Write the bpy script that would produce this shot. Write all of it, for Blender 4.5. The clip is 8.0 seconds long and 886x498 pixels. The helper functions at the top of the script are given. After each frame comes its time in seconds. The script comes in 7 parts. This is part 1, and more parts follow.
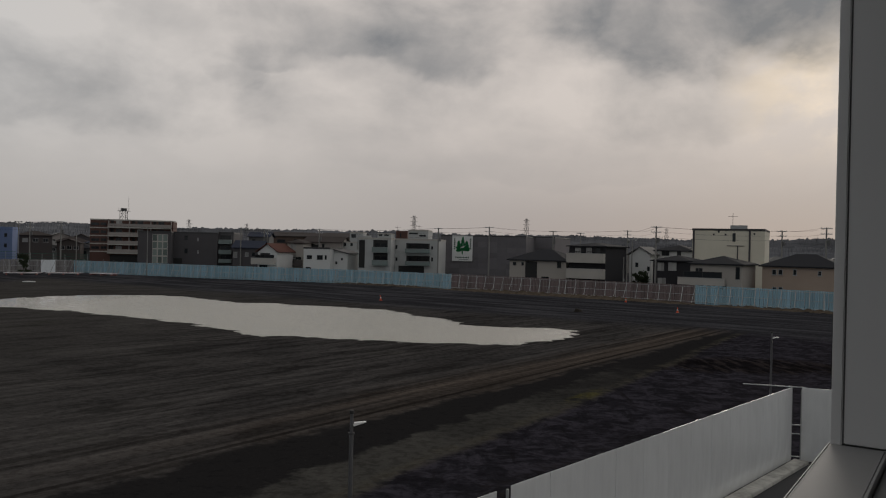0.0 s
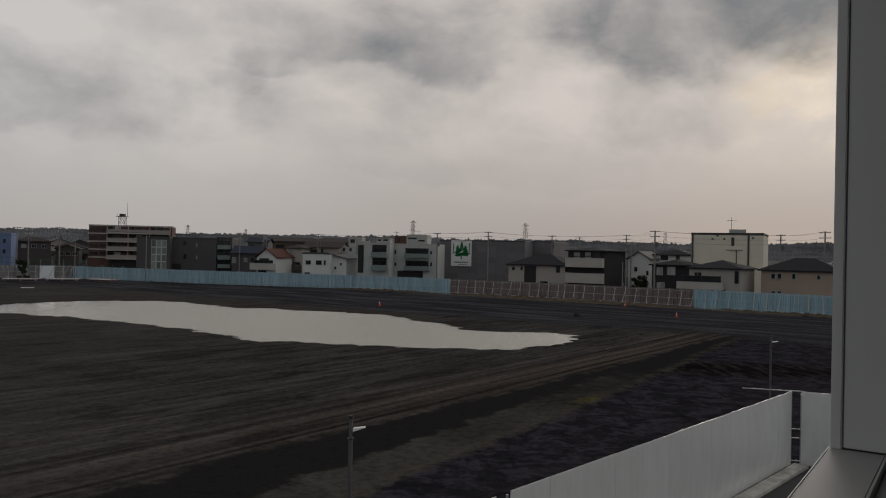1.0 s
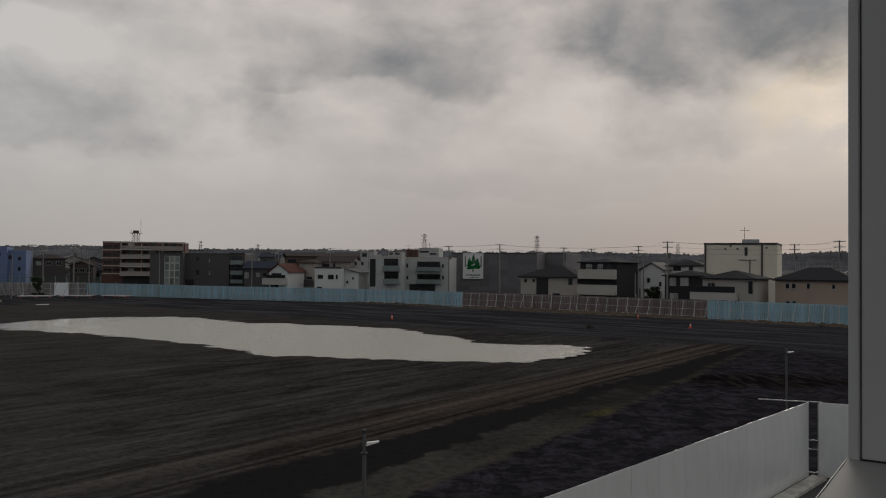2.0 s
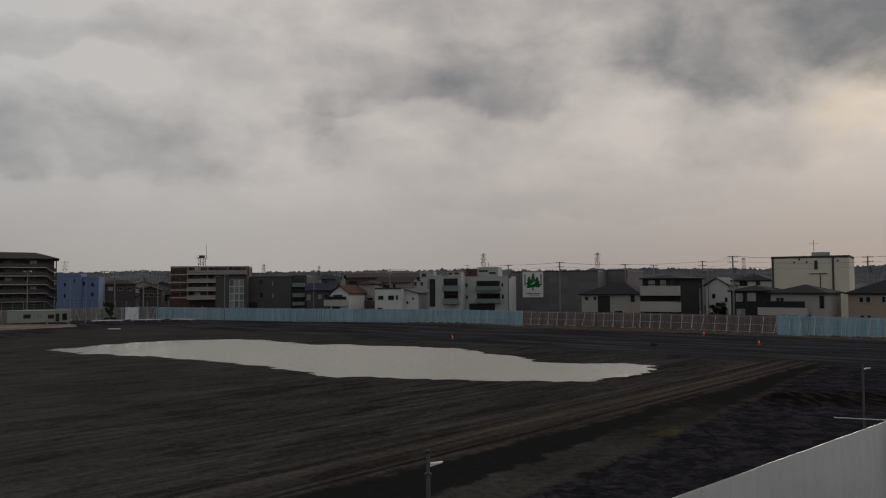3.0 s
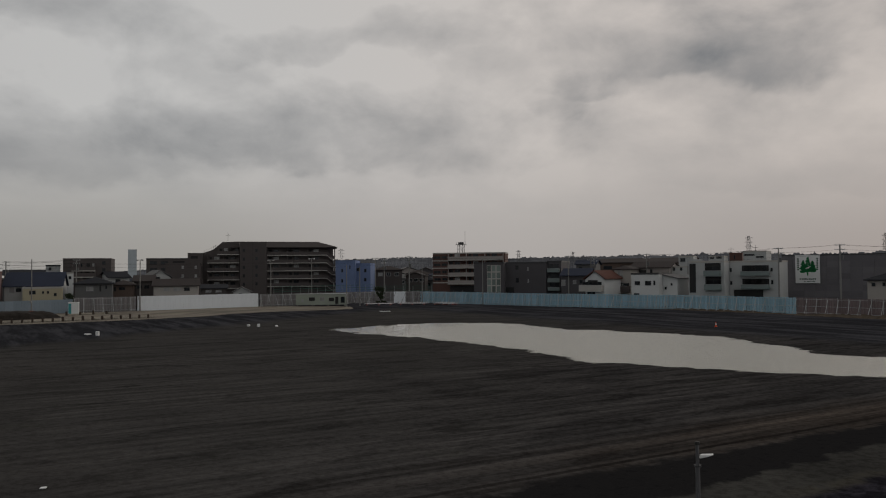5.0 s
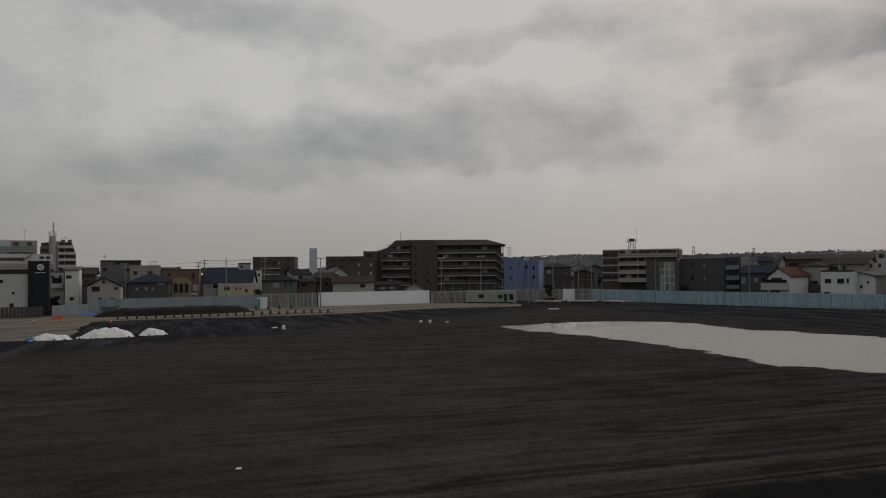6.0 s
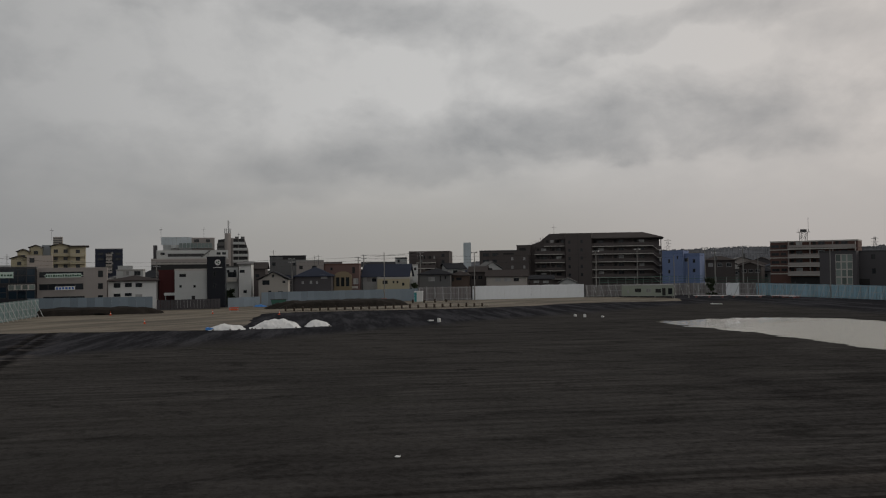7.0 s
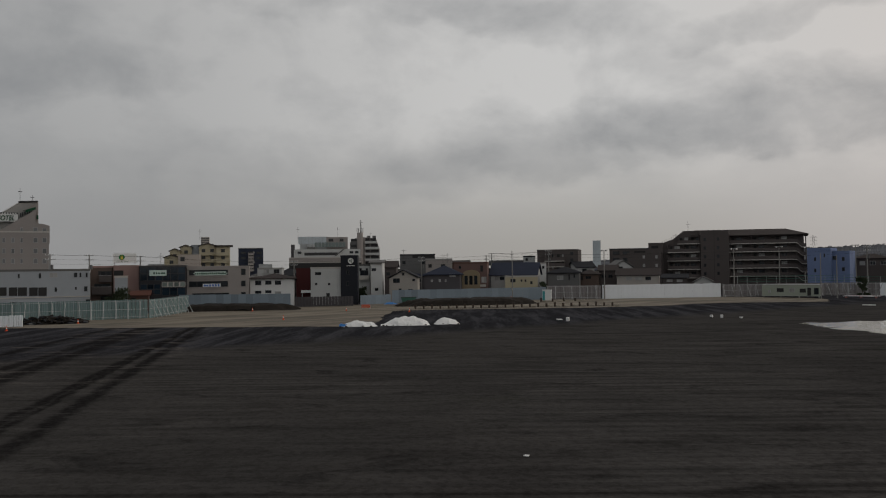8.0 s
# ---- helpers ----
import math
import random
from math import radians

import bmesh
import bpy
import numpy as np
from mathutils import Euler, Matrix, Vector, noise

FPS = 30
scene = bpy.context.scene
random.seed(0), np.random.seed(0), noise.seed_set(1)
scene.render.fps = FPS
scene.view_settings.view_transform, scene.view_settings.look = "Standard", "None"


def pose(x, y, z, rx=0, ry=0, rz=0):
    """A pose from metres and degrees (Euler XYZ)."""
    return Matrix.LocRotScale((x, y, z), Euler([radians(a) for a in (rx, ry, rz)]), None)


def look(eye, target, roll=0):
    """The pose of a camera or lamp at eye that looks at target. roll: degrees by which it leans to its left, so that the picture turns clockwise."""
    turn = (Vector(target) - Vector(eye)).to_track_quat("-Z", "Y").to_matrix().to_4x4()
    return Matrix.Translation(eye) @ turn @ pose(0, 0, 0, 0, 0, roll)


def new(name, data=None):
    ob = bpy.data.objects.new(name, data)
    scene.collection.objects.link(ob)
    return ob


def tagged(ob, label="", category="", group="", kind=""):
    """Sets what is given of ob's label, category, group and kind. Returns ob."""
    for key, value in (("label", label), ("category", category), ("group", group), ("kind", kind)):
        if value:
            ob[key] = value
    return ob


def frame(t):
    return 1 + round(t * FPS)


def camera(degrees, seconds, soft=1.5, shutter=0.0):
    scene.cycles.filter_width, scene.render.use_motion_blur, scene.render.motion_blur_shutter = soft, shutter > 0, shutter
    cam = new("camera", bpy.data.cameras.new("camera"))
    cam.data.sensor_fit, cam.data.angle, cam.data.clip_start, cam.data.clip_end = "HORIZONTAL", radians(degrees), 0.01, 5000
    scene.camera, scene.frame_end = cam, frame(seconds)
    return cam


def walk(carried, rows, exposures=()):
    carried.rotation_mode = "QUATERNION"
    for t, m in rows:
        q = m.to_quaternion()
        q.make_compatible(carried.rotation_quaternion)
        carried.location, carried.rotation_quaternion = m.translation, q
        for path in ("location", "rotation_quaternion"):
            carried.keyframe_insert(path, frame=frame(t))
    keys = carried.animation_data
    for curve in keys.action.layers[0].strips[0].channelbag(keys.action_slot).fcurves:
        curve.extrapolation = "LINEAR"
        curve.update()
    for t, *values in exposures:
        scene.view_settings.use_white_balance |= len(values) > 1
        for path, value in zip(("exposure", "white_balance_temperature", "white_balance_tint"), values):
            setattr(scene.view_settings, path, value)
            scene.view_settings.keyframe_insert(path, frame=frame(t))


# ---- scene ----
from mathutils.geometry import delaunay_2d_cdt

cam = camera(58.36, 8.0, soft=1.1)

# seconds, eye (m), turn (degrees)
PATH = [
    (0.0, -0.000, -0.000, 8.2, 89.914, -1.300, 0.002),
    (0.5, -0.000, -0.000, 8.2, 90.142, -1.233, -0.121),
    (1.0, -0.000, -0.000, 8.2, 90.268, -1.157, -0.074),
    (2.5, -0.000, -0.000, 8.2, 91.949, 0.074, 2.059),
    (3.0, -0.025, -0.020, 8.2, 92.598, 0.390, 5.056),
    (3.5, -0.062, -0.050, 8.2, 92.602, 0.314, 10.149),
    (4.0, -0.095, -0.076, 8.2, 92.330, 0.401, 14.699),
    (4.2, -0.115, -0.092, 8.2, 92.260, 0.488, 16.428),
    (5.3, -0.225, -0.180, 8.2, 91.561, 0.445, 26.280),
    (5.5, -0.237, -0.190, 8.2, 91.563, 0.395, 28.646),
    (6.0, -0.250, -0.200, 8.2, 91.606, 0.566, 35.319),
    (6.5, -0.250, -0.200, 8.2, 91.633, 0.589, 41.303),
    (7.0, -0.250, -0.200, 8.2, 91.285, 0.740, 46.362),
    (7.5, -0.250, -0.200, 8.2, 91.244, 0.695, 50.640),
    (8.0, -0.250, -0.200, 8.2, 91.289, 0.729, 55.579),
]
walk(cam, [(r[0], pose(*r[1:])) for r in PATH], exposures=[(0.0, 0.08), (1.2, 0.06), (3.0, -0.06), (4.2, -0.06), (5.5, -0.02), (6.0, -0.03), (7.0, 0.04), (8.0, 0.1)])

# ---- light: an overcast late afternoon, the sun low behind cloud ----
SUN_AZ, SUN_EL = 25.5, 11.5
world = bpy.data.worlds.new("overcast_sky")
scene.world = world
world.use_nodes = True


class Nodes:
    """Short spelling for node trees."""

    def __init__(self, tree):
        self.tree = tree

    def add(self, kind, **values):
        n = self.tree.nodes.new("ShaderNode" + kind)
        if "operation" in values:
            n.operation = values["operation"]
        if "use_clamp" in values:
            n.use_clamp = values["use_clamp"]
        if "interpolation_type" in values:
            n.interpolation_type = values["interpolation_type"]
        if "data_type" in values:
            n.data_type = values["data_type"]
        if "blend_type" in values:
            n.blend_type = values["blend_type"]
        return n

    def link(self, a, b):
        self.tree.links.new(a, b)

    def put(self, socket, value):
        if isinstance(value, bpy.types.NodeSocket):
            self.link(value, socket)
        else:
            socket.default_value = value

    def math(self, op, a, b=0.0, c=0.0, clamp=False):
        n = self.add("Math", operation=op, use_clamp=clamp)
        for s, v in zip(n.inputs, (a, b, c)):
            self.put(s, v)
        return n.outputs[0]

    def step(self, value, lo, hi, a=0.0, b=1.0):
        n = self.add("MapRange", interpolation_type="SMOOTHSTEP")
        for s, v in zip(n.inputs, (value, lo, hi, a, b)):
            self.put(s, v)
        return n.outputs[0]

    def mix(self, f, a, b, blend="MIX"):
        n = self.add("Mix", data_type="RGBA", blend_type=blend)
        for s, v in zip((n.inputs[0], n.inputs[6], n.inputs[7]), (f, a, b)):
            self.put(s, (*v, 1) if isinstance(v, tuple) and len(v) == 3 else v)
        return n.outputs[2]

    def noise(self, vector, scale, detail=4.0, rough=0.55, warp=0.0):
        n = self.add("TexNoise")
        self.put(n.inputs["Vector"], vector)
        self.put(n.inputs["Scale"], scale)
        self.put(n.inputs["Detail"], detail)
        self.put(n.inputs["Roughness"], rough)
        self.put(n.inputs["Distortion"], warp)
        return n.outputs[0]

    def place(self, vector, loc=(0, 0, 0), rot=(0, 0, 0), scale=(1, 1, 1)):
        n = self.add("Mapping")
        self.put(n.inputs[0], vector)
        n.inputs[1].default_value, n.inputs[2].default_value, n.inputs[3].default_value = loc, rot, scale
        return n.outputs[0]


def build_sky():
    world.node_tree.nodes.clear()
    k = Nodes(world.node_tree)
    direction = k.add("TexCoord").outputs["Generated"]
    sky = k.add("TexSky")
    sky.sky_type, sky.sun_disc = "NISHITA", False
    sky.sun_elevation, sky.sun_rotation = radians(SUN_EL), radians(SUN_AZ)
    blue = k.add("VectorMath", operation="SCALE")
    k.link(sky.outputs[0], blue.inputs[0])
    blue.inputs[3].default_value = 0.05
    xyz = k.add("SeparateXYZ")
    k.link(direction, xyz.inputs[0])
    up = k.math("MAXIMUM", xyz.outputs[2], 0.0)
    # the cloud layer, seen in perspective: long and flat towards the horizon
    lift = k.math("ADD", up, 0.16)
    flat = k.add("CombineXYZ")
    k.link(k.math("DIVIDE", xyz.outputs[0], lift), flat.inputs[0])
    k.link(k.math("DIVIDE", xyz.outputs[1], lift), flat.inputs[1])
    flat.inputs[2].default_value = 0.0
    big = k.noise(k.place(flat.outputs[0], loc=(2.3, 0.6, 0.0)), 0.7, 4.0, 0.5, 0.1)
    puff = k.place(direction, loc=(0.4, 0.2, 0.1), scale=(1.0, 1.0, 1.5))
    small = k.noise(puff, 8.0, 7.0, 0.56, 0.2)
    wisp = k.noise(k.place(direction, rot=(0, 0.25, 0), scale=(1.0, 1.0, 2.3)), 4.6, 5.0, 0.55, 0.25)
    # cloud edges are torn: the direction is bent by noise at three sizes before the masses are laid out
    bent = direction
    for size, amount, shift in ((4.5, 0.13, 0.0), (13.0, 0.065, 3.0), (40.0, 0.026, 7.0)):
        n = k.add("TexNoise")
        k.link(k.place(direction, loc=(shift, shift, 0), scale=(1.0, 1.0, 1.6)), n.inputs["Vector"])
        n.inputs["Scale"].default_value, n.inputs["Detail"].default_value = size, 3.0
        off = k.add("VectorMath", operation="MULTIPLY_ADD")
        k.link(n.outputs["Color"], off.inputs[0])
        off.inputs[1].default_value = (amount, amount, amount * 0.6)
        off.inputs[2].default_value = (-amount / 2, -amount / 2, -amount * 0.3)
        add = k.add("VectorMath", operation="ADD")
        k.link(bent, add.inputs[0])
        k.link(off.outputs[0], add.inputs[1])
        bent = add.outputs[0]
    # masses of cloud: azimuth and height of the middle, half width and half height, in degrees, and weight; firm below, soft above
    heavy = None
    for az, el, wide, high, weight in BANKS + PUFFS:
        a, e = radians(az), radians(el)
        d0 = Vector((math.sin(a) * math.cos(e), math.cos(a) * math.cos(e), math.sin(e)))
        right = Vector((math.cos(a), -math.sin(a), 0))
        above = right.cross(d0)
        terms = []
        for axis, size in ((right, wide), (above, high)):
            n = k.add("VectorMath", operation="DOT_PRODUCT")
            k.link(bent, n.inputs[0])
            n.inputs[1].default_value = axis / math.sin(radians(size * 1.3))
            terms.append(n.outputs["Value"])
        ahead = k.add("VectorMath", operation="DOT_PRODUCT")
        k.link(direction, ahead.inputs[0])
        ahead.inputs[1].default_value = d0
        r = k.math("ADD", k.math("POWER", k.math("ABSOLUTE", terms[0]), 2.4), k.math("POWER", k.math("ABSOLUTE", terms[1]), 2.0))
        inner = k.math("MULTIPLY_ADD", k.step(terms[1], -0.8, 0.4, 0.25, -0.5), 1.0, k.math("MULTIPLY", k.math("SUBTRACT", small, 0.5), 1.6))
        blob = k.math("MULTIPLY", k.step(r, k.step(terms[1], -0.8, 0.4, 1.2, 1.9), inner), k.math("MULTIPLY", k.step(ahead.outputs["Value"], 0.5, 0.7), weight * 0.6))
        # overlapping masses build up without ever going past full
        heavy = blob if heavy is None else k.math("SUBTRACT", k.math("ADD", heavy, blob), k.math("MULTIPLY", heavy, blob))
    wisps = k.math("ADD", k.math("MULTIPLY", k.math("SUBTRACT", wisp, 0.5), 0.6), k.math("MULTIPLY", k.math("SUBTRACT", small, 0.5), 1.0))
    wisps = k.math("ADD", wisps, k.math("MULTIPLY", k.math("SUBTRACT", big, 0.5), 0.8))
    wisps = k.math("MULTIPLY", wisps, k.step(up, 0.03, 0.2, 0.06, 1.0))
    dark = k.math("ADD", k.math("ADD", heavy, k.math("MULTIPLY", wisps, 1.1)), 0.07)
    # warm, thinner cloud in the sun's direction, greyer elsewhere
    s = Vector((math.sin(radians(SUN_AZ)) * math.cos(radians(SUN_EL)), math.cos(radians(SUN_AZ)) * math.cos(radians(SUN_EL)), math.sin(radians(SUN_EL))))
    to_sun = k.add("VectorMath", operation="DOT_PRODUCT")
    k.link(direction, to_sun.inputs[0])
    to_sun.inputs[1].default_value = s
    glow = k.step(to_sun.outputs["Value"], 0.35, 1.0)
    core = k.math("MULTIPLY", k.step(to_sun.outputs["Value"], 0.992, 0.9997), k.step(small, 0.35, 0.6))
    light = k.mix(glow, (0.535, 0.53, 0.522), (0.60, 0.546, 0.508))
    west = k.step(to_sun.outputs["Value"], 0.35, -0.35, 0.0, 1.0)
    light = k.mix(west, light, (0.345, 0.347, 0.348))
    light = k.mix(core, light, (0.92, 0.77, 0.60))
    low = k.step(up, 0.0, 0.2)
    haze = k.mix(glow, (0.342, 0.327, 0.305), (0.35, 0.315, 0.305))
    haze = k.mix(k.math("MULTIPLY", k.math("MULTIPLY", glow, k.math("SUBTRACT", 1.0, glow)), 4.0), haze, (0.43, 0.402, 0.385))
    haze = k.mix(west, haze, (0.262, 0.263, 0.265))
    light = k.mix(low, haze, light)
    ramp = k.mix(k.math("MULTIPLY", dark, 1.0, clamp=True), light, (0.180, 0.188, 0.200))
    col = k.mix(0.975, blue.outputs[0], ramp)
    bg = k.add("Background")
    k.link(col, bg.inputs[0])
    bg.inputs[1].default_value = SKY
    out = k.add("OutputWorld")
    k.link(bg.outputs[0], out.inputs[0])


SKY = 1.0
BANKS = [
    (-28.6, 9.7, 12.5, 2.3, 0.5), (-49.5, 8.4, 11.5, 2.0, 0.38), (-34.6, 9.3, 10.5, 1.8, 0.3), (-62, 6.6, 10.5, 2.0, 0.3), (-9.3, 14.9, 4.6, 1.8, 0.5), (-1.2, 14.9, 4.8, 2.2, 0.6),
    (-2.4, 19.6, 8.3, 2.2, 0.6), (16.3, 16.9, 6.0, 4.4, 1.15), (24.5, 16.2, 5.0, 3.2, 1.1), (17.4, 9.8, 5.9, 2.3, 0.5), (-81.8, 12.5, 6.6, 1.9, 0.5), (-86, 17.5, 5.5, 2.8, 0.45), (-72, 3.8, 9.3, 1.6, 0.2),
]
PUFFS = [
    (-15.0, 12.0, 1.5, 1.2, 0.42), (-13.2, 12.7, 3.0, 0.8, 0.42), (4.5, 6.1, 9.9, 0.9, 0.14), (-34.3, 15.9, 4.8, 0.9, 0.2), (-25.4, 16.9, 5.0, 1.5, 0.18), (-13.9, 17.7, 4.1, 2.1, 0.28),
    (-39.2, 14.8, 4.0, 1.6, 0.22), (-33.6, 16.0, 4.0, 1.1, 0.22), (-25.7, 17.0, 3.1, 1.8, 0.25), (-49.6, 17.6, 6.0, 1.5, 0.3), (-67.9, 18.6, 5.5, 1.6, 0.3), (-53.7, 17.8, 5.5, 1.2, 0.25), (33, 13, 5, 4, 0.5),
]
build_sky()

sun = new("sun", bpy.data.lights.new("sun", "SUN"))
sun.data.energy, sun.data.angle, sun.data.color = 0.5, radians(20), (1.0, 0.93, 0.84)
a, e = radians(SUN_AZ), radians(SUN_EL)
sun.matrix_world = look((math.sin(a) * math.cos(e) * 100, math.cos(a) * math.cos(e) * 100, 100 * math.sin(e)), (0, 0, 0))


# ---- materials ----
def mat(name, col, rough=0.8, var=0.2, grain=3.0, blotch=0.25, bump=0.15, metal=0.0, stretch=(1, 1, 1), spec=0.2, each=0.0):
    """A plain surface with grain, larger stains and a fine relief; sizes in 1/m."""
    m = bpy.data.materials.new(name)
    m.use_nodes = True
    k = Nodes(m.node_tree)
    p = m.node_tree.nodes["Principled BSDF"]
    where = k.place(k.add("TexCoord").outputs["Object"], scale=stretch)
    fine, wide = k.noise(where, grain * 4, 5.0), k.noise(where, blotch, 3.0)
    amount = k.math("ADD", k.math("MULTIPLY", k.math("SUBTRACT", fine, 0.5), var), k.math("MULTIPLY", k.math("SUBTRACT", wide, 0.5), var * 1.6))
    if each:
        r = k.add("ObjectInfo").outputs["Random"]
        amount = k.math("ADD", amount, k.math("MULTIPLY", k.math("SUBTRACT", r, 0.5), each))
    n = k.add("HueSaturation")
    n.inputs["Color"].default_value = (*col, 1)
    k.link(k.math("ADD", 1.0, amount), n.inputs["Value"])
    k.link(n.outputs[0], p.inputs["Base Color"])
    k.link(k.math("ADD", rough, k.math("MULTIPLY", k.math("SUBTRACT", wide, 0.5), 0.2), clamp=True), p.inputs["Roughness"])
    p.inputs["Metallic"].default_value, p.inputs["Specular IOR Level"].default_value = metal, spec
    if bump:
        b = k.add("Bump")
        b.inputs["Strength"].default_value, b.inputs["Distance"].default_value = bump, 0.02
        k.link(fine, b.inputs["Height"])
        k.link(b.outputs[0], p.inputs["Normal"])
    return m


WHITE = mat("white_render", (0.62, 0.625, 0.615), 0.85, 0.14)
OFFWHITE = mat("aged_white_render", (0.44, 0.45, 0.445), 0.85, 0.2)
CREAM = mat("cream_panel", (0.68, 0.645, 0.54), 0.8, 0.12)
BEIGE = mat("beige_render", (0.37, 0.345, 0.315), 0.85, 0.16)
TAN = mat("tan_render", (0.37, 0.29, 0.235), 0.85, 0.16)
GREY = mat("grey_render", (0.13, 0.13, 0.13), 0.85, 0.2)
MIDGREY = mat("warm_grey_tile", (0.30, 0.275, 0.26), 0.7, 0.15)
CHARCOAL = mat("charcoal_siding", (0.03, 0.03, 0.034), 0.8, 0.25)
DARKGREY = mat("dark_grey_siding", (0.088, 0.083, 0.088), 0.8, 0.2)
BROWN = mat("brown_tile", (0.11, 0.08, 0.066), 0.75, 0.2)
UMBER = mat("umber_tile", (0.09, 0.078, 0.075), 0.75, 0.2)
RUST = mat("rust_brick_tile", (0.105, 0.058, 0.048), 0.8, 0.25)
PINK = mat("pink_brown_tile", (0.30, 0.20, 0.18), 0.8, 0.16)
MAROON = mat("maroon_siding", (0.062, 0.014, 0.014), 0.6, 0.2)
BLUEWALL = mat("blue_sheeting", (0.15, 0.20, 0.34), 0.8, 0.25)
YELLOW = mat("yellow_render", (0.42, 0.375, 0.265), 0.85, 0.14)
ORANGE = mat("terracotta_render", (0.15, 0.097, 0.088), 0.85, 0.2)
BLACKWALL = mat("black_panel", (0.014, 0.016, 0.022), 0.45, 0.2)
ROOFTILE = mat("dark_roof_tile", (0.026, 0.027, 0.031), 0.85, 0.3, 5, spec=0.08)
ROOFBLUE = mat("blue_grey_roof_tile", (0.033, 0.039, 0.058), 0.85, 0.3, 5, spec=0.08)
ROOFRED = mat("red_brown_roof_tile", (0.10, 0.047, 0.037), 0.85, 0.3, 5, spec=0.08)
ROOFBROWN = mat("brown_roof_tile", (0.052, 0.044, 0.042), 0.85, 0.3, 5, spec=0.08)
ROOFGREY = mat("grey_roof_sheet", (0.12, 0.118, 0.115), 0.8, 0.25, 3)
CONCRETE = mat("concrete", (0.30, 0.295, 0.28), 0.9, 0.25)
SLAB = mat("pale_slab_edge", (0.42, 0.40, 0.37), 0.85, 0.2)
FRAME = mat("aluminium_frame", (0.34, 0.34, 0.34), 0.45, 0.1, metal=0.6)
FRAMEDARK = mat("dark_frame_and_shade", (0.04, 0.04, 0.042), 0.5, 0.1)
GLASS = mat("dark_window_glass", (0.02, 0.024, 0.028), 0.08, 0.3, bump=0.0, spec=0.5, each=0.8)
FROST = mat("grey_frosted_glass", (0.15, 0.155, 0.16), 0.3, 0.3, bump=0.0, spec=0.4, each=0.6)
BLUEGLASS = mat("blue_black_curtain_wall_glass", (0.010, 0.020, 0.032), 0.06, 0.3, bump=0.0, spec=0.6, each=0.9)
CURTAIN = mat("curtained_glass", (0.33, 0.33, 0.32), 0.25, 0.25, spec=0.5, each=0.5)
GREENGLASS = mat("tinted_glass_rail", (0.19, 0.23, 0.225), 0.3, 0.2, bump=0.0)
PALEGLASS = mat("pale_glazing", (0.17, 0.205, 0.19), 0.2, 0.3, bump=0.0, each=1.1)
STEEL = mat("galvanised_steel", (0.36, 0.37, 0.37), 0.5, 0.2, metal=0.5)
PIPE = mat("zinc_coated_pipe", (0.46, 0.47, 0.47), 0.6, 0.25, each=0.3)
DARKSTEEL = mat("dark_steel", (0.06, 0.06, 0.062), 0.55, 0.2)
POLE = mat("pole_concrete", (0.23, 0.225, 0.215), 0.9, 0.2)
CABLE = mat("cable", (0.02, 0.02, 0.02), 0.7, 0.1)
SHEETBLUE = mat("pale_blue_steel_sheet", (0.33, 0.50, 0.59), 0.6, 0.2, 2, stretch=(1, 1, 0.25), each=0.28)
SHEETSLATE = mat("slate_blue_steel_sheet", (0.20, 0.245, 0.285), 0.7, 0.2, 2, stretch=(1, 1, 0.25), each=0.28)
SHEETGREEN = mat("grey_green_steel_sheet", (0.19, 0.265, 0.265), 0.6, 0.2, 2, stretch=(1, 1, 0.25), each=0.28)
SHEETBROWN = mat("mauve_brown_steel_sheet", (0.215, 0.17, 0.168), 0.65, 0.22, 2, stretch=(1, 1, 0.25), each=0.28)
SHEETGREY = mat("weathered_steel_sheet", (0.25, 0.235, 0.235), 0.65, 0.25, 2, stretch=(1, 1, 0.25), each=0.3)
SHEETWHITE = mat("white_steel_sheet", (0.78, 0.81, 0.84), 0.35, 0.12, 1, blotch=0.6, bump=0.05, each=0.03)
ALUMINIUM = mat("grey_powder_coated_aluminium", (0.68, 0.68, 0.68), 0.45, 0.05, 2, bump=0.03)
SILLMETAL = mat("grey_anodised_sill", (0.24, 0.24, 0.24), 0.6, 0.06, 2, bump=0.03)
# black rubber; also the painted shade of openings in facades
SEAMSHADE = mat("black_rubber_and_opening_shade", (0.03, 0.03, 0.03), 0.6, 0.1)
PLASTER = mat("interior_plaster", (0.6, 0.6, 0.58), 0.9, 0.08)
LINO = mat("grey_floor_sheet", (0.25, 0.25, 0.25), 0.6, 0.12)
TARP = mat("white_tarpaulin", (0.72, 0.72, 0.71), 0.55, 0.15, 1.5, bump=0.3)
TARPBLUE = mat("blue_tarpaulin", (0.06, 0.22, 0.55), 0.5, 0.15, 1.5, bump=0.3)
EARTH = mat("dark_heaped_earth", (0.022, 0.0185, 0.0155), 0.95, 0.6, 1.2, blotch=0.3, bump=0.8)
CONE = mat("orange_plastic", (0.62, 0.085, 0.03), 0.5, 0.15)
CONEWHITE = mat("white_reflective_band", (0.75, 0.75, 0.74), 0.5, 0.1)
TIMBER = mat("dark_timber", (0.06, 0.045, 0.036), 0.9, 0.4)
BAGS = mat("pale_sandbag", (0.34, 0.31, 0.26), 0.95, 0.3)
LEAF = mat("dark_evergreen_leaf", (0.03, 0.042, 0.02), 0.7, 0.5, each=0.3)
# distance haze is mixed into the colour of the woods
WOODS = mat("haze_tinted_winter_woods", (0.098, 0.101, 0.110), 0.95, 1.1, 0.02, blotch=0.006, bump=0.0, spec=0.0)
BARK = mat("bark", (0.06, 0.05, 0.042), 0.95, 0.4)
SIGNWHITE = mat("white_sign_cloth", (0.68, 0.69, 0.68), 0.7, 0.06)
SIGNGREEN = mat("green_sign_paint", (0.015, 0.17, 0.055), 0.6, 0.15)
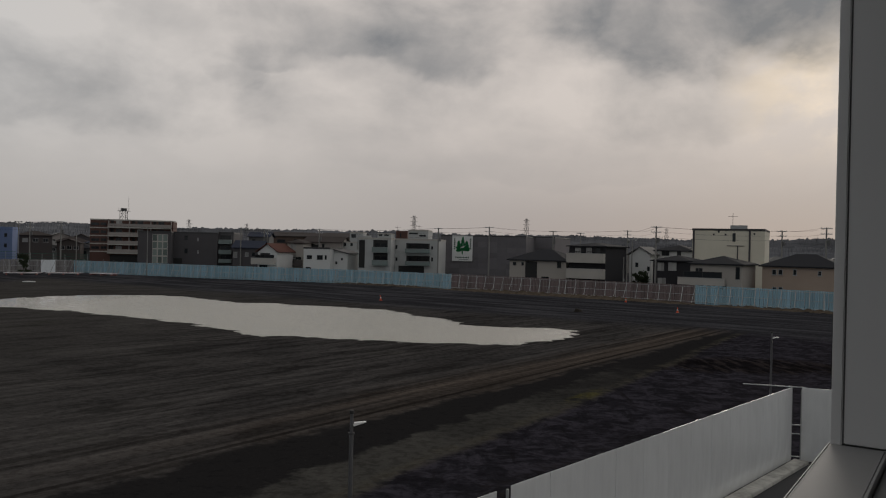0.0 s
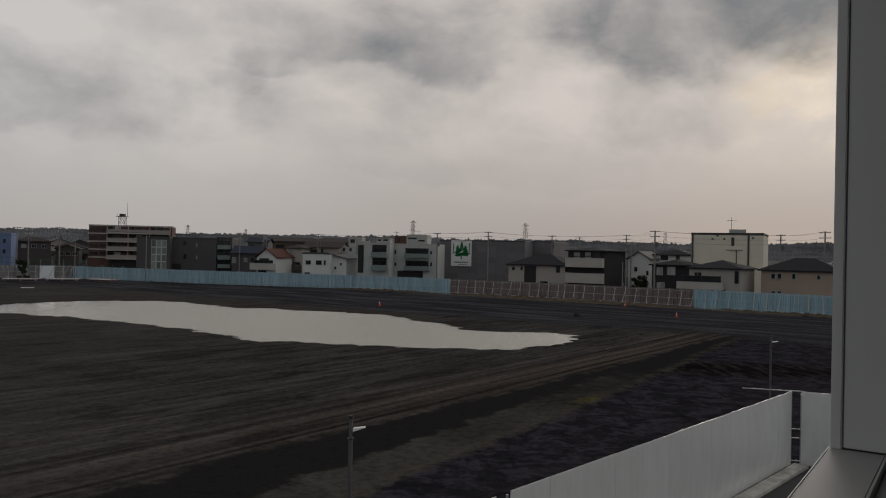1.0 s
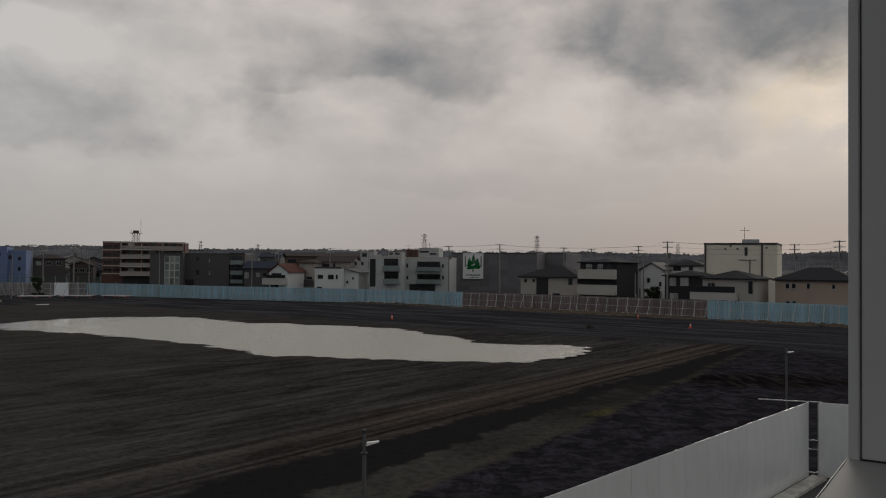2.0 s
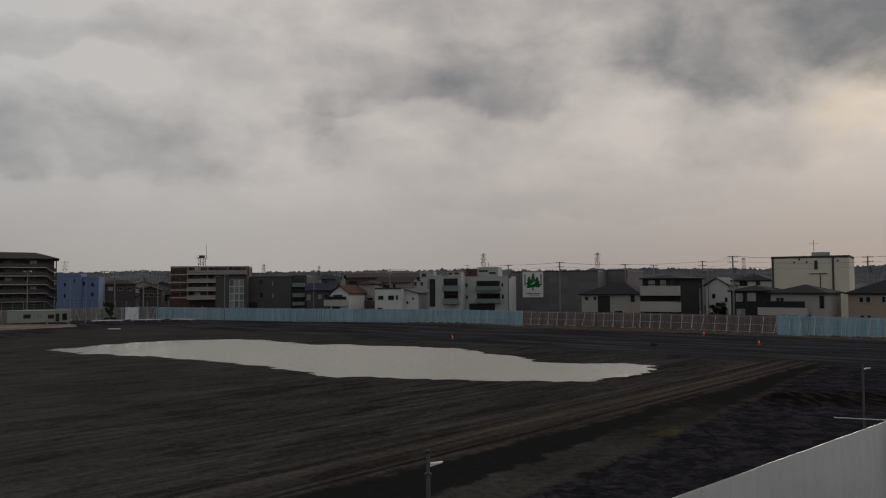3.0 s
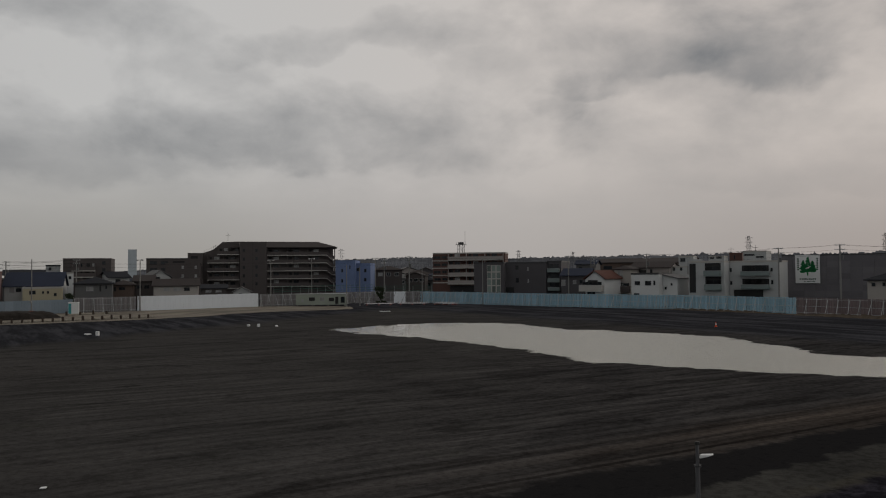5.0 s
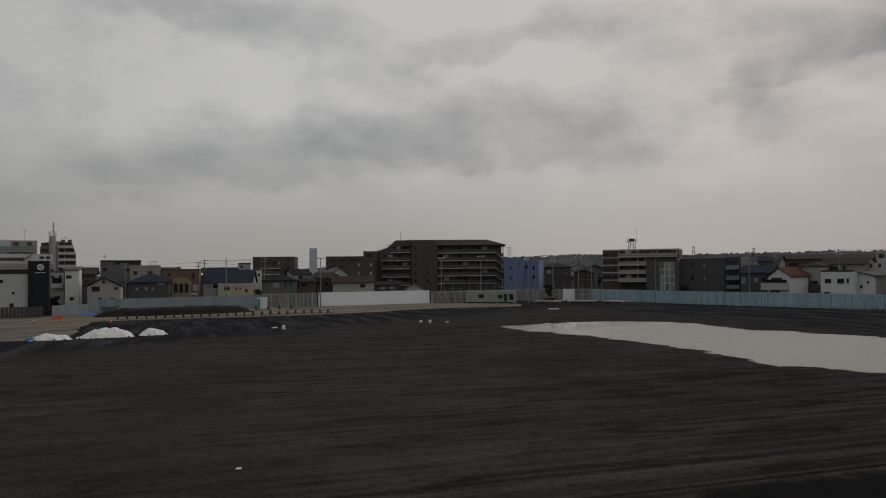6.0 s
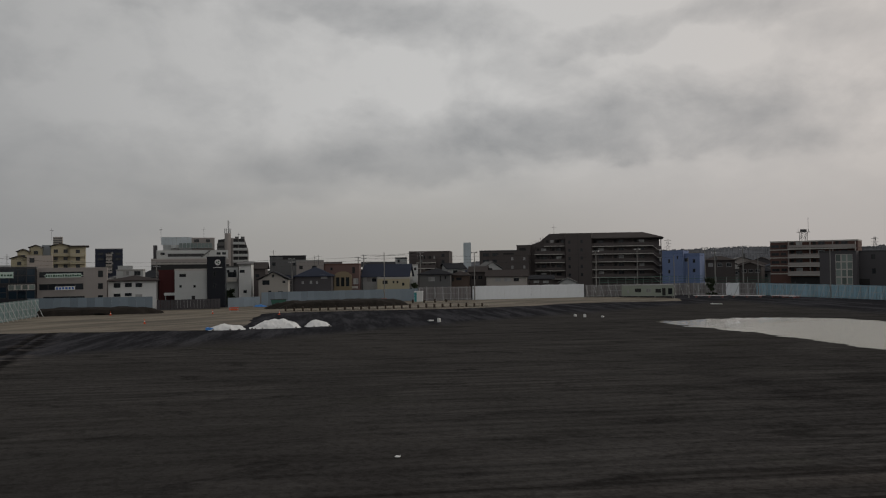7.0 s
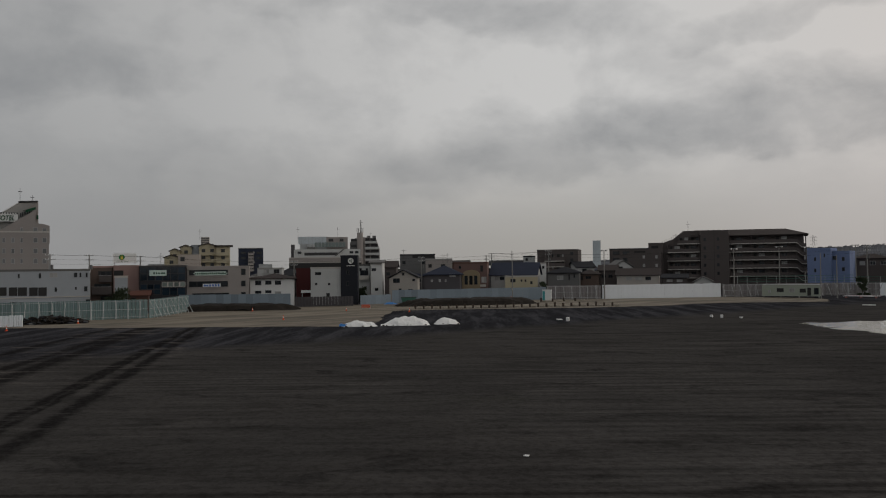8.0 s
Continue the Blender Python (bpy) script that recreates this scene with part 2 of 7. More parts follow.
SIGNDARK = mat("dark_green_sign_paint", (0.01, 0.06, 0.03), 0.6, 0.1)
SIGNYELLOW = mat("yellow_sign_paint", (0.55, 0.45, 0.08), 0.6, 0.1)
SIGNBLUE = mat("blue_sign_paint", (0.05, 0.13, 0.4), 0.5, 0.1)
REDSTEEL = mat("red_painted_steel", (0.26, 0.11, 0.10), 0.6, 0.3)
GREENPLASTIC = mat("green_netting", (0.05, 0.13, 0.10), 0.7, 0.3)
TEAL = mat("teal_panel", (0.06, 0.28, 0.30), 0.6, 0.2)


def ground_material():
    m = bpy.data.materials.new("graded_dark_soil")
    m.use_nodes = True
    k = Nodes(m.node_tree)
    p = m.node_tree.nodes["Principled BSDF"]
    here = k.add("TexCoord").outputs["Object"]
    xyz = k.add("SeparateXYZ")
    k.link(here, xyz.inputs[0])
    # across and along the grading passes
    turned = k.place(here, rot=(0, 0, radians(36)))
    ax = k.add("SeparateXYZ")
    k.link(turned, ax.inputs[0])
    wob = k.math("MULTIPLY", k.math("SUBTRACT", k.noise(turned, 0.06, 4.0, 0.6), 0.5), 9.0)
    fray = k.math("MULTIPLY", k.math("SUBTRACT", k.noise(turned, 0.5, 5.0, 0.65), 0.5), 4.0)
    v = k.math("ADD", k.math("MULTIPLY", ax.outputs[0], -1.0), k.math("ADD", k.math("MULTIPLY", wob, 0.4), k.math("MULTIPLY", fray, 0.85)))
    u = k.math("ADD", ax.outputs[1], k.math("ADD", wob, fray))
    streak = k.noise(k.place(turned, scale=(1.1, 0.025, 1)), 1.0, 5.0, 0.65, 0.4)
    furrow = k.noise(k.place(turned, scale=(2.6, 0.04, 1)), 1.0, 3.0, 0.6, 0.2)
    patch = k.noise(here, 0.05, 5.0, 0.6, 0.6)
    clods = k.noise(here, 2.2, 6.0, 0.7)
    ridge = k.noise(k.place(turned, scale=(6.5, 0.05, 1)), 1.0, 2.0, 0.5, 0.15)
    field = k.mix(k.step(streak, 0.36, 0.68), (0.032, 0.030, 0.0292), (0.058, 0.0535, 0.0508))
    field = k.mix(k.step(ridge, 0.5, 0.68, 0, 0.35), field, (0.022, 0.0208, 0.02))
    field = k.mix(k.step(furrow, 0.56, 0.76, 0, 0.6), field, (0.075, 0.069, 0.065))
    # plough-like grading lines about 1.2 m apart, worn away in places
    wave = k.math("SINE", k.math("ADD", k.math("MULTIPLY", ax.outputs[0], 5.2), k.math("MULTIPLY", k.math("SUBTRACT", streak, 0.5), 9.0)))
    worn = k.step(k.noise(k.place(turned, scale=(0.12, 0.03, 1)), 1.0, 4.0, 0.6), 0.38, 0.6)
    field = k.mix(k.math("MULTIPLY", k.step(wave, 0.1, 0.95, 0, 0.36), worn), field, (0.014, 0.0132, 0.0128))
    field = k.mix(k.math("MULTIPLY", k.step(wave, -0.3, -0.95, 0, 0.22), worn), field, (0.07, 0.065, 0.061))
    field = k.mix(k.step(patch, 0.46, 0.62, 0, 0.75), field, (0.027, 0.0253, 0.0247))
    smear = k.noise(k.place(turned, scale=(0.5, 0.11, 1)), 1.0, 6.0, 0.68, 0.8)
    field = k.mix(k.step(smear, 0.48, 0.66, 0, 0.85), field, (0.015, 0.014, 0.0135))
    field = k.mix(k.step(smear, 0.48, 0.3, 0, 0.5), field, (0.068, 0.063, 0.06))
    field = k.mix(k.step(k.noise(here, 0.035, 4.0, 0.6), 0.5, 0.68, 0, 0.4), field, (0.048, 0.0435, 0.041))
    # dry lifts the soil colour westwards in place of brighter exposure; then dark damp smudges a few metres long
    dry = k.step(k.math("ADD", xyz.outputs[0], k.math("MULTIPLY", k.math("SUBTRACT", patch, 0.5), 60.0)), -8, -34, 0, 0.3)
    field = k.mix(dry, field, k.mix(k.step(clods, 0.3, 0.7), (0.046, 0.0435, 0.041), (0.08, 0.076, 0.069)))
    damp = k.noise(k.place(turned, scale=(0.34, 0.16, 1)), 1.0, 7.0, 0.74, 0.5)
    field = k.mix(k.step(damp, 0.52, 0.68, 0, 0.62), field, (0.017, 0.016, 0.0155))
    green = k.noise(here, 0.11, 4.0, 0.6)
    field = k.mix(k.step(green, 0.6, 0.8, 0, 0.35), field, (0.024, 0.026, 0.015))
    field = k.mix(1.0, field, (1.27, 1.29, 1.31), "MULTIPLY")
    black = k.mix(k.step(clods, 0.3, 0.7), (0.0125, 0.0121, 0.0126), (0.0275, 0.0265, 0.0265))
    lane = k.mix(k.step(k.noise(k.place(turned, scale=(0.05, 0.4, 1)), 1.0, 6.0, 0.65), 0.42, 0.66), (0.028, 0.0281, 0.0315), (0.062, 0.0622, 0.0685))
    brown = k.mix(k.step(streak, 0.3, 0.7), (0.022, 0.0188, 0.0165), (0.105, 0.086, 0.072))
    grit = k.mix(k.step(patch, 0.38, 0.62), (0.023, 0.0226, 0.0216), (0.070, 0.0675, 0.0615))
    debris = k.mix(k.step(clods, 0.45, 0.65), (0.008, 0.0074, 0.0072), (0.045, 0.0385, 0.032))

    def band(col, over, lo, hi, soft=1.6, most=1.0):
        f = k.math("MULTIPLY", k.step(v, lo - soft, lo + soft), k.math("SUBTRACT", 1.0, k.step(v, hi - soft, hi + soft)))
        return k.mix(k.math("MULTIPLY", f, most), over, col)

    ruts = k.math("SINE", k.math("MULTIPLY", k.math("ADD", ax.outputs[0], k.math("MULTIPLY", wob, 0.05)), 1.9))
    col = field
    col = band(brown, col, 24.6, 29.0, 1.8, k.step(ax.outputs[1], 12, 44, 0.12, 0.85))
    straight = k.math("ADD", k.math("MULTIPLY", ax.outputs[0], -1.0), k.math("ADD", k.math("MULTIPLY", wob, 0.25), k.math("MULTIPLY", fray, 0.22)))
    skew = k.math("SUBTRACT", straight, k.math("MULTIPLY", k.math("SUBTRACT", ax.outputs[1], 34.0), 0.085))
    col = band(black, col, 16.0, 24.6, 0.4)
    gravel = k.noise(here, 0.7, 7.0, 0.72, 0.8)
    bare = k.math("MULTIPLY", k.step(k.math("ADD", skew, k.math("MULTIPLY", fray, 0.7)), 21.9, 21.3), k.step(k.math("ADD", u, k.math("MULTIPLY", fray, 4.0)), 56, 40))
    col = k.mix(bare, col, grit)
    heavy = k.mix(k.step(gravel, 0.42, 0.62), (0.0165, 0.0158, 0.0192), (0.0400, 0.0372, 0.0460))
    heavy = k.mix(k.step(gravel, 0.64, 0.78, 0, 0.6), heavy, (0.032, 0.029, 0.028))
    scrape = k.noise(k.place(here, rot=(0, 0, radians(-62)), scale=(0.9, 0.12, 1)), 1.0, 5.0, 0.65, 0.5)
    heavy = k.mix(k.step(scrape, 0.56, 0.72, 0, 0.6), heavy, (0.025, 0.023, 0.028))
    heavy = k.mix(k.step(scrape, 0.42, 0.28, 0, 0.7), heavy, (0.0115, 0.0105, 0.0110))
    # a churned, rust-stained patch with short parallel bucket marks
    cx = k.math("DIVIDE", k.math("SUBTRACT", xyz.outputs[0], 22.5), 9.5)
    cy = k.math("DIVIDE", k.math("SUBTRACT", xyz.outputs[1], 59.0), 4.5)
    round_ = k.math("ADD", k.math("ADD", k.math("POWER", cx, 2.0), k.math("POWER", cy, 2.0)), k.math("MULTIPLY", k.math("SUBTRACT", gravel, 0.5), 2.5))
    marks = k.noise(k.place(here, rot=(0, 0, radians(25)), scale=(1.5, 0.28, 1)), 1.0, 4.0, 0.6, 0.3)
    churned = k.mix(k.step(marks, 0.45, 0.6), (0.0050, 0.0043, 0.0042), (0.030, 0.0245, 0.0235))
    heavy = k.mix(k.step(round_, 1.3, 0.3, 0, 0.8), heavy, churned)
    col = k.mix(k.step(skew, 19.0, 18.4), col, heavy)
    col = band(debris, col, 8.0, 14.0, 1.0, k.step(ax.outputs[1], 36, 20, 0.1, 0.6))
    near = k.math("MULTIPLY", k.step(k.math("ABSOLUTE", k.math("SUBTRACT", skew, 18.9)), 0.75, 0.1, 0, 0.6), k.step(gravel, 0.4, 0.58))
    col = k.mix(near, col, (0.066, 0.060, 0.048))
    moss = k.math("MULTIPLY", k.step(k.math("ABSOLUTE", k.math("SUBTRACT", skew, 19.3)), 0.9, 0.2, 0, 0.6), k.math("MULTIPLY", k.step(ax.outputs[1], 38, 40), k.step(ax.outputs[1], 45, 42)))
    col = k.mix(k.math("MULTIPLY", moss, k.step(gravel, 0.4, 0.6)), col, (0.085, 0.078, 0.024))
    lines = k.math("MULTIPLY", k.step(ruts, 0.9, 0.99, 0, 0.7), k.math("MULTIPLY", k.step(v, 24.4, 25.0), k.step(v, 26, 32, 0.9, 0.12)))
    col = k.mix(lines, col, (0.008, 0.007, 0.0065))
    # the road that runs round the far side of the site
    road = k.math("MAXIMUM", k.step(u, 80, 90), k.step(k.math("ADD", xyz.outputs[0], k.math("ADD", wob, fray)), -78, -88))
    col = k.mix(road, col, lane)
    # wheel tracks that cross towards the gate
    for cx, cy, head, wide in ((-67.3, 15.1, -66, 0.55), (-63.9, 10.9, -65, 0.42), (-66.0, 12.6, -65.5, 0.25), (-69.6, 6.3, -64.5, 1.0), (-74, 5.6, -63, 0.7), (-84, 4.5, -61, 0.6)):
        n = (math.cos(radians(head)), -math.sin(radians(head)))
        d = k.math("ABSOLUTE", k.math("ADD", k.math("ADD", k.math("MULTIPLY", xyz.outputs[0], n[0]), k.math("MULTIPLY", xyz.outputs[1], n[1])),
                   k.math("ADD", -(cx * n[0] + cy * n[1]), k.math("ADD", k.math("MULTIPLY", wob, 0.09), k.math("MULTIPLY", fray, 0.3)))))
        # spoil thrown up beside the wheels, paler where it has dried
        spoil = k.math("MULTIPLY", k.step(d, wide * 5.0, wide * 2.0), k.math("MULTIPLY", k.step(xyz.outputs[0], -58, -66), k.step(smear, 0.5, 0.3, 0, 0.8)))
        col = k.mix(spoil, col, (0.115, 0.103, 0.095))
        f = k.math("MULTIPLY", k.math("MULTIPLY", k.step(d, wide * 1.8, wide * 0.3, 0, 0.9), k.step(smear, 0.36, 0.5, 0.35, 1.0)), k.step(xyz.outputs[0], -35, -44))
        col = k.mix(k.math("MULTIPLY", f, k.step(clods, 0.25, 0.55, 0.6, 1.0)), col, (0.0150, 0.0142, 0.0142))
    col = k.mix(k.step(clods, 0.44, 0.6, 0.0, 0.75), col, k.mix(1.0, col, (0.6, 0.59, 0.59), "MULTIPLY"))
    crumbs = k.noise(here, 5.5, 4.0, 0.7)
    col = k.mix(k.step(crumbs, 0.55, 0.72, 0.0, 0.55), col, k.mix(1.0, col, (1.7, 1.68, 1.66), "MULTIPLY"))
    pebble = k.noise(here, 9.0, 2.0, 0.5)
    col = k.mix(k.step(pebble, 0.7, 0.78, 0, 0.5), col, (0.07, 0.065, 0.06))
    # beyond the site: grey town ground
    r2 = k.math("ADD", k.math("POWER", xyz.outputs[0], 2.0), k.math("POWER", xyz.outputs[1], 2.0))
    col = k.mix(k.step(r2, 260.0**2, 330.0**2), col, (0.06, 0.058, 0.054))
    k.link(col, p.inputs["Base Color"])
    p.inputs["Roughness"].default_value, p.inputs["Specular IOR Level"].default_value = 1.0, 0.0
    b = k.add("Bump")
    b.inputs["Strength"].default_value, b.inputs["Distance"].default_value = 0.6, 0.08
    k.link(k.math("ADD", clods, k.math("MULTIPLY", furrow, 1.5)), b.inputs["Height"])
    k.link(b.outputs[0], p.inputs["Normal"])
    return m


def sand_material():
    m = bpy.data.materials.new("spread_sand")
    m.use_nodes = True
    k = Nodes(m.node_tree)
    p = m.node_tree.nodes["Principled BSDF"]
    here = k.add("TexCoord").outputs["Object"]
    n1 = k.noise(k.place(here, rot=(0, 0, radians(-30)), scale=(0.25, 0.06, 1)), 1.0, 5.0, 0.6, 0.4)
    n2 = k.noise(here, 1.6, 6.0, 0.65)
    col = k.mix(k.step(n1, 0.35, 0.65), (0.072, 0.058, 0.041), (0.190, 0.160, 0.115))
    col = k.mix(k.step(n2, 0.4, 0.7, 0, 0.4), col, (0.09, 0.07, 0.05))
    k.link(col, p.inputs["Base Color"])
    p.inputs["Roughness"].default_value = 0.95
    b = k.add("Bump")
    b.inputs["Strength"].default_value, b.inputs["Distance"].default_value = 0.5, 0.06
    k.link(n2, b.inputs["Height"])
    k.link(b.outputs[0], p.inputs["Normal"])
    return m


def water_material():
    m = bpy.data.materials.new("sky_tinted_muddy_water")
    m.use_nodes = True
    k = Nodes(m.node_tree)
    p = m.node_tree.nodes["Principled BSDF"]
    here = k.add("TexCoord").outputs["Object"]
    # pale base and its mottling paint in sky reflection and ripple glints
    ripple_tone = k.noise(k.place(here, rot=(0, 0, radians(20)), scale=(1.6, 4.0, 1)), 1.0, 5.0, 0.7)
    k.link(k.mix(k.step(ripple_tone, 0.35, 0.65), (0.345, 0.335, 0.285), (0.41, 0.398, 0.345)), p.inputs["Base Color"])
    p.inputs["Roughness"].default_value, p.inputs["IOR"].default_value = 0.03, 1.45
    p.inputs["Specular IOR Level"].default_value = 0.9
    # wind ruffles the open water; the sheltered western end lies still
    xyz = k.add("SeparateXYZ")
    k.link(here, xyz.inputs[0])
    wind = k.step(k.math("ADD", xyz.outputs[0], k.math("MULTIPLY", k.noise(here, 0.12, 3.0), 8.0)), -51.0, -39.0)
    ripple = k.noise(k.place(here, rot=(0, 0, radians(20)), scale=(1.0, 2.4, 1)), 2.6, 6.0, 0.75)
    k.link(k.math("ADD", 0.02, k.math("MULTIPLY", wind, 0.2)), p.inputs["Roughness"])
    b = k.add("Bump")
    k.link(k.math("ADD", 0.05, k.math("MULTIPLY", wind, 0.75)), b.inputs["Strength"])
    b.inputs["Distance"].default_value = 0.14
    k.link(ripple, b.inputs["Height"])
    k.link(b.outputs[0], p.inputs["Normal"])
    return m


def coated_sheet_material():
    """Glossy white coated steel that bows a little between its fixings."""
    m = bpy.data.materials.new("white_coated_sheet")
    m.use_nodes = True
    k = Nodes(m.node_tree)
    p = m.node_tree.nodes["Principled BSDF"]
    here = k.add("TexCoord").outputs["Object"]
    xyz = k.add("SeparateXYZ")
    k.link(here, xyz.inputs[0])
    info = k.add("ObjectInfo").outputs["Random"]
    grime = k.noise(k.place(here, scale=(6, 6, 0.7)), 1.0, 5.0, 0.6)
    splash = k.math("MULTIPLY", k.step(k.math("ADD", xyz.outputs[2], k.math("MULTIPLY", grime, 0.5)), 0.75, 0.3), 0.5)
    col = k.mix(k.step(grime, 0.35, 0.75), (0.68, 0.692, 0.692), (0.62, 0.63, 0.63))
    col = k.mix(splash, col, (0.42, 0.42, 0.40))
    col = k.mix(k.math("MULTIPLY", info, 0.12), col, (0.45, 0.455, 0.46))
    k.link(col, p.inputs["Base Color"])
    p.inputs["Roughness"].default_value, p.inputs["Specular IOR Level"].default_value = 0.16, 0.6
    shift = k.math("MULTIPLY", info, 9.0)
    bow = k.math("SINE", k.math("ADD", k.math("MULTIPLY", xyz.outputs[0], 13.0), k.math("ADD", shift, k.math("MULTIPLY", k.math("POWER", k.math("SUBTRACT", xyz.outputs[2], 1.6), 2.0), 2.6))))
    dent = k.noise(k.place(here, scale=(2.5, 1, 0.8)), 1.0, 3.0, 0.5)
    b = k.add("Bump")
    b.inputs["Strength"].default_value, b.inputs["Distance"].default_value = 0.3, 0.012
    k.link(k.math("ADD", k.math("MULTIPLY", bow, k.step(dent, 0.4, 0.65, 0.1, 1.0)), k.math("MULTIPLY", dent, 2.0)), b.inputs["Height"])
    k.link(b.outputs[0], p.inputs["Normal"])
    return m


NEARWHITE = coated_sheet_material()
SAND = sand_material()
SOIL = ground_material()
WATER = water_material()


# ---- mesh tools ----
def box(bm, x0, x1, y0, y1, z0, z1):
    v = [bm.verts.new(c) for c in ((x0, y0, z0), (x1, y0, z0), (x1, y1, z0), (x0, y1, z0), (x0, y0, z1), (x1, y0, z1), (x1, y1, z1), (x0, y1, z1))]
    for f in ((3, 2, 1, 0), (4, 5, 6, 7), (0, 1, 5, 4), (1, 2, 6, 5), (2, 3, 7, 6), (3, 0, 4, 7)):
        bm.faces.new([v[i] for i in f])
    return v


def tube(bm, a, b, r0, r1=None, sides=8):
    """A tapered round bar from a to b."""
    a, b = Vector(a), Vector(b)
    r1 = r0 if r1 is None else r1
    q = (b - a).to_track_quat("Z", "Y")
    rings = []
    for c, r in ((a, r0), (b, r1)):
        rings.append([bm.verts.new(c + q @ Vector((r * math.cos(2 * math.pi * i / sides), r * math.sin(2 * math.pi * i / sides), 0))) for i in range(sides)])
    for i in range(sides):
        j = (i + 1) % sides
        bm.faces.new((rings[0][i], rings[0][j], rings[1][j], rings[1][i]))
    bm.faces.new(rings[0][::-1])
    bm.faces.new(rings[1])


def tube_bm(a, b, r, sides=6):
    bm = bmesh.new()
    tube(bm, a, b, r, sides=sides)
    return bm


def prism(bm, outline, y0, y1):
    """An outline in x and z, drawn out from y0 to y1."""
    a = [bm.verts.new((x, y0, z)) for x, z in outline]
    b = [bm.verts.new((x, y1, z)) for x, z in outline]
    n = len(outline)
    bm.faces.new(a)
    bm.faces.new(b[::-1])
    for i in range(n):
        bm.faces.new((a[i], b[i], b[(i + 1) % n], a[(i + 1) % n]))


def finish(name, bm, material, smooth=False):
    bmesh.ops.recalc_face_normals(bm, faces=bm.faces)
    me = bpy.data.meshes.new(name)
    bm.to_mesh(me)
    bm.free()
    for m in material if isinstance(material, (list, tuple)) else [material]:
        me.materials.append(m)
    if smooth:
        for f in me.polygons:
            f.use_smooth = True
    return me


def part(name, bm, material, parent, label="", smooth=False):
    ob = new(name, finish(name, bm, material, smooth))
    ob.parent = parent
    return tagged(ob, label)


def thing(name, m, label, category, group="", kind=""):
    ob = new(name)
    ob.matrix_basis = m
    return tagged(ob, label, category, group, kind)


def solid(name, bm, material, label, category, group="", kind="", m=None, smooth=False):
    ob = new(name, finish(name, bm, material, smooth))
    if m is not None:
        ob.matrix_basis = m
    return tagged(ob, label, category, group, kind)


def boxes(*sizes):
    bm = bmesh.new()
    for s in sizes:
        box(bm, *s)
    return bm


# ---- ground ----
def smooth_ring(points, steps, rag, seed, tongues=0.0):
    """A closed line through the points, with an uneven edge."""
    n, out = len(points), []
    for i in range(n):
        p = [Vector(points[(i + j) % n]) for j in (-1, 0, 1, 2)]
        for s in range(steps):
            t = s / steps
            c = 0.5 * (2 * p[1] + (p[2] - p[0]) * t + (2 * p[0] - 5 * p[1] + 4 * p[2] - p[3]) * t**2 + (3 * p[1] - p[0] - 3 * p[2] + p[3]) * t**3)
            w = Vector((1.6 * noise.fractal((c.x * 0.16, c.y * 0.16, seed), 0.6, 2.1, 6), noise.fractal((c.x * 0.16, c.y * 0.16, seed + 9), 0.6, 2.1, 6)))
            # thin tongues of mud and water along a shallow shore
            lick = tongues * min(1.0, max(0.0, (-c.x - 4) / 18)) * noise.fractal((c.x * 0.55, c.y * 0.12, seed + 3), 0.5, 2.2, 5)
            out.append(c + rag * w + Vector((1.4 * lick, 0.9 * lick)))
    return out


def sheet(ring, z):
    n = len(ring)
    verts, _, faces, *_ = delaunay_2d_cdt([p.to_2d() for p in ring], [(i, (i + 1) % n) for i in range(n)], [list(range(n))], 1, 1e-4)
    bm = bmesh.new()
    made = [bm.verts.new((p.x, p.y, z)) for p in verts]
    for f in faces:
        bm.faces.new([made[i] for i in f])
    return bm


def ground_sheet():
    bm = bmesh.new()
    n, rings = 96, (0, 20, 40, 60, 80, 100, 120, 150, 200, 300, 600, 1500, 4500)
    last = None
    for r in rings:
        if r == 0:
            ring = [bm.verts.new((0, 0, 0))]
        else:
            ring = [bm.verts.new((r * math.cos(2 * math.pi * i / n), r * math.sin(2 * math.pi * i / n), 0)) for i in range(n)]
            for i in range(n):
                j = (i + 1) % n
                bm.faces.new((last[0], ring[i], ring[j]) if len(last) == 1 else (last[i], ring[i], ring[j], last[j]))
        last = ring
    return bm


solid("ground", ground_sheet(), SOIL, "bare dark graded soil with furrows and wheel tracks", "ground", kind="structure")
SHORE = [(14.2, 79), (6, 67.5), (-4, 68.6), (-12, 70.5), (-18, 72.2), (-27, 80.5), (-40, 89), (-50, 93), (-57, 96), (-61, 101.5), (-58, 110), (-50, 118.5),
         (-40, 120), (-30, 111), (-19, 107.6), (-8, 103), (-2, 94), (4, 84.5), (11, 83)]
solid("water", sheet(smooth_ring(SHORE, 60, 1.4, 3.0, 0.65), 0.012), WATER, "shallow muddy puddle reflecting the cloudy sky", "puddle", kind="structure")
DRY = [(-175, -30), (-152, -8), (-134, 11), (-125, 22), (-114, 35), (-103, 49), (-100, 54), (-106, 60), (-121, 70.5), (-128.5, 78), (-122.5, 92), (-113, 106), (-108, 116), (-105, 126), (-103, 140), (-96, 152), (-92, 160),
       (-103, 172), (-124, 164), (-138, 138), (-150, 118), (-156, 92), (-160, 60), (-158, 40), (-175, 20)]
solid("sand_ground", sheet(smooth_ring(DRY, 8, 0.8, 5.0), 0.008), SAND, "pale brown sand spread along the site edge", "sand", kind="structure")


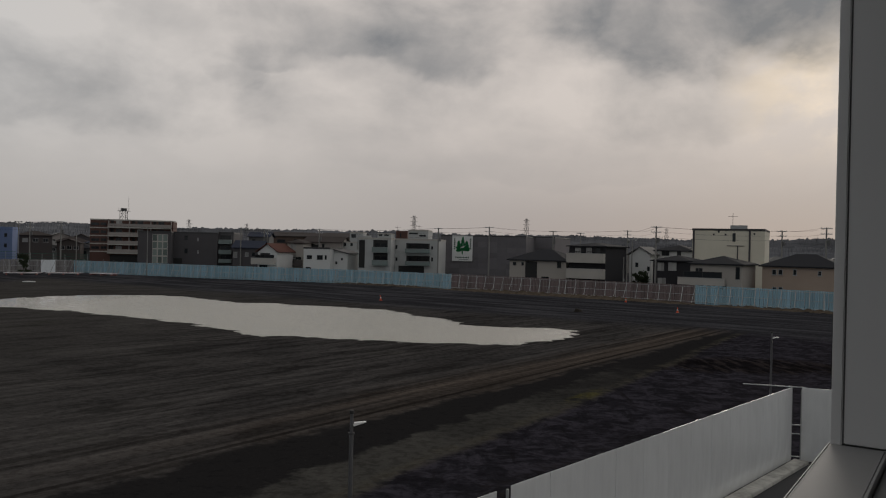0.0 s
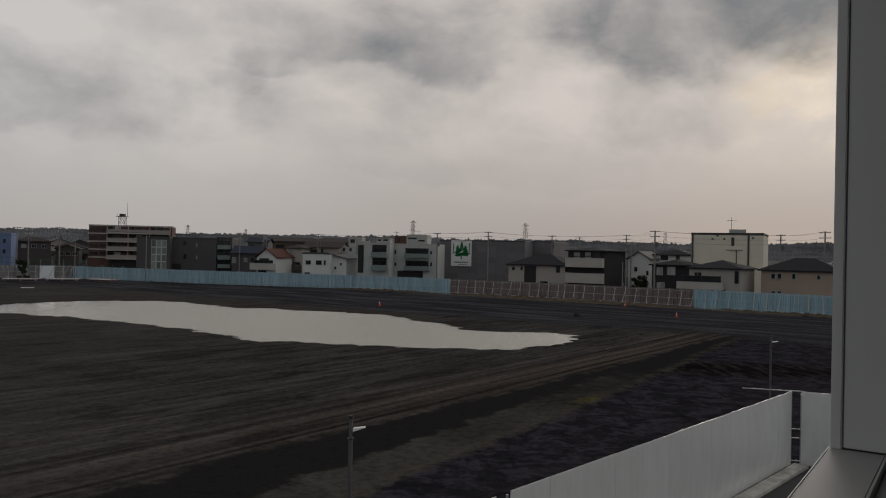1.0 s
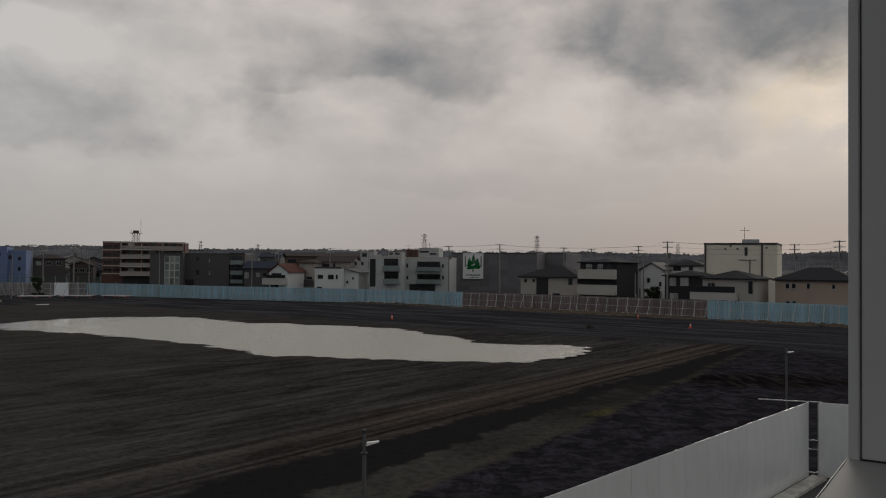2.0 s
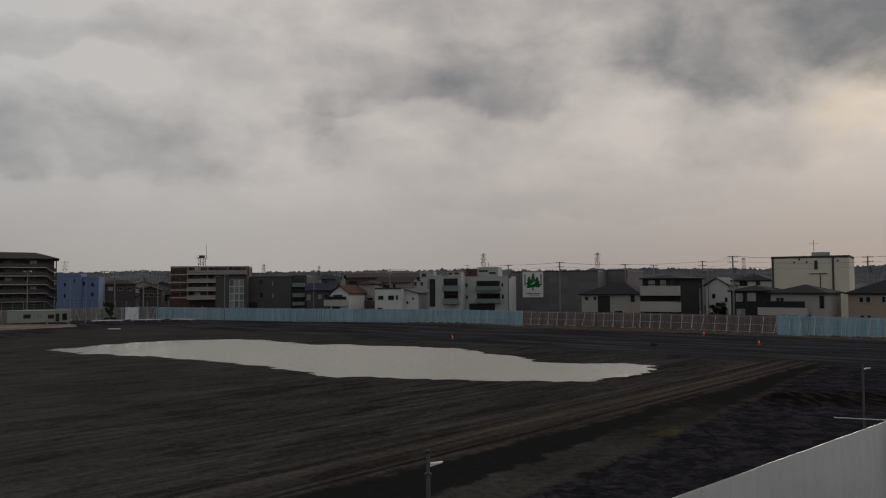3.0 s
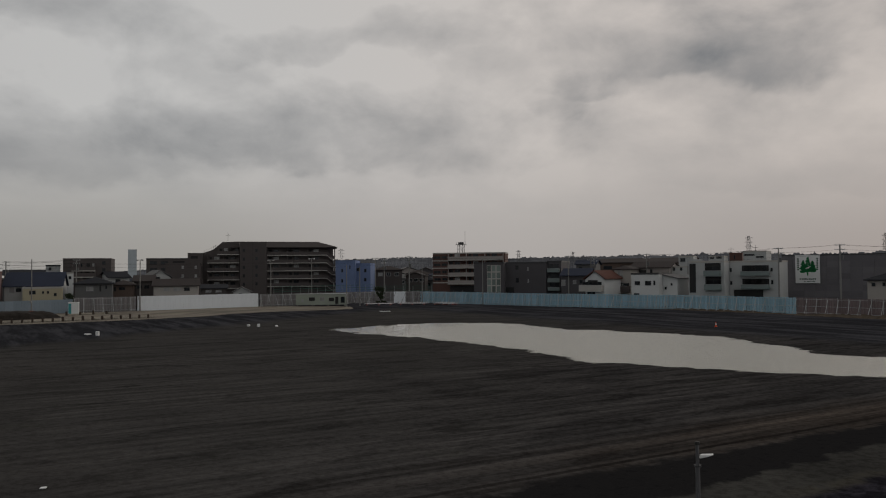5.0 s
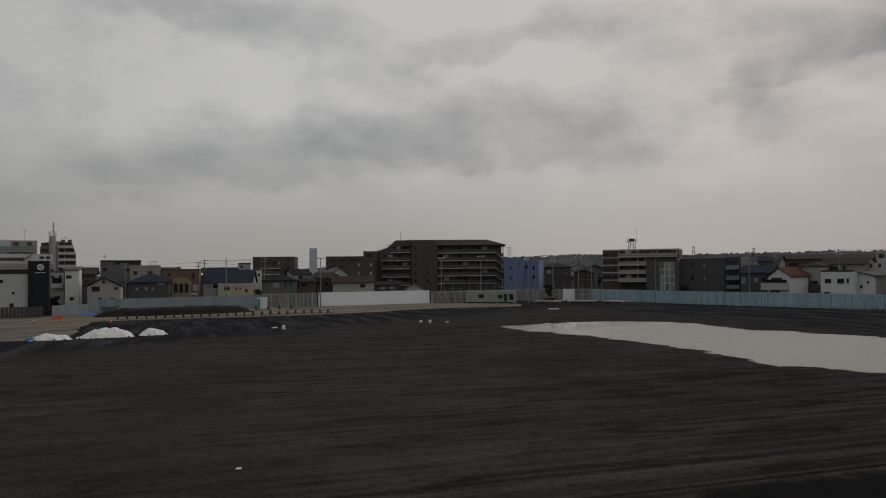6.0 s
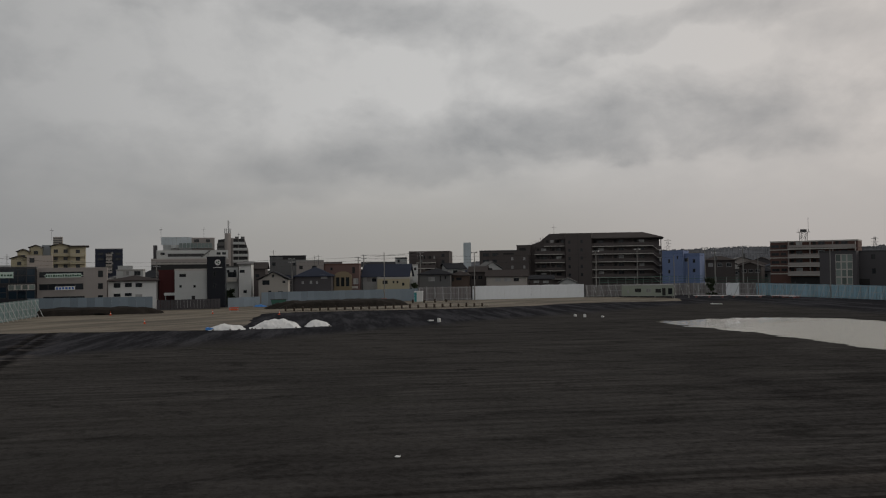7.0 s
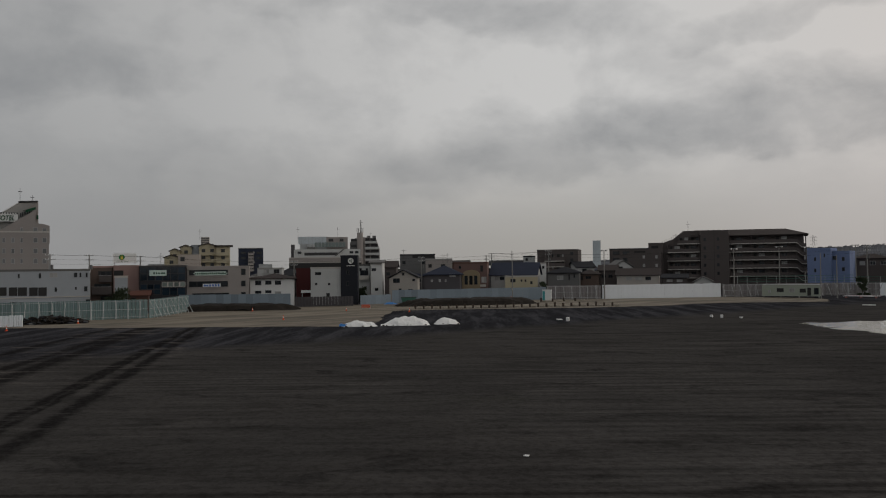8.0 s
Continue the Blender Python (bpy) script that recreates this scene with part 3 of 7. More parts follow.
# ---- buildings ----
HALLWALL = mat("grey_cast_panel", (0.150, 0.143, 0.152), 0.85, 0.25, 1.0, blotch=0.12)
HOTELWALL = mat("pinkish_grey_tile", (0.265, 0.245, 0.235), 0.8, 0.14)
LILAC = mat("cool_white_render", (0.295, 0.318, 0.342), 0.85, 0.18)
OCHRE = mat("ochre_render", (0.25, 0.20, 0.13), 0.85, 0.2)
HALLPANEL = mat("grey_wall_panel", (0.150, 0.143, 0.152), 0.85, 0.25, 1.0, blotch=0.2, each=0.2)
# blue cladding, its colour paled to carry distance haze
FARGLASS = mat("haze_paled_blue_cladding", (0.46, 0.51, 0.54), 0.5, 0.2)
MATTER = {"b": SLAB, "B": GREENGLASS, "D": UMBER, "M": MIDGREY}


def window(parent, u0, u1, z0, z1, kind, m=None):
    """One window in a frame, proud of the wall at y = 0: w plain, k dark-framed, c curtained, d flat black pane, also
    painted in for the shade of an opening, p pale glazing in panes, s pale sign film, g dark curtain wall.
    """
    w, h, t = u1 - u0, z1 - z0, 0.09
    bar = 0.15 if kind == "p" else 0.08 if kind in "gs" else 0.04
    bm = boxes((0, w, -0.07, 0.03, 0, t), (0, w, -0.07, 0.03, h - t, h), (0, t, -0.07, 0.03, t, h - t), (w - t, w, -0.07, 0.03, t, h - t))
    cols = {"p": max(2, round(w / 1.3)), "s": max(2, round(w / 1.5)), "g": max(2, round(w / 1.5)), "d": 1}.get(kind, 2 if w > 1.1 else 1)
    rows = {"p": max(1, round(h / 1.7)), "g": max(1, round(h / 1.5))}.get(kind, 1)
    metal = SLAB if kind == "p" else FRAME if kind in "wcf" else FRAMEDARK
    win = part("window", bm, metal, parent)
    win.matrix_basis = (m or Matrix.Identity(4)) @ Matrix.Translation((u0, 0, z0))
    glass = {"c": CURTAIN, "f": FROST, "g": BLUEGLASS, "p": PALEGLASS, "d": SEAMSHADE}.get(kind, GLASS)
    for i in range(1, cols):
        part("mullion", boxes((w * i / cols - bar, w * i / cols + bar, -0.055, 0.03, t, h - t)), metal, win)
    for i in range(1, rows):
        part("transom", boxes((t, w - t, -0.05, 0.03, h * i / rows - bar, h * i / rows + bar)), metal, win)
    if kind in "wc":
        part("sill", boxes((-0.06, w + 0.06, -0.14, 0.02, -0.06, -0.002)), metal, win)
    for i in range(cols):
        for j in range(rows):
            part("pane", boxes((max(t, w * i / cols), min(w - t, w * (i + 1) / cols), -0.025, 0.02, max(t, h * j / rows), min(h - t, h * (j + 1) / rows))), glass, win)
    return win


def balcony(parent, u0, u1, z0, z1, kind, out=1.2):
    """A balcony's slab and breast wall, with a glazed door behind it."""
    w, h = u1 - u0, z1 - z0
    b = part("balcony", boxes((0, w, -out, -0.002, -0.16, 0), (0, w, -out, -out + 0.12, 0.0, h), (0, 0.12, -out + 0.12, -0.002, 0.0, h), (w - 0.12, w, -out + 0.12, -0.002, 0.0, h)),
             MATTER[kind], parent, "tinted glass balcony front" if kind == "B" else "")
    b.matrix_basis = Matrix.Translation((u0, 0, z0))
    part("coping", boxes((-0.03, w + 0.03, -out - 0.03, -out + 0.15, h, h + 0.06)), FRAME, b)
    window(parent, u0 + w * 0.08, u0 + w * 0.92, z0 + 0.1, z0 + 2.1, "k")


def gallery(parent, u0, u1, z0, z1, n, front):
    """Open access galleries over n storeys: slabs, breast walls, doors and windows behind."""
    step = (z1 - z0) / n
    for i in range(n):
        z, w = z0 + i * step, u1 - u0
        g = part("gallery", boxes((0, w, -1.5, -0.002, -0.09, 0.09), (0, w, -1.5, -1.36, 0.09, 1.15)), front, parent)
        g.matrix_basis = Matrix.Translation((u0, 0, z))
        part("slab_edge", boxes((-0.02, w + 0.02, -1.54, -1.5, -0.14, 0.12)), SLAB, g)
        bays = max(2, round(w / 6.5))
        for j in range(bays + 1):
            x = min(max(w * j / bays, 0.15), w - 0.15)
            part("fin", boxes((x - 0.08, x + 0.08, -1.35, -0.002, 0.09, step - 0.1)), front, g)
        for j in range(bays):
            a = u0 + w * j / bays + 0.6
            window(parent, a, a + 0.9, z + 0.1, z + 2.1, "d")
            window(parent, a + 1.5, min(a + 3.2, u0 + w * (j + 1) / bays - 0.4), z + 1.0, z + 2.1, "k" if (i + j) % 3 else "c")


def roof(parent, kind, w, d, h, ridge, material, over=0.5):
    bm = bmesh.new()
    if kind == "flat":
        p = max(ridge - h, 0.35)
        for s in ((-0.05, w + 0.05, -0.05, 0.2, h, h + p), (-0.05, w + 0.05, d - 0.2, d + 0.05, h, h + p), (-0.05, 0.2, 0.2, d - 0.2, h, h + p), (w - 0.2, w + 0.05, 0.2, d - 0.2, h, h + p), (0.2, w - 0.2, 0.2, d - 0.2, h, h + 0.06)):
            box(bm, *s)
        return part("parapet", bm, material, parent)
    t = 0.18
    x0, x1, y0, y1 = -over, w + over, -over, d + over
    if kind == "hip":
        inset = min(w, d) / 2 + over - 0.05
        along = (w >= d)
        a = ((x0 + inset, (y0 + y1) / 2), (x1 - inset, (y0 + y1) / 2)) if along else (((x0 + x1) / 2, y0 + inset), ((x0 + x1) / 2, y1 - inset))
        low = [bm.verts.new((x, y, h - 0.02)) for x, y in ((x0, y0), (x1, y0), (x1, y1), (x0, y1))]
        eave = [bm.verts.new((x, y, h + t)) for x, y in ((x0, y0), (x1, y0), (x1, y1), (x0, y1))]
        r = [bm.verts.new((x, y, ridge)) for x, y in a]
        bm.faces.new(low[::-1])
        for i in range(4):
            bm.faces.new((low[i], low[(i + 1) % 4], eave[(i + 1) % 4], eave[i]))
        for f in (((0, 1), (1, 0)), ((1, 2), (1,)), ((2, 3), (0, 1)), ((3, 0), (0,))) if along else (((0, 1), (0,)), ((1, 2), (1, 0)), ((2, 3), (1,)), ((3, 0), (0, 1))):
            bm.faces.new([eave[i] for i in f[0]] + [r[i] for i in f[1]])
    elif kind == "gable_x":
        m = d / 2
        prism(bm, [(y0, h), (m, ridge), (y1, h), (y1, h + t), (m, ridge + t), (y0, h + t)], x0, x1)
        for v in bm.verts:
            v.co = (v.co.y, v.co.x, v.co.z)
    elif kind == "gable_y":
        m = w / 2
        prism(bm, [(x0, h), (m, ridge), (x1, h), (x1, h + t), (m, ridge + t), (x0, h + t)], y0, y1)
    elif kind == "mono":
        prism(bm, [(x0, h), (x1, ridge), (x1, ridge + t), (x0, h + t)], y0, y1)
    return part("roof", bm, material, parent)


def building(name, label, category, place, w, d, h, wall, top=("flat", 0.0, CONCRETE), wins=(), group="houses round the site"):
    """A building: its front runs along x from 0 to w, it stands back to y = d; h is the height of the eaves."""
    b = thing(name, pose(place[0], place[1], 0, 0, 0, place[2]), label, category, group)
    bm = bmesh.new()
    kind, ridge, rmat = top
    if kind == "gable_x":
        prism(bm, [(0, 0), (d, 0), (d, h), (d / 2, ridge), (0, h)], 0, w)
        for v in bm.verts:
            v.co = (v.co.y, v.co.x, v.co.z)
    elif kind == "gable_y":
        prism(bm, [(0, 0), (w, 0), (w, h), (w / 2, ridge), (0, h)], 0, d)
    elif kind == "mono":
        prism(bm, [(0, 0), (w, 0), (w, ridge), (0, h)], 0, d)
    else:
        box(bm, 0, w, 0, d, 0, h)
    part("wall", bm, wall, b)
    roof(b, kind, w, d, h, ridge, rmat)
    for u0, u1, z0, z1, k in wins:
        if k[0] in MATTER:
            balcony(b, u0, u1, z0, z1, k)
        elif k[0] == "G":
            gallery(b, u0, u1, z0, z1, int(k[1]), MATTER.get(k[2:], wall))
        elif k == "h":
            part("band", boxes((u0, u1, -0.12, -0.002, z0, z1)), SLAB, b, "pale storey band")
        elif k == "A":
            w2, zt = u1 - u0, z1 - (u1 - u0) * 0.28
            arch = [(u0, z0), (u1, z0), (u1, zt)] + [((u0 + u1) / 2 + w2 / 2 * math.cos(math.pi * i / 10), zt + w2 * 0.28 * math.sin(math.pi * i / 10)) for i in range(1, 10)] + [(u0, zt)]
            bm = bmesh.new()
            prism(bm, arch, -0.9, -0.002)
            bay = part("bay", bm, OCHRE, b, "ochre bay with an arched top")
            for i in range(3):
                x = u0 + w2 * (0.14 + 0.27 * i)
                part("bay_window", boxes((x, x + w2 * 0.18, -0.94, -0.905, z0 + 1.2, zt - 0.2)), GLASS, bay)
        elif k == "v":
            part("downpipe", boxes((u0, u1, -0.14, -0.002, z0, z1)), DARKGREY, b, "dark downpipe")
        elif k == "P":
            cols, rows = max(1, round((u1 - u0) / 2.4)), max(1, round((z1 - z0) / 1.45))
            for i in range(cols):
                for j in range(rows):
                    pw, ph = (u1 - u0) / cols, (z1 - z0) / rows
                    part("panel", boxes((u0 + i * pw + 0.03, u0 + (i + 1) * pw - 0.03, -0.06, -0.002, z0 + j * ph + 0.03, z0 + (j + 1) * ph - 0.03)), HALLPANEL, b)
        else:
            window(b, u0, u1, z0, z1, k)
    return b


building("house", "tan rendered two-storey house with a dark hip roof", "house", (53.5, 132.8, -34.4), 12.02, 9, 6.30, TAN, ("hip", 8.52, ROOFTILE),
         [(1.55, 2.28, 4.93, 5.87, "w"), (2.52, 3.25, 4.97, 5.91, "w"), (4.79, 5.41, 4.96, 5.98, "w"), (8.53, 9.13, 5.02, 5.83, "w"), (1.62, 2.34, 2.40, 2.97, "w"), (2.59, 3.30, 2.45, 3.01, "w")])
building("house", "beige rendered house with a low dark hip roof", "house", (42.1, 134.8, -35.0), 8.44, 9, 6.40, BEIGE, ("hip", 7.90, ROOFTILE),
         [(0.90, 1.39, 5.15, 5.73, "k"), (1.47, 2.05, 5.17, 5.75, "k"), (7.48, 8.15, 4.09, 6.13, "k"), (1.81, 6.02, 2.32, 3.17, "d"), (-1.77, 5.91, 3.09, 4.14, "b")])
building("warehouse", "cream panelled windowless block taller than its neighbours", "warehouse", (50.6, 161.1, -25.8), 13.64, 14, 12.91, CREAM, ("flat", 13.31, DARKSTEEL),
         [(7.68, 8.25, 10.74, 12.42, "k"), (3.93, 4.26, 11.92, 12.26, "k"), (6.19, 6.52, 11.95, 12.29, "k"), (4.89, 5.22, 12.50, 12.84, "k"), (11.56, 11.88, 12.13, 12.47, "k"), (0.08, 0.43, 2.35, 13.13, "v"), (10.72, 11.07, 2.77, 13.01, "v"), (8.58, 8.77, 6.04, 9.85, "v"), (6.67, 9.84, 9.84, 9.96, "v")])
building("house", "charcoal clad two-storey house with white windows", "house", (38.7, 145.9, -32.1), 6.77, 9, 6.68, CHARCOAL, ("hip", 7.79, ROOFTILE),
         [(0.85, 2.03, 4.96, 6.41, "c"), (2.82, 4.29, 5.03, 6.47, "c"), (0.92, 2.40, 2.18, 3.62, "c")])
building("house", "white house with a grey hip roof", "house", (45.9, 171.1, -32.2), 7.69, 10, 8.58, WHITE, ("hip", 9.95, ROOFTILE),
         [(1.30, 2.91, 7.57, 8.78, "k"), (4.57, 5.44, 7.29, 8.72, "k")])
building("house", "white house with a grey gabled roof", "house", (39.5, 168.1, -30.0), 4.56, 9, 7.59, WHITE, ("gable_y", 9.25, ROOFGREY),
         [(3.88, 4.38, 4.32, 5.26, "k"), (1.35, 1.97, 5.07, 6.02, "k")])
building("house", "charcoal three-storey house with white balconies", "house", (25.4, 159.6, -34.3), 7.73, 11, 9.06, CHARCOAL, ("hip", 9.91, ROOFTILE),
         [(1.30, 2.55, 7.78, 8.80, "c"), (3.74, 4.85, 7.84, 8.85, "c"), (5.66, 6.63, 7.88, 8.88, "k"), (-0.03, 7.74, 6.03, 7.72, "b"), (-0.08, 7.81, 2.90, 4.69, "b")])
# a white house; the beige wall colour carries its shade
building("house", "white two-storey house with a wide dark hip roof", "house", (14.0, 165.9, -28.8), 12.42, 10, 5.97, BEIGE, ("hip", 8.40, ROOFTILE),
         [(3.58, 6.17, 2.20, 5.81, "d"), (0.78, 1.44, 4.88, 5.58, "k"), (2.70, 3.22, 4.93, 5.63, "k"), (10.51, 11.38, 4.60, 5.86, "k"), (7.15, 8.77, 2.08, 2.78, "k")])
building("hall", "long windowless grey hall with panel joints", "hall", (-0.5, 208.1, -16.9), 22.51, 28, 11.23, HALLWALL, ("flat", 11.63, DARKSTEEL),
         [(-0.07, 22.57, 0.30, 11.34, "P")])
building("hall_annex", "grey annex of the hall behind the houses", "hall", (22.4, 213.8, -21.0), 7.74, 20, 11.40, HALLWALL, ("flat", 11.80, DARKSTEEL),
         [(-0.06, 7.80, 0.30, 11.50, "P")])
building("apartment_block", "white three-storey apartment block with glass balconies", "apartment block", (-12.4, 190.7, -8.0), 11.53, 12, 9.80, OFFWHITE, ("flat", 10.20, SLAB),
         [(3.64, 9.29, 7.64, 9.13, "d"), (3.70, 9.36, 4.67, 6.16, "d"), (1.83, 8.06, 1.65, 3.68, "d"), (3.53, 9.44, 6.97, 7.78, "B"), (3.60, 9.51, 4.00, 4.81, "B"), (1.02, 1.46, 7.66, 8.61, "k"), (1.09, 1.53, 4.81, 5.63, "k"), (9.68, 10.11, 7.72, 8.53, "k"), (9.74, 10.17, 4.89, 5.83, "k")])
building("apartment_block", "white three-storey apartment wing with a shaded stair bay", "apartment block", (-19.8, 185.8, -7.1), 7.66, 12, 9.80, OFFWHITE, ("flat", 10.20, SLAB),
         [(3.53, 6.93, 7.99, 9.70, "d"), (3.60, 7.00, 4.96, 6.67, "d"), (3.44, 7.08, 6.93, 7.99, "B"), (3.51, 7.15, 3.90, 4.96, "B"), (0.16, 1.53, 3.13, 9.61, "d")])
building("penthouse", "white stepped penthouse with roof plant", "building", (-9.9, 225.2, -6.2), 5.66, 10, 12.75, OFFWHITE, ("flat", 13.15, SLAB),
         [(0.15, 2.75, 11.84, 12.32, "k"), (3.08, 5.02, 11.25, 11.73, "k")], group="town behind the site")
building("house", "red brown tiled upper storey", "house", (-14.3, 239.8, -5.0), 3.44, 8, 12.62, RUST, ("flat", 13.02, RUST),
         [(1.19, 1.57, 11.13, 12.33, "k")], group="town behind the site")
building("house", "pale upper storey with small windows", "house", (-19.0, 229.5, -3.7), 3.95, 8, 11.64, OFFWHITE, ("flat", 12.04, SLAB),
         [(0.32, 1.33, 11.20, 11.86, "k"), (1.97, 3.30, 11.24, 11.89, "k")], group="town behind the site")
building("house", "white flat-roofed house seen over the roofs", "house", (-29.9, 253.6, -1.8), 4.35, 8, 12.20, OFFWHITE, ("flat", 12.60, SLAB),
         [(0.54, 2.02, 10.78, 11.87, "k")], group="town behind the site")
building("house", "white house with a sloping flat roof", "house", (-32.7, 186.3, -11.0), 6.53, 9, 7.25, WHITE, ("flat", 7.65, DARKSTEEL),
         [(0.81, 2.09, 4.83, 5.75, "k"), (3.32, 4.73, 4.76, 5.81, "k"), (5.26, 5.70, 4.79, 5.85, "k"), (0.60, 1.87, 2.30, 2.96, "k")])
building("house", "low white annex with a falling roof line", "house", (-26.6, 187.9, -12.5), 4.22, 8, 7.45, WHITE, ("mono", 6.21, DARKSTEEL),
         [(2.67, 3.11, 4.71, 5.25, "k"), (1.28, 1.72, 3.74, 4.41, "k"), (-0.38, 0.63, 2.10, 2.90, "d")])
building("house", "white rendered house with small windows", "house", (-26.6, 203.8, -5.2), 5.00, 9, 8.83, OFFWHITE, ("flat", 9.23, SLAB),
         [(1.23, 1.69, 8.05, 8.92, "k"), (2.85, 3.45, 8.09, 8.96, "k"), (0.99, 1.75, 5.58, 6.30, "k")])
building("house", "grey brown house under a dark roof", "house", (-38.2, 194.8, -5.4), 3.97, 9, 8.47, BEIGE, ("hip", 9.47, ROOFBROWN),
         [(0.76, 2.07, 6.93, 8.32, "c"), (0.83, 2.12, 4.72, 5.55, "c"), (0.00, 3.86, 3.06, 4.45, "D")])
building("house", "brown house under a long dark roof", "house", (-35.5, 202.3, -7.3), 9.60, 9, 8.78, MIDGREY, ("gable_x", 10.26, ROOFBROWN),
         [(2.14, 4.09, 7.16, 8.31, "d"), (4.80, 5.41, 7.35, 8.50, "k")])
building("house", "white house with a red brown gabled roof", "house", (-43.4, 186.1, -13.5), 4.88, 9, 6.20, WHITE, ("gable_y", 8.18, ROOFRED),
         [(0.68, 3.15, 4.86, 6.05, "d"), (-1.17, 4.62, 3.54, 4.86, "b"), (0.46, 2.49, 2.60, 3.26, "k")])
building("apartment_block", "dark flats with railed balconies", "apartment block", (-58.5, 206.3, 3.3), 3.91, 12, 10.61, DARKGREY, ("flat", 11.01, DARKSTEEL),
         [(0.32, 3.53, 8.08, 8.96, "B"), (0.38, 3.59, 5.43, 6.31, "B"), (0.43, 3.64, 3.23, 3.96, "B")])
building("house", "dark house with a blue grey roof", "house", (-52.8, 199.9, 1.8), 6.93, 9, 6.93, DARKGREY, ("gable_x", 8.79, ROOFBLUE),
         [(-0.04, 0.98, 4.58, 6.00, "c"), (2.93, 3.80, 4.93, 5.92, "c"), (4.62, 5.49, 4.96, 5.96, "k")])
building("house", "dark tiled house roof between the flats", "house", (-55.3, 225.8, 3.1), 5.57, 9, 10.04, GREY, ("gable_x", 11.40, ROOFBLUE),
         [(0.83, 1.81, 8.09, 9.37, "k")], group="town behind the site")
building("office_block", "dark grey block with a tall glazed stair", "office block", (-76.4, 198.5, 10.0), 7.99, 14, 10.39, DARKGREY, ("flat", 10.79, DARKSTEEL),
         [(3.51, 7.19, 2.73, 9.98, "p")])
building("office_block", "dark grey clad block with slit windows", "office block", (-69.6, 203.5, 7.4), 11.41, 14, 10.40, DARKGREY, ("flat", 10.80, DARKSTEEL),
         [(3.09, 3.96, 8.72, 9.88, "k"), (3.16, 4.03, 5.23, 6.54, "k"), (6.34, 6.64, 8.50, 9.37, "c"), (6.41, 6.71, 5.30, 6.17, "c"), (0.27, 2.69, 2.14, 4.03, "d")])
building("apartment_block", "rust brown five-storey apartment block with pale galleries", "apartment block", (-104.9, 235.6, 13.5), 23.44, 12, 14.13, RUST, ("flat", 14.53, SLAB),
         [(5.08, 23.08, 4.41, 14.61, "G4M"), (5.61, 22.65, 1.52, 3.90, "d"), (-0.20, 4.98, 11.74, 12.08, "h"), (-0.15, 5.02, 9.39, 9.72, "h"), (-0.10, 5.07, 7.03, 7.37, "h"), (-0.05, 5.12, 4.68, 5.01, "h"), (0.24, 2.45, 12.55, 13.39, "k"), (0.29, 2.49, 10.20, 11.04, "k"), (0.34, 2.54, 7.85, 8.69, "k"), (0.39, 2.59, 5.50, 6.34, "k"), (2.90, 4.49, 12.62, 13.46, "k"), (2.95, 4.53, 10.26, 11.10, "k"), (3.00, 4.58, 7.91, 8.75, "k"), (3.04, 4.63, 5.55, 6.39, "k")])
building("warehouse", "long low building with a dark brown roof", "warehouse", (-59.5, 271.8, -0.9), 32.18, 20, 10.86, BROWN, ("gable_x", 12.37, ROOFBROWN),
         [(2.56, 5.50, 8.66, 9.82, "k"), (8.39, 11.32, 8.79, 9.95, "k"), (16.14, 23.93, 8.64, 10.18, "d")], group="town behind the site")
building("apartment_block", "bright blue sheeted building", "apartment block", (-135.1, 225.0, 22.3), 6.40, 14, 12.01, BLUEWALL, ("flat", 12.41, BLUEWALL),
         [(1.87, 2.43, 8.50, 9.62, "k"), (1.85, 2.41, 5.15, 6.27, "k"), (4.52, 4.88, 9.60, 10.72, "k")])
building("apartment_block", "bright blue sheeted lower wing", "apartment block", (-130.4, 229.9, 21.0), 4.94, 14, 11.06, BLUEWALL, ("flat", 11.46, BLUEWALL),
         [(0.37, 1.31, 8.84, 9.97, "k"), (2.84, 3.59, 8.45, 9.58, "k"), (2.82, 3.57, 5.45, 6.57, "k")])

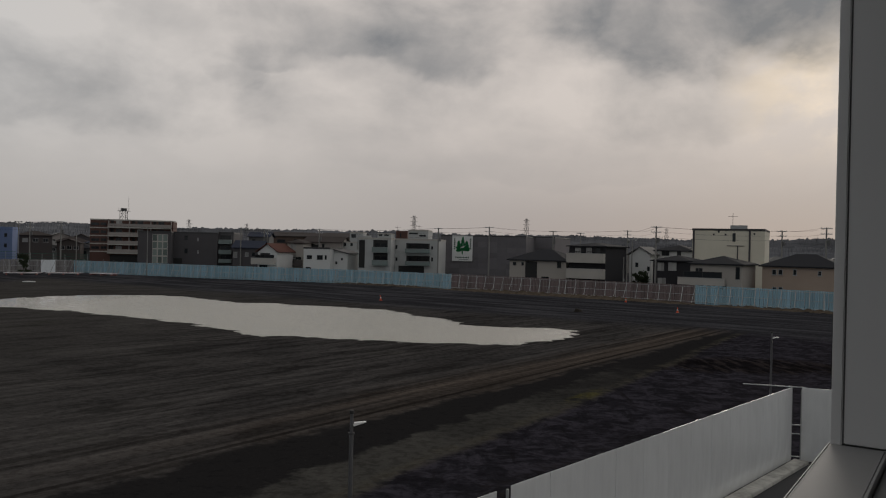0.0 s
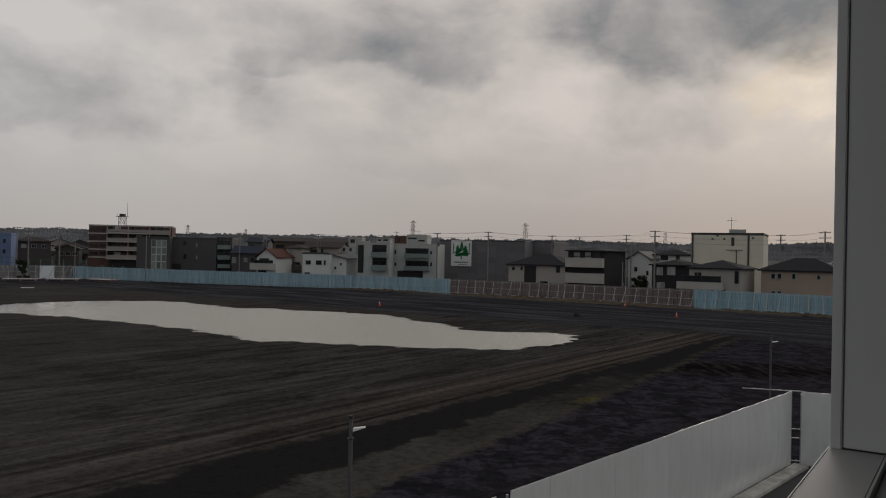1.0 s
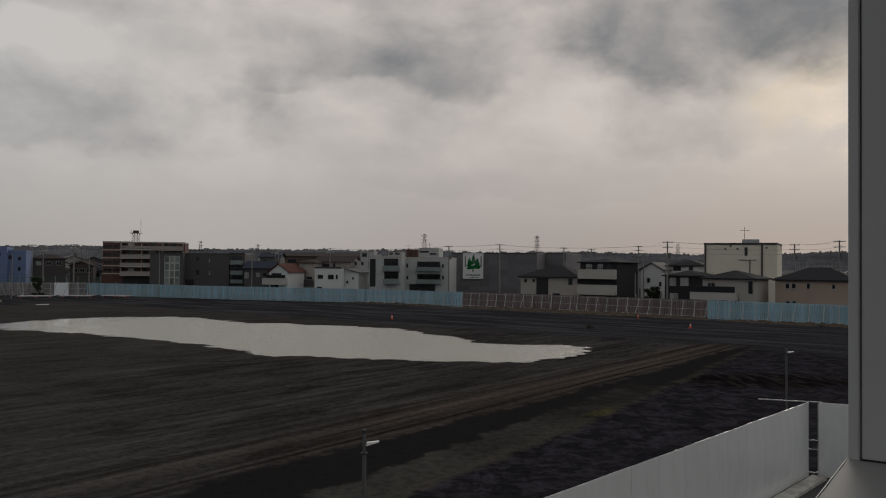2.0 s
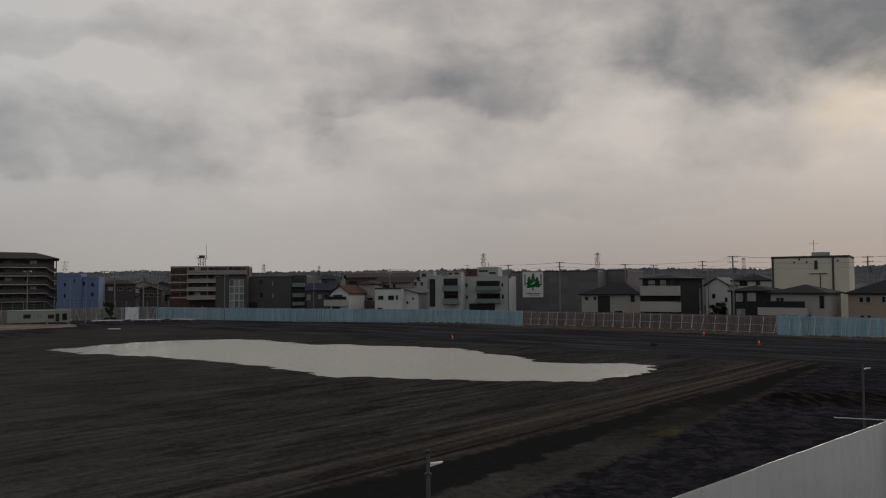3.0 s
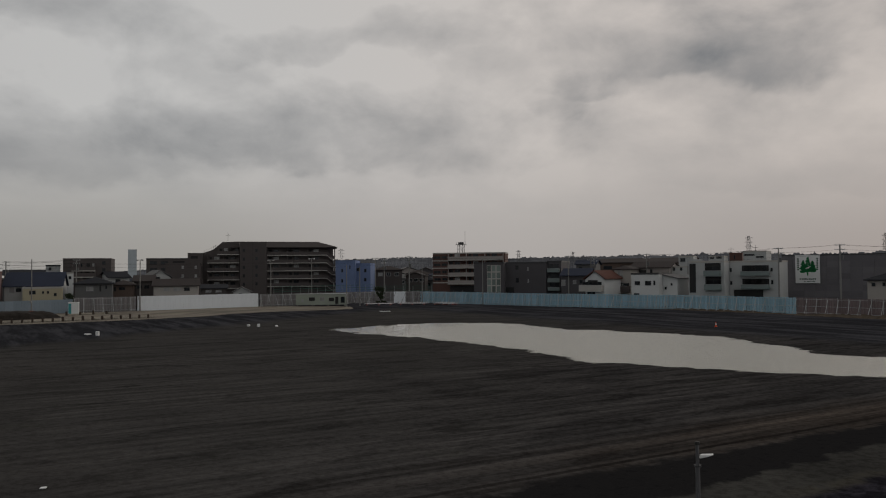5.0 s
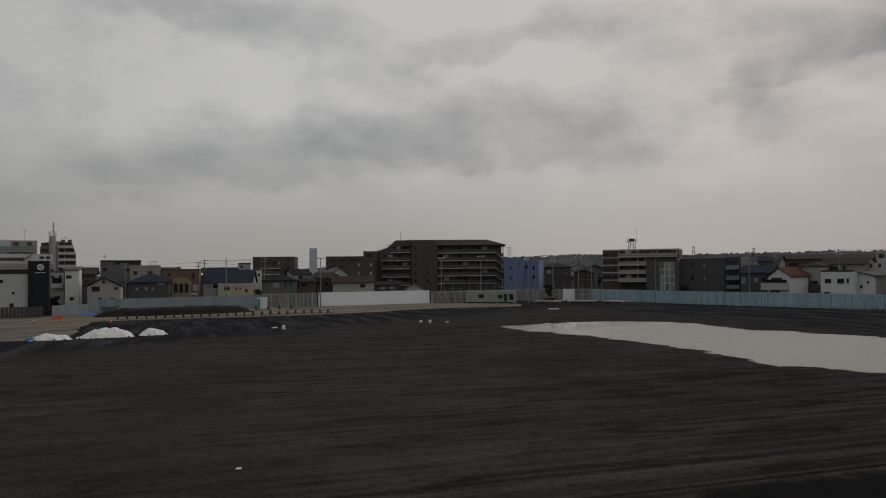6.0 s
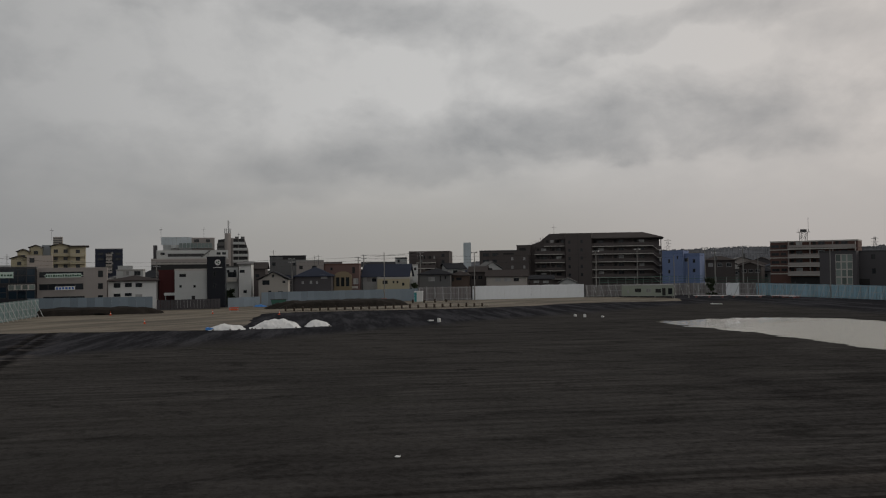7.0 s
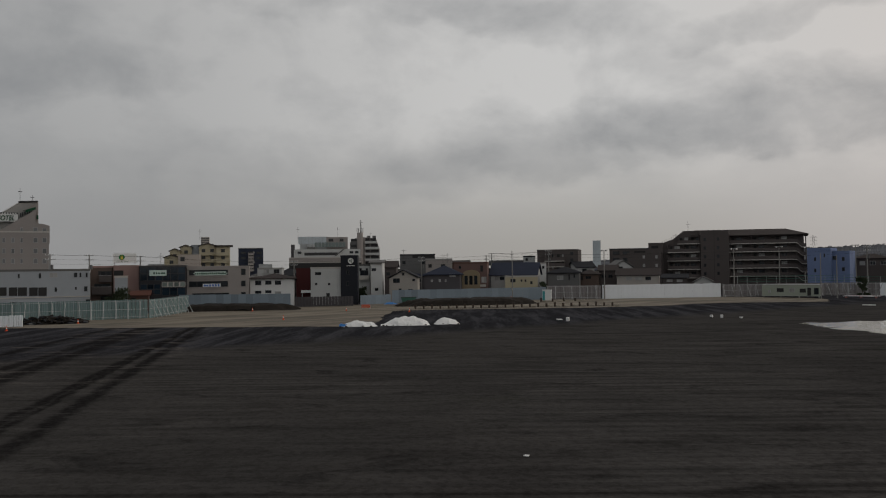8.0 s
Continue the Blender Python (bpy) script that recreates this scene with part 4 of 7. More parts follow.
def gallery_flats():
    """Six storeys: open galleries either side of a solid stair tower, an outside stair at the end, a long hipped roof that steps down at one side."""
    b = thing("apartment_block", pose(-179.3, 211.7, 0, 0, 0, 31.7), "six-storey dark brown apartment block with open galleries", "apartment block", "houses round the site")
    part("wall", boxes((5.0, 43.9, 0, 15, 0, 17.0), (0, 4.998, 0, 14, 0, 13.9)), UMBER, b)
    bm = bmesh.new()
    prism(bm, [(-0.3, 13.9), (-0.3, 15.0), (4.0, 16.5), (7.2, 19.1), (12.6, 19.15), (12.6, 17.004), (4.99, 17.004), (4.99, 13.9)], 0.2, 14)
    part("stepped_gable", bm, UMBER, b)
    bm = bmesh.new()
    low = [bm.verts.new(c) for c in ((10.0, -1.8, 16.95), (45.3, -1.8, 16.95), (45.3, 16.6, 16.95), (10.0, 16.6, 16.95))]
    eave = [bm.verts.new(c) for c in ((10.0, -1.8, 17.2), (45.3, -1.8, 17.2), (45.3, 16.6, 17.2), (10.0, 16.6, 17.2))]
    ridge = [bm.verts.new(c) for c in ((10.0, 7.4, 19.5), (38.6, 7.4, 19.3))]
    bm.faces.new(low[::-1])
    for i in range(4):
        bm.faces.new((low[i], low[(i + 1) % 4], eave[(i + 1) % 4], eave[i]))
    for f in ((eave[0], eave[1], ridge[1], ridge[0]), (eave[1], eave[2], ridge[1]), (eave[2], eave[3], ridge[0], ridge[1]), (eave[3], eave[0], ridge[0])):
        bm.faces.new(f)
    part("roof", bm, ROOFBROWN, b, "long brown hipped roof")
    part("stair_tower", boxes((13.0, 21.8, -2.3, -0.002, 0, 18.95)), UMBER, b)
    part("tower_joint", boxes((17.2, 17.32, -2.33, -2.302, 0, 18.9)), SEAMSHADE, b)
    fore = pose(0, -2.3, 0)
    for i in range(5):
        for x, z in ((13.95, 4.3), (18.05, 4.4)):
            window(b, x, x + 0.8, z + 2.8 * i, z + 2.8 * i + 1.1, "k", fore)
    gallery(b, 21.85, 41.9, 3.93, 17.05, 5, UMBER)
    gallery(b, 2.34, 12.75, 3.5, 14.85, 4, UMBER)
    gallery(b, 5.6, 12.75, 14.8, 17.4, 1, UMBER)
    # the outside stair: a flight down to a half landing at each storey
    for i in range(5):
        z = 3.93 + 2.624 * i
        bm = bmesh.new()
        prism(bm, [(41.92, z - 0.05), (43.3, z - 1.35), (44.6, z - 1.35), (44.6, z - 0.25), (43.3, z - 0.25), (41.92, z + 1.15)], -1.5, -1.36)
        flight = part("stair_flight", bm, UMBER, b)
        bm = bmesh.new()
        prism(bm, [(41.92, z - 0.17), (43.3, z - 1.47), (44.62, z - 1.47), (44.62, z - 1.3), (43.3, z - 1.3), (41.92, z)], -1.54, -1.502)
        part("slab_edge", bm, SLAB, flight)
        part("landing", boxes((43.3, 44.6, -1.358, -0.002, z - 1.47, z - 1.35)), CONCRETE, flight)
    part("end_pier", boxes((44.3, 44.6, -0.3, 0.0, 0, 16.9)), UMBER, b)
    for i in range(6):
        x = 0.4 + 0.75 * i
        part("roof_rail", tube_bm((x, 0.6, 14.8 + 0.3 * i), (x, 0.6, 15.9 + 0.35 * i), 0.05, 5), DARKSTEEL, b)


gallery_flats()
building("apartment_block", "lower dark brown wing of the apartment block", "apartment block", (-181.5, 197.7, 37.4), 10.56, 14, 11.62, UMBER, ("flat", 12.02, UMBER),
         [(4.90, 5.63, 10.15, 11.08, "c"), (4.90, 5.62, 7.36, 8.29, "c"), (8.91, 9.64, 10.13, 11.06, "c"), (8.91, 9.64, 7.33, 8.26, "c")])
building("apartment_block", "stepped upper storey of the brown apartments", "apartment block", (-181.6, 208.1, 36.6), 4.72, 12, 14.98, UMBER, ("flat", 15.38, UMBER),
         [(0.94, 3.21, 13.46, 14.42, "d")])
building("apartment_block", "long dark apartment building seen behind others", "apartment block", (-214.5, 223.9, 42.4), 14.59, 14, 13.95, UMBER, ("flat", 14.35, DARKSTEEL),
         [(1.24, 3.72, 12.01, 13.29, "k"), (4.96, 7.46, 11.99, 13.28, "k"), (9.13, 13.32, 11.97, 13.26, "d"), (1.24, 3.72, 9.45, 10.73, "k"), (4.96, 7.46, 9.42, 10.71, "k")], group="town behind the site")
building("apartment_block", "four-storey dark brown flats with balconies", "apartment block", (-179.8, 157.0, 41.5), 12.08, 13, 12.55, UMBER, ("flat", 12.95, UMBER),
         [(2.27, 8.23, 6.06, 11.19, "G3"), (9.76, 10.69, 11.17, 12.13, "k"), (9.76, 10.69, 9.23, 10.20, "k"), (9.77, 10.69, 7.30, 8.27, "k")])
building("tower", "slim pale tower far off over the roofs", "tower", (-635.2, 637.6, 44.6), 8.60, 14, 34.97, FARGLASS, ("flat", 35.37, FARGLASS), group="town behind the site")
building("house", "dark grey house with a hip roof", "house", (-168.1, 109.2, 49.7), 8.88, 10, 6.16, DARKGREY, ("hip", 8.58, ROOFBLUE),
         [(6.27, 7.82, 5.70, 6.55, "c"), (1.52, 2.09, 4.47, 5.04, "c"), (3.53, 4.09, 4.45, 5.16, "c"), (5.10, 5.52, 4.44, 5.01, "c")])
building("house", "terracotta rendered house with an arched bay", "house", (-168.8, 118.7, 49.7), 8.67, 10, 8.97, ORANGE, ("flat", 9.37, RUST),
         [(2.18, 6.80, 2.34, 7.32, "A"), (1.31, 1.88, 7.64, 8.38, "k"), (6.89, 7.60, 6.84, 8.45, "d"), (7.14, 8.44, 4.06, 5.52, "c"), (0.51, 8.28, 2.92, 3.51, "h")])
building("house", "white walled house under a blue grey roof", "house", (-168.3, 130.5, 42.6), 12.10, 11, 5.65, OFFWHITE, ("gable_x", 8.97, ROOFBLUE),
         [(1.01, 2.06, 4.48, 5.69, "c"), (2.38, 3.58, 4.47, 5.38, "k")])
building("house", "small yellow rendered house", "house", (-159.1, 127.9, 48.1), 8.21, 8, 5.32, YELLOW, ("flat", 5.72, SLAB),
         [(1.37, 2.66, 4.01, 4.88, "k"), (3.97, 4.39, 4.13, 4.71, "k"), (4.97, 5.40, 4.12, 4.70, "k"), (6.40, 6.97, 3.53, 4.25, "k")])
building("house", "weathered grey house with a hip roof", "house", (-156.7, 140.3, 43.1), 8.21, 10, 6.12, GREY, ("hip", 7.88, ROOFTILE),
         [(2.44, 4.04, 4.50, 5.53, "c"), (5.38, 5.79, 4.33, 5.80, "d"), (6.69, 7.11, 4.91, 5.79, "k")])
building("house", "brown house with a low dark roof", "house", (-155.3, 150.4, 41.3), 4.92, 9, 5.68, BROWN, ("hip", 7.01, ROOFBROWN),
         [(1.57, 3.05, 4.47, 5.23, "k"), (0.38, 0.96, 4.18, 5.24, "d")])
building("house", "dark timbered house behind the hoarding", "house", (-155.9, 158.3, 40.0), 4.71, 9, 6.49, UMBER, ("gable_x", 8.03, ROOFBROWN),
         [(0.70, 1.90, 4.63, 5.56, "k"), (2.52, 3.72, 4.62, 5.55, "k")])
building("house", "cream house with a dark double roof", "house", (-147.0, 155.9, 39.9), 10.79, 9, 5.28, BEIGE, ("gable_x", 7.02, ROOFBROWN),
         [(2.39, 3.82, 4.11, 5.00, "c"), (4.71, 6.41, 4.09, 4.98, "c"), (7.29, 8.70, 4.07, 4.95, "k")])
building("house", "white gabled house among the roofs", "house", (-166.7, 160.4, 61.5), 5.33, 9, 7.45, OFFWHITE, ("gable_x", 9.09, ROOFTILE),
         [(1.62, 2.93, 6.16, 7.13, "k")], group="town behind the site")
building("house", "white house with a steep grey roof", "house", (-163.5, 172.0, 56.9), 5.81, 9, 7.30, OFFWHITE, ("gable_y", 9.45, ROOFGREY),
         [(1.63, 2.77, 6.65, 7.64, "k")], group="town behind the site")
building("house", "white upper storey among dark roofs", "house", (-168.8, 147.3, 48.6), 2.51, 7, 8.65, WHITE, ("flat", 9.05, SLAB),
         [(0.45, 1.06, 7.32, 8.11, "k"), (1.39, 2.00, 7.31, 8.10, "k")], group="town behind the site")
building("house", "pale upper storey with an aerial", "house", (-191.1, 161.1, 49.4), 3.70, 8, 10.92, OFFWHITE, ("flat", 11.32, ROOFTILE),
         [(0.71, 1.40, 9.74, 10.63, "k")], group="town behind the site")
building("house", "dark roofed house in the second row", "house", (-186.6, 144.6, 51.1), 9.35, 10, 8.40, GREY, ("gable_x", 9.77, ROOFTILE),
         [(1.98, 3.30, 7.08, 8.09, "k")], group="town behind the site")
building("apartment_block", "grey three-storey flats with a sloping top floor", "apartment block", (-215.5, 130.8, 57.5), 11.12, 12, 11.96, GREY, ("flat", 12.36, ROOFTILE),
         [(3.96, 10.76, 11.08, 12.15, "d"), (0.71, 1.77, 9.18, 10.26, "k"), (6.63, 7.87, 9.11, 10.18, "k")], group="town behind the site")
building("house", "cream rendered house with a flat roof", "house", (-194.4, 126.7, 56.0), 7.77, 10, 10.23, MIDGREY, ("flat", 10.63, CONCRETE),
         [(0.81, 1.79, 8.02, 9.01, "d"), (4.44, 5.75, 7.97, 8.96, "k")], group="town behind the site")
building("house", "brown walled house behind the others", "house", (-196.6, 137.7, 54.4), 5.12, 10, 9.26, RUST, ("gable_x", 9.98, ROOFBROWN), group="town behind the site")
building("house", "beige gabled house with small windows", "house", (-160.6, 94.4, 54.5), 6.62, 10, 5.63, BEIGE, ("gable_y", 7.47, ROOFTILE),
         [(0.88, 2.46, 4.59, 5.64, "k"), (5.38, 6.03, 4.93, 5.46, "k"), (3.01, 3.53, 6.28, 6.94, "k"), (2.18, 2.83, 2.59, 3.25, "k"), (4.42, 5.48, 2.56, 3.09, "k")])
building("house", "white three-storey house with balconies", "house", (-166.1, 92.5, 56.5), 2.83, 9, 9.29, WHITE, ("gable_x", 9.87, ROOFGREY),
         [(0.25, 1.32, 7.41, 8.09, "k"), (1.00, 1.80, 2.69, 3.36, "k")])
building("house", "white house with a railed balcony", "house", (-170.1, 91.4, 57.3), 2.73, 8, 8.67, OFFWHITE, ("flat", 9.07, ROOFGREY),
         [(0.25, 0.79, 7.44, 8.13, "k"), (1.75, 2.29, 7.42, 8.11, "k"), (0.23, 2.54, 5.52, 6.34, "b")])
building("house", "dark house behind the white one", "house", (-176.8, 102.1, 55.5), 3.33, 9, 8.17, UMBER, ("gable_x", 9.80, ROOFBROWN),
         [(0.83, 1.84, 6.15, 7.02, "k")])
building("shop", "white walled shop with a low canopy", "shop", (-163.6, 75.8, 60.1), 6.79, 12, 8.08, OFFWHITE, ("flat", 8.48, SLAB),
         [(0.98, 2.35, 6.73, 7.37, "k"), (0.96, 1.45, 4.46, 4.97, "k"), (3.84, 4.34, 4.42, 4.93, "k"), (3.45, 4.19, 1.64, 2.65, "d")])
building("sign_tower", "black sign tower of the shop", "sign tower", (-159.7, 81.3, 58.4), 3.78, 5, 10.68, BLACKWALL, ("flat", 11.08, BLACKWALL),
         [(1.24, 1.86, 6.78, 7.79, "k"), (1.21, 1.83, 4.25, 5.26, "k")])
building("shop", "maroon clad side wing of the shop", "shop", (-168.4, 74.4, 61.7), 3.31, 12, 7.90, MAROON, ("flat", 8.30, MAROON))
building("house", "low white house with small paned windows", "house", (-169.9, 64.1, 61.8), 9.53, 10, 6.00, WHITE, ("hip", 7.22, ROOFBROWN),
         [(1.08, 2.42, 4.65, 5.66, "k"), (3.30, 4.65, 4.75, 5.63, "k"), (5.40, 6.75, 4.71, 5.59, "k"), (1.06, 2.41, 2.77, 3.40, "k"), (3.28, 4.63, 2.86, 3.49, "k"), (5.38, 6.74, 2.45, 3.20, "c")])
building("house", "white upper storey of a house with a flat roof", "house", (-183.0, 70.9, 64.0), 5.74, 9, 8.14, OFFWHITE, ("flat", 8.54, CONCRETE),
         [(1.45, 2.77, 7.19, 8.14, "c"), (3.85, 5.18, 7.16, 8.11, "k")])
building("office_block", "warm grey tiled three-storey office with signed windows", "office block", (-173.1, 51.1, 68.5), 13.07, 14, 8.62, MIDGREY, ("flat", 9.02, MIDGREY),
         [(0.46, 8.60, 7.08, 8.19, "s"), (0.44, 8.58, 4.50, 5.73, "s"), (1.13, 8.81, 2.28, 3.14, "s"), (11.37, 12.32, 6.97, 8.34, "k"), (11.35, 12.30, 4.49, 5.73, "k"), (11.33, 12.29, 2.51, 3.25, "k")])
building("office_block", "dark glass fronted office bay", "office block", (-173.5, 41.3, 72.1), 9.37, 12, 8.87, CHARCOAL, ("flat", 9.27, DARKSTEEL),
         [(0.11, 9.23, 6.04, 9.03, "g"), (4.46, 9.22, 4.69, 5.76, "p"), (4.45, 9.21, 2.89, 4.57, "g"), (0.20, 4.22, 3.11, 5.37, "g")])
building("apartment_block", "pink brown tiled flats with shaded balconies", "apartment block", (-179.3, 37.4, 74.4), 5.06, 12, 8.98, PINK, ("flat", 9.38, PINK),
         [(0.10, 2.00, 7.22, 8.31, "d")])
building("apartment_block", "brown flats with open balconies", "apartment block", (-181.1, 33.2, 75.9), 4.32, 12, 8.92, BROWN, ("flat", 9.32, PINK),
         [(1.53, 4.20, 7.38, 8.23, "d"), (1.75, 4.19, 6.06, 7.26, "D"), (0.42, 4.18, 3.42, 4.87, "D"), (1.96, 4.18, 1.72, 2.92, "d")])
building("workshop", "white rendered two-storey workshop with strip windows", "workshop", (-168.4, 9.8, 81.3), 20.61, 14, 8.32, LILAC, ("flat", 8.72, ROOFGREY),
         [(4.49, 6.50, 3.87, 5.44, "d"), (6.87, 8.26, 3.81, 5.39, "d"), (8.35, 9.85, 3.77, 5.36, "d"), (10.23, 11.64, 3.72, 5.31, "d"), (11.74, 13.16, 3.68, 5.28, "d"), (2.68, 20.59, 3.34, 3.50, "h"), (8.36, 8.63, 7.06, 7.90, "k"), (11.83, 12.21, 6.99, 7.95, "k"), (13.65, 15.00, 7.17, 8.03, "c"), (17.83, 18.41, 7.10, 7.97, "k"), (18.81, 19.11, 7.09, 7.96, "k"), (19.90, 20.20, 7.07, 7.94, "k"), (14.51, 14.90, 4.37, 5.23, "k"), (19.60, 20.19, 4.35, 5.33, "k"), (18.02, 18.31, 4.72, 5.26, "k"), (7.06, 8.35, 2.13, 2.65, "d"), (8.54, 9.75, 2.08, 2.61, "d"), (17.91, 19.19, 2.00, 2.65, "c"), (19.89, 20.68, 2.05, 2.81, "k")])
hotel = building("hotel", "tall beige hotel with a slanted top storey", "hotel", (-236.2, 12.6, 82.5), 20.24, 18, 18.62, HOTELWALL, ("flat", 19.02, SLAB),
         [(9.32, 10.09, 15.92, 17.25, "f"), (11.39, 12.17, 15.93, 17.26, "f"), (13.47, 14.13, 15.93, 17.27, "f"), (16.51, 17.57, 15.94, 17.29, "f"), (18.64, 19.71, 15.94, 17.30, "f"), (9.32, 10.09, 13.13, 14.45, "f"), (11.39, 12.17, 13.12, 14.45, "f"), (13.47, 14.13, 13.11, 14.45, "f"), (16.50, 17.57, 13.10, 14.44, "f"), (18.64, 19.71, 13.09, 14.44, "f"), (9.32, 10.09, 10.48, 11.80, "f"), (11.38, 12.16, 10.46, 11.79, "f"), (13.47, 14.12, 10.44, 11.77, "f"), (16.50, 17.56, 10.41, 11.75, "f"), (18.63, 19.70, 10.39, 11.74, "f"), (13.48, 14.13, 18.75, 19.94, "f"), (16.51, 17.57, 18.78, 19.98, "f"), (18.64, 19.71, 18.65, 19.85, "f")])

def yellow_flats():
    """Stepped yellow apartments: narrow wings that climb towards a lift tower, small pitched roofs, deep balconies."""
    b = thing("apartment_block", pose(-317.1, 84.4, 0, 0, 0, 70.0), "stepped yellow apartment block with small pitched roofs and a lift tower", "apartment block", "town behind the site")
    for x0, x1, top, pitched, back in ((0.52, 5.88, 13.14, True, 2.0), (2.35, 6.15, 15.68, True, 5.0), (6.09, 10.51, 17.24, True, 8.0), (13.58, 20.18, 17.65, True, 3.0), (20.18, 25.36, 17.48, False, 0.8)):
        part("wall", boxes((x0, x1, back, back + 12, 0, top)), YELLOW, b)
        if pitched:
            bm = bmesh.new()
            prism(bm, [(x0 - 0.5, top), (x0 - 0.5, top + 0.25), ((x0 + x1) / 2, top + 1.25), (x1 + 0.5, top + 0.25), (x1 + 0.5, top), ((x0 + x1) / 2, top + 1.0)], back - 0.6, back + 12)
            part("roof", bm, ROOFBROWN, b)
            bm = bmesh.new()
            prism(bm, [(x0, top), (x1, top), ((x0 + x1) / 2, top + 0.98)], back, back + 11.8)
            part("gable", bm, YELLOW, b)
        else:
            part("roof", boxes((x0 - 0.8, x1 + 1.2, back - 0.9, back + 12.5, top, top + 0.45)), ROOFBROWN, b, "overhanging dark roof")
        n = max(1, int((x1 - x0) / 3.2))
        for level in range(3):
            for k in range(n):
                u = x0 + (k + 0.5) * (x1 - x0) / n
                z = top - 2.4 - 2.8 * level
                window(b, u - 0.7, u + 0.7, z, z + 1.3, "k", pose(0, back, 0))
            deck = part("balcony", boxes((x0 + 0.1, x1 - 0.1, back - 1.1, back - 0.002, top - 3.7 - 2.8 * level, top - 2.7 - 2.8 * level)), YELLOW, b)
            part("coping", boxes((x0 + 0.05, x1 - 0.05, back - 1.15, back - 0.9, top - 2.698 - 2.8 * level, top - 2.6 - 2.8 * level)), SLAB, deck)
    x0, x1, top = 10.18, 13.25, 18.37
    part("roof_hut", boxes((x0, x1, 9, 13, 12, top)), LILAC, b, "pale blue grey roof hut")
    x0, x1, top = 14.19, 17.35, 21.39
    part("lift_tower", boxes((x0, x1, 6, 11, 12, top)), BEIGE, b, "pale grey lift tower")
    for i in range(4):
        part("tower_slat", boxes((x0 + 0.1, x1 - 0.1, 5.9, 5.998, top - 0.7 - 0.8 * i, top - 0.4 - 0.8 * i)), GREY, b)
    x0, x1, top = 6.08, 14.37, 14.24
    part("front_block", boxes((x0, x1, -3, 0.7, 0, top)), PINKWALL, b, "pinkish front block")
    window(b, x0 + 0.8, x0 + 2.4, top - 2.6, top - 0.9, "k", pose(0, -3, 0))


PINKWALL = mat("pinkish_cream_render", (0.42, 0.37, 0.33), 0.85, 0.14)
yellow_flats()
building("apartment_tower", "dark blue grey apartment tower with stacked balconies", "apartment tower", (-451.3, 163.7, 69.2), 14.21, 16, 20.40, ROOFBLUE, ("flat", 20.80, CONCRETE),
         [(5.50, 8.65, 7.18, 18.47, "G6M"), (1.32, 4.20, 17.18, 18.51, "k"), (1.29, 4.18, 14.20, 15.52, "k"), (10.35, 13.26, 17.10, 18.44, "k"), (10.33, 13.24, 14.10, 15.44, "k")], group="town behind the site")

def department_store():
    b = thing("department_store", pose(-311.4, 137.3, 0, 0, 0, 63.9), "large white building with roof plant and a glazed screen", "department store", "town behind the site")
    part("wall", boxes((-0.3, 27.6, 0, 30, 0, 16.3)), OFFWHITE, b)
    part("upper_storey", boxes((13.3, 22.3, 1.5, 22, 16.3, 21.5)), MIDGREY, b, "grey upper storey")
    for i in range(8):
        screen = part("screen_panel", boxes((1.5 + i * 1.47, 2.9 + i * 1.47, 1.2, 1.32, 18.5, 21.7)), FARGLASS, b, "pale glazed screen panel")
        part("mullion", boxes((2.9 + i * 1.47, 2.97 + i * 1.47, 1.15, 1.37, 16.3, 21.75)), FRAME, screen)
    part("plant_room", boxes((2.0, 13.28, 6, 18, 16.3, 20.6)), OFFWHITE, b)
    for i in range(9):
        part("louvre", boxes((8.4 + i * 1.45, 9.65 + i * 1.45, 0.3, 0.9, 17.3, 19.2)), GREENGLASS, b)
    part("walkway", boxes((8.3, 21.6, 0.1, 1.1, 17.1, 17.28)), FRAME, b)
    for i in range(15):
        part("rail_post", boxes((0.2 + i * 1.4, 0.28 + i * 1.4, -0.1, -0.02, 14.0, 15.1)), GREY, b)
    # flat dark panel painting the shade of the balcony
    part("balcony_shade", boxes((4.0, 18.0, -0.08, -0.002, 13.7, 14.9)), FRAMEDARK, b)
    bm = bmesh.new()
    prism(bm, [(16.6, 13.4), (17.4, 13.4), (20.9, 16.2), (20.1, 16.2)], -0.5, -0.1)
    part("outside_stair", bm, GREY, b)
    part("side_block", boxes((-1.6, -0.302, 2, 10, 0, 18.4)), DARKGREY, b)
    for x in (1.2, 23.0, 25.2):
        window(b, x, x + 1.6, 14.4, 15.4, "k")
    for x, w in ((4.4, 1.2), (14.2, 2.0), (18.9, 1.6)):
        part("vent", boxes((x, x + w, 1.3, 1.498, 19.6, 20.8)), DARKSTEEL, b)


department_store()


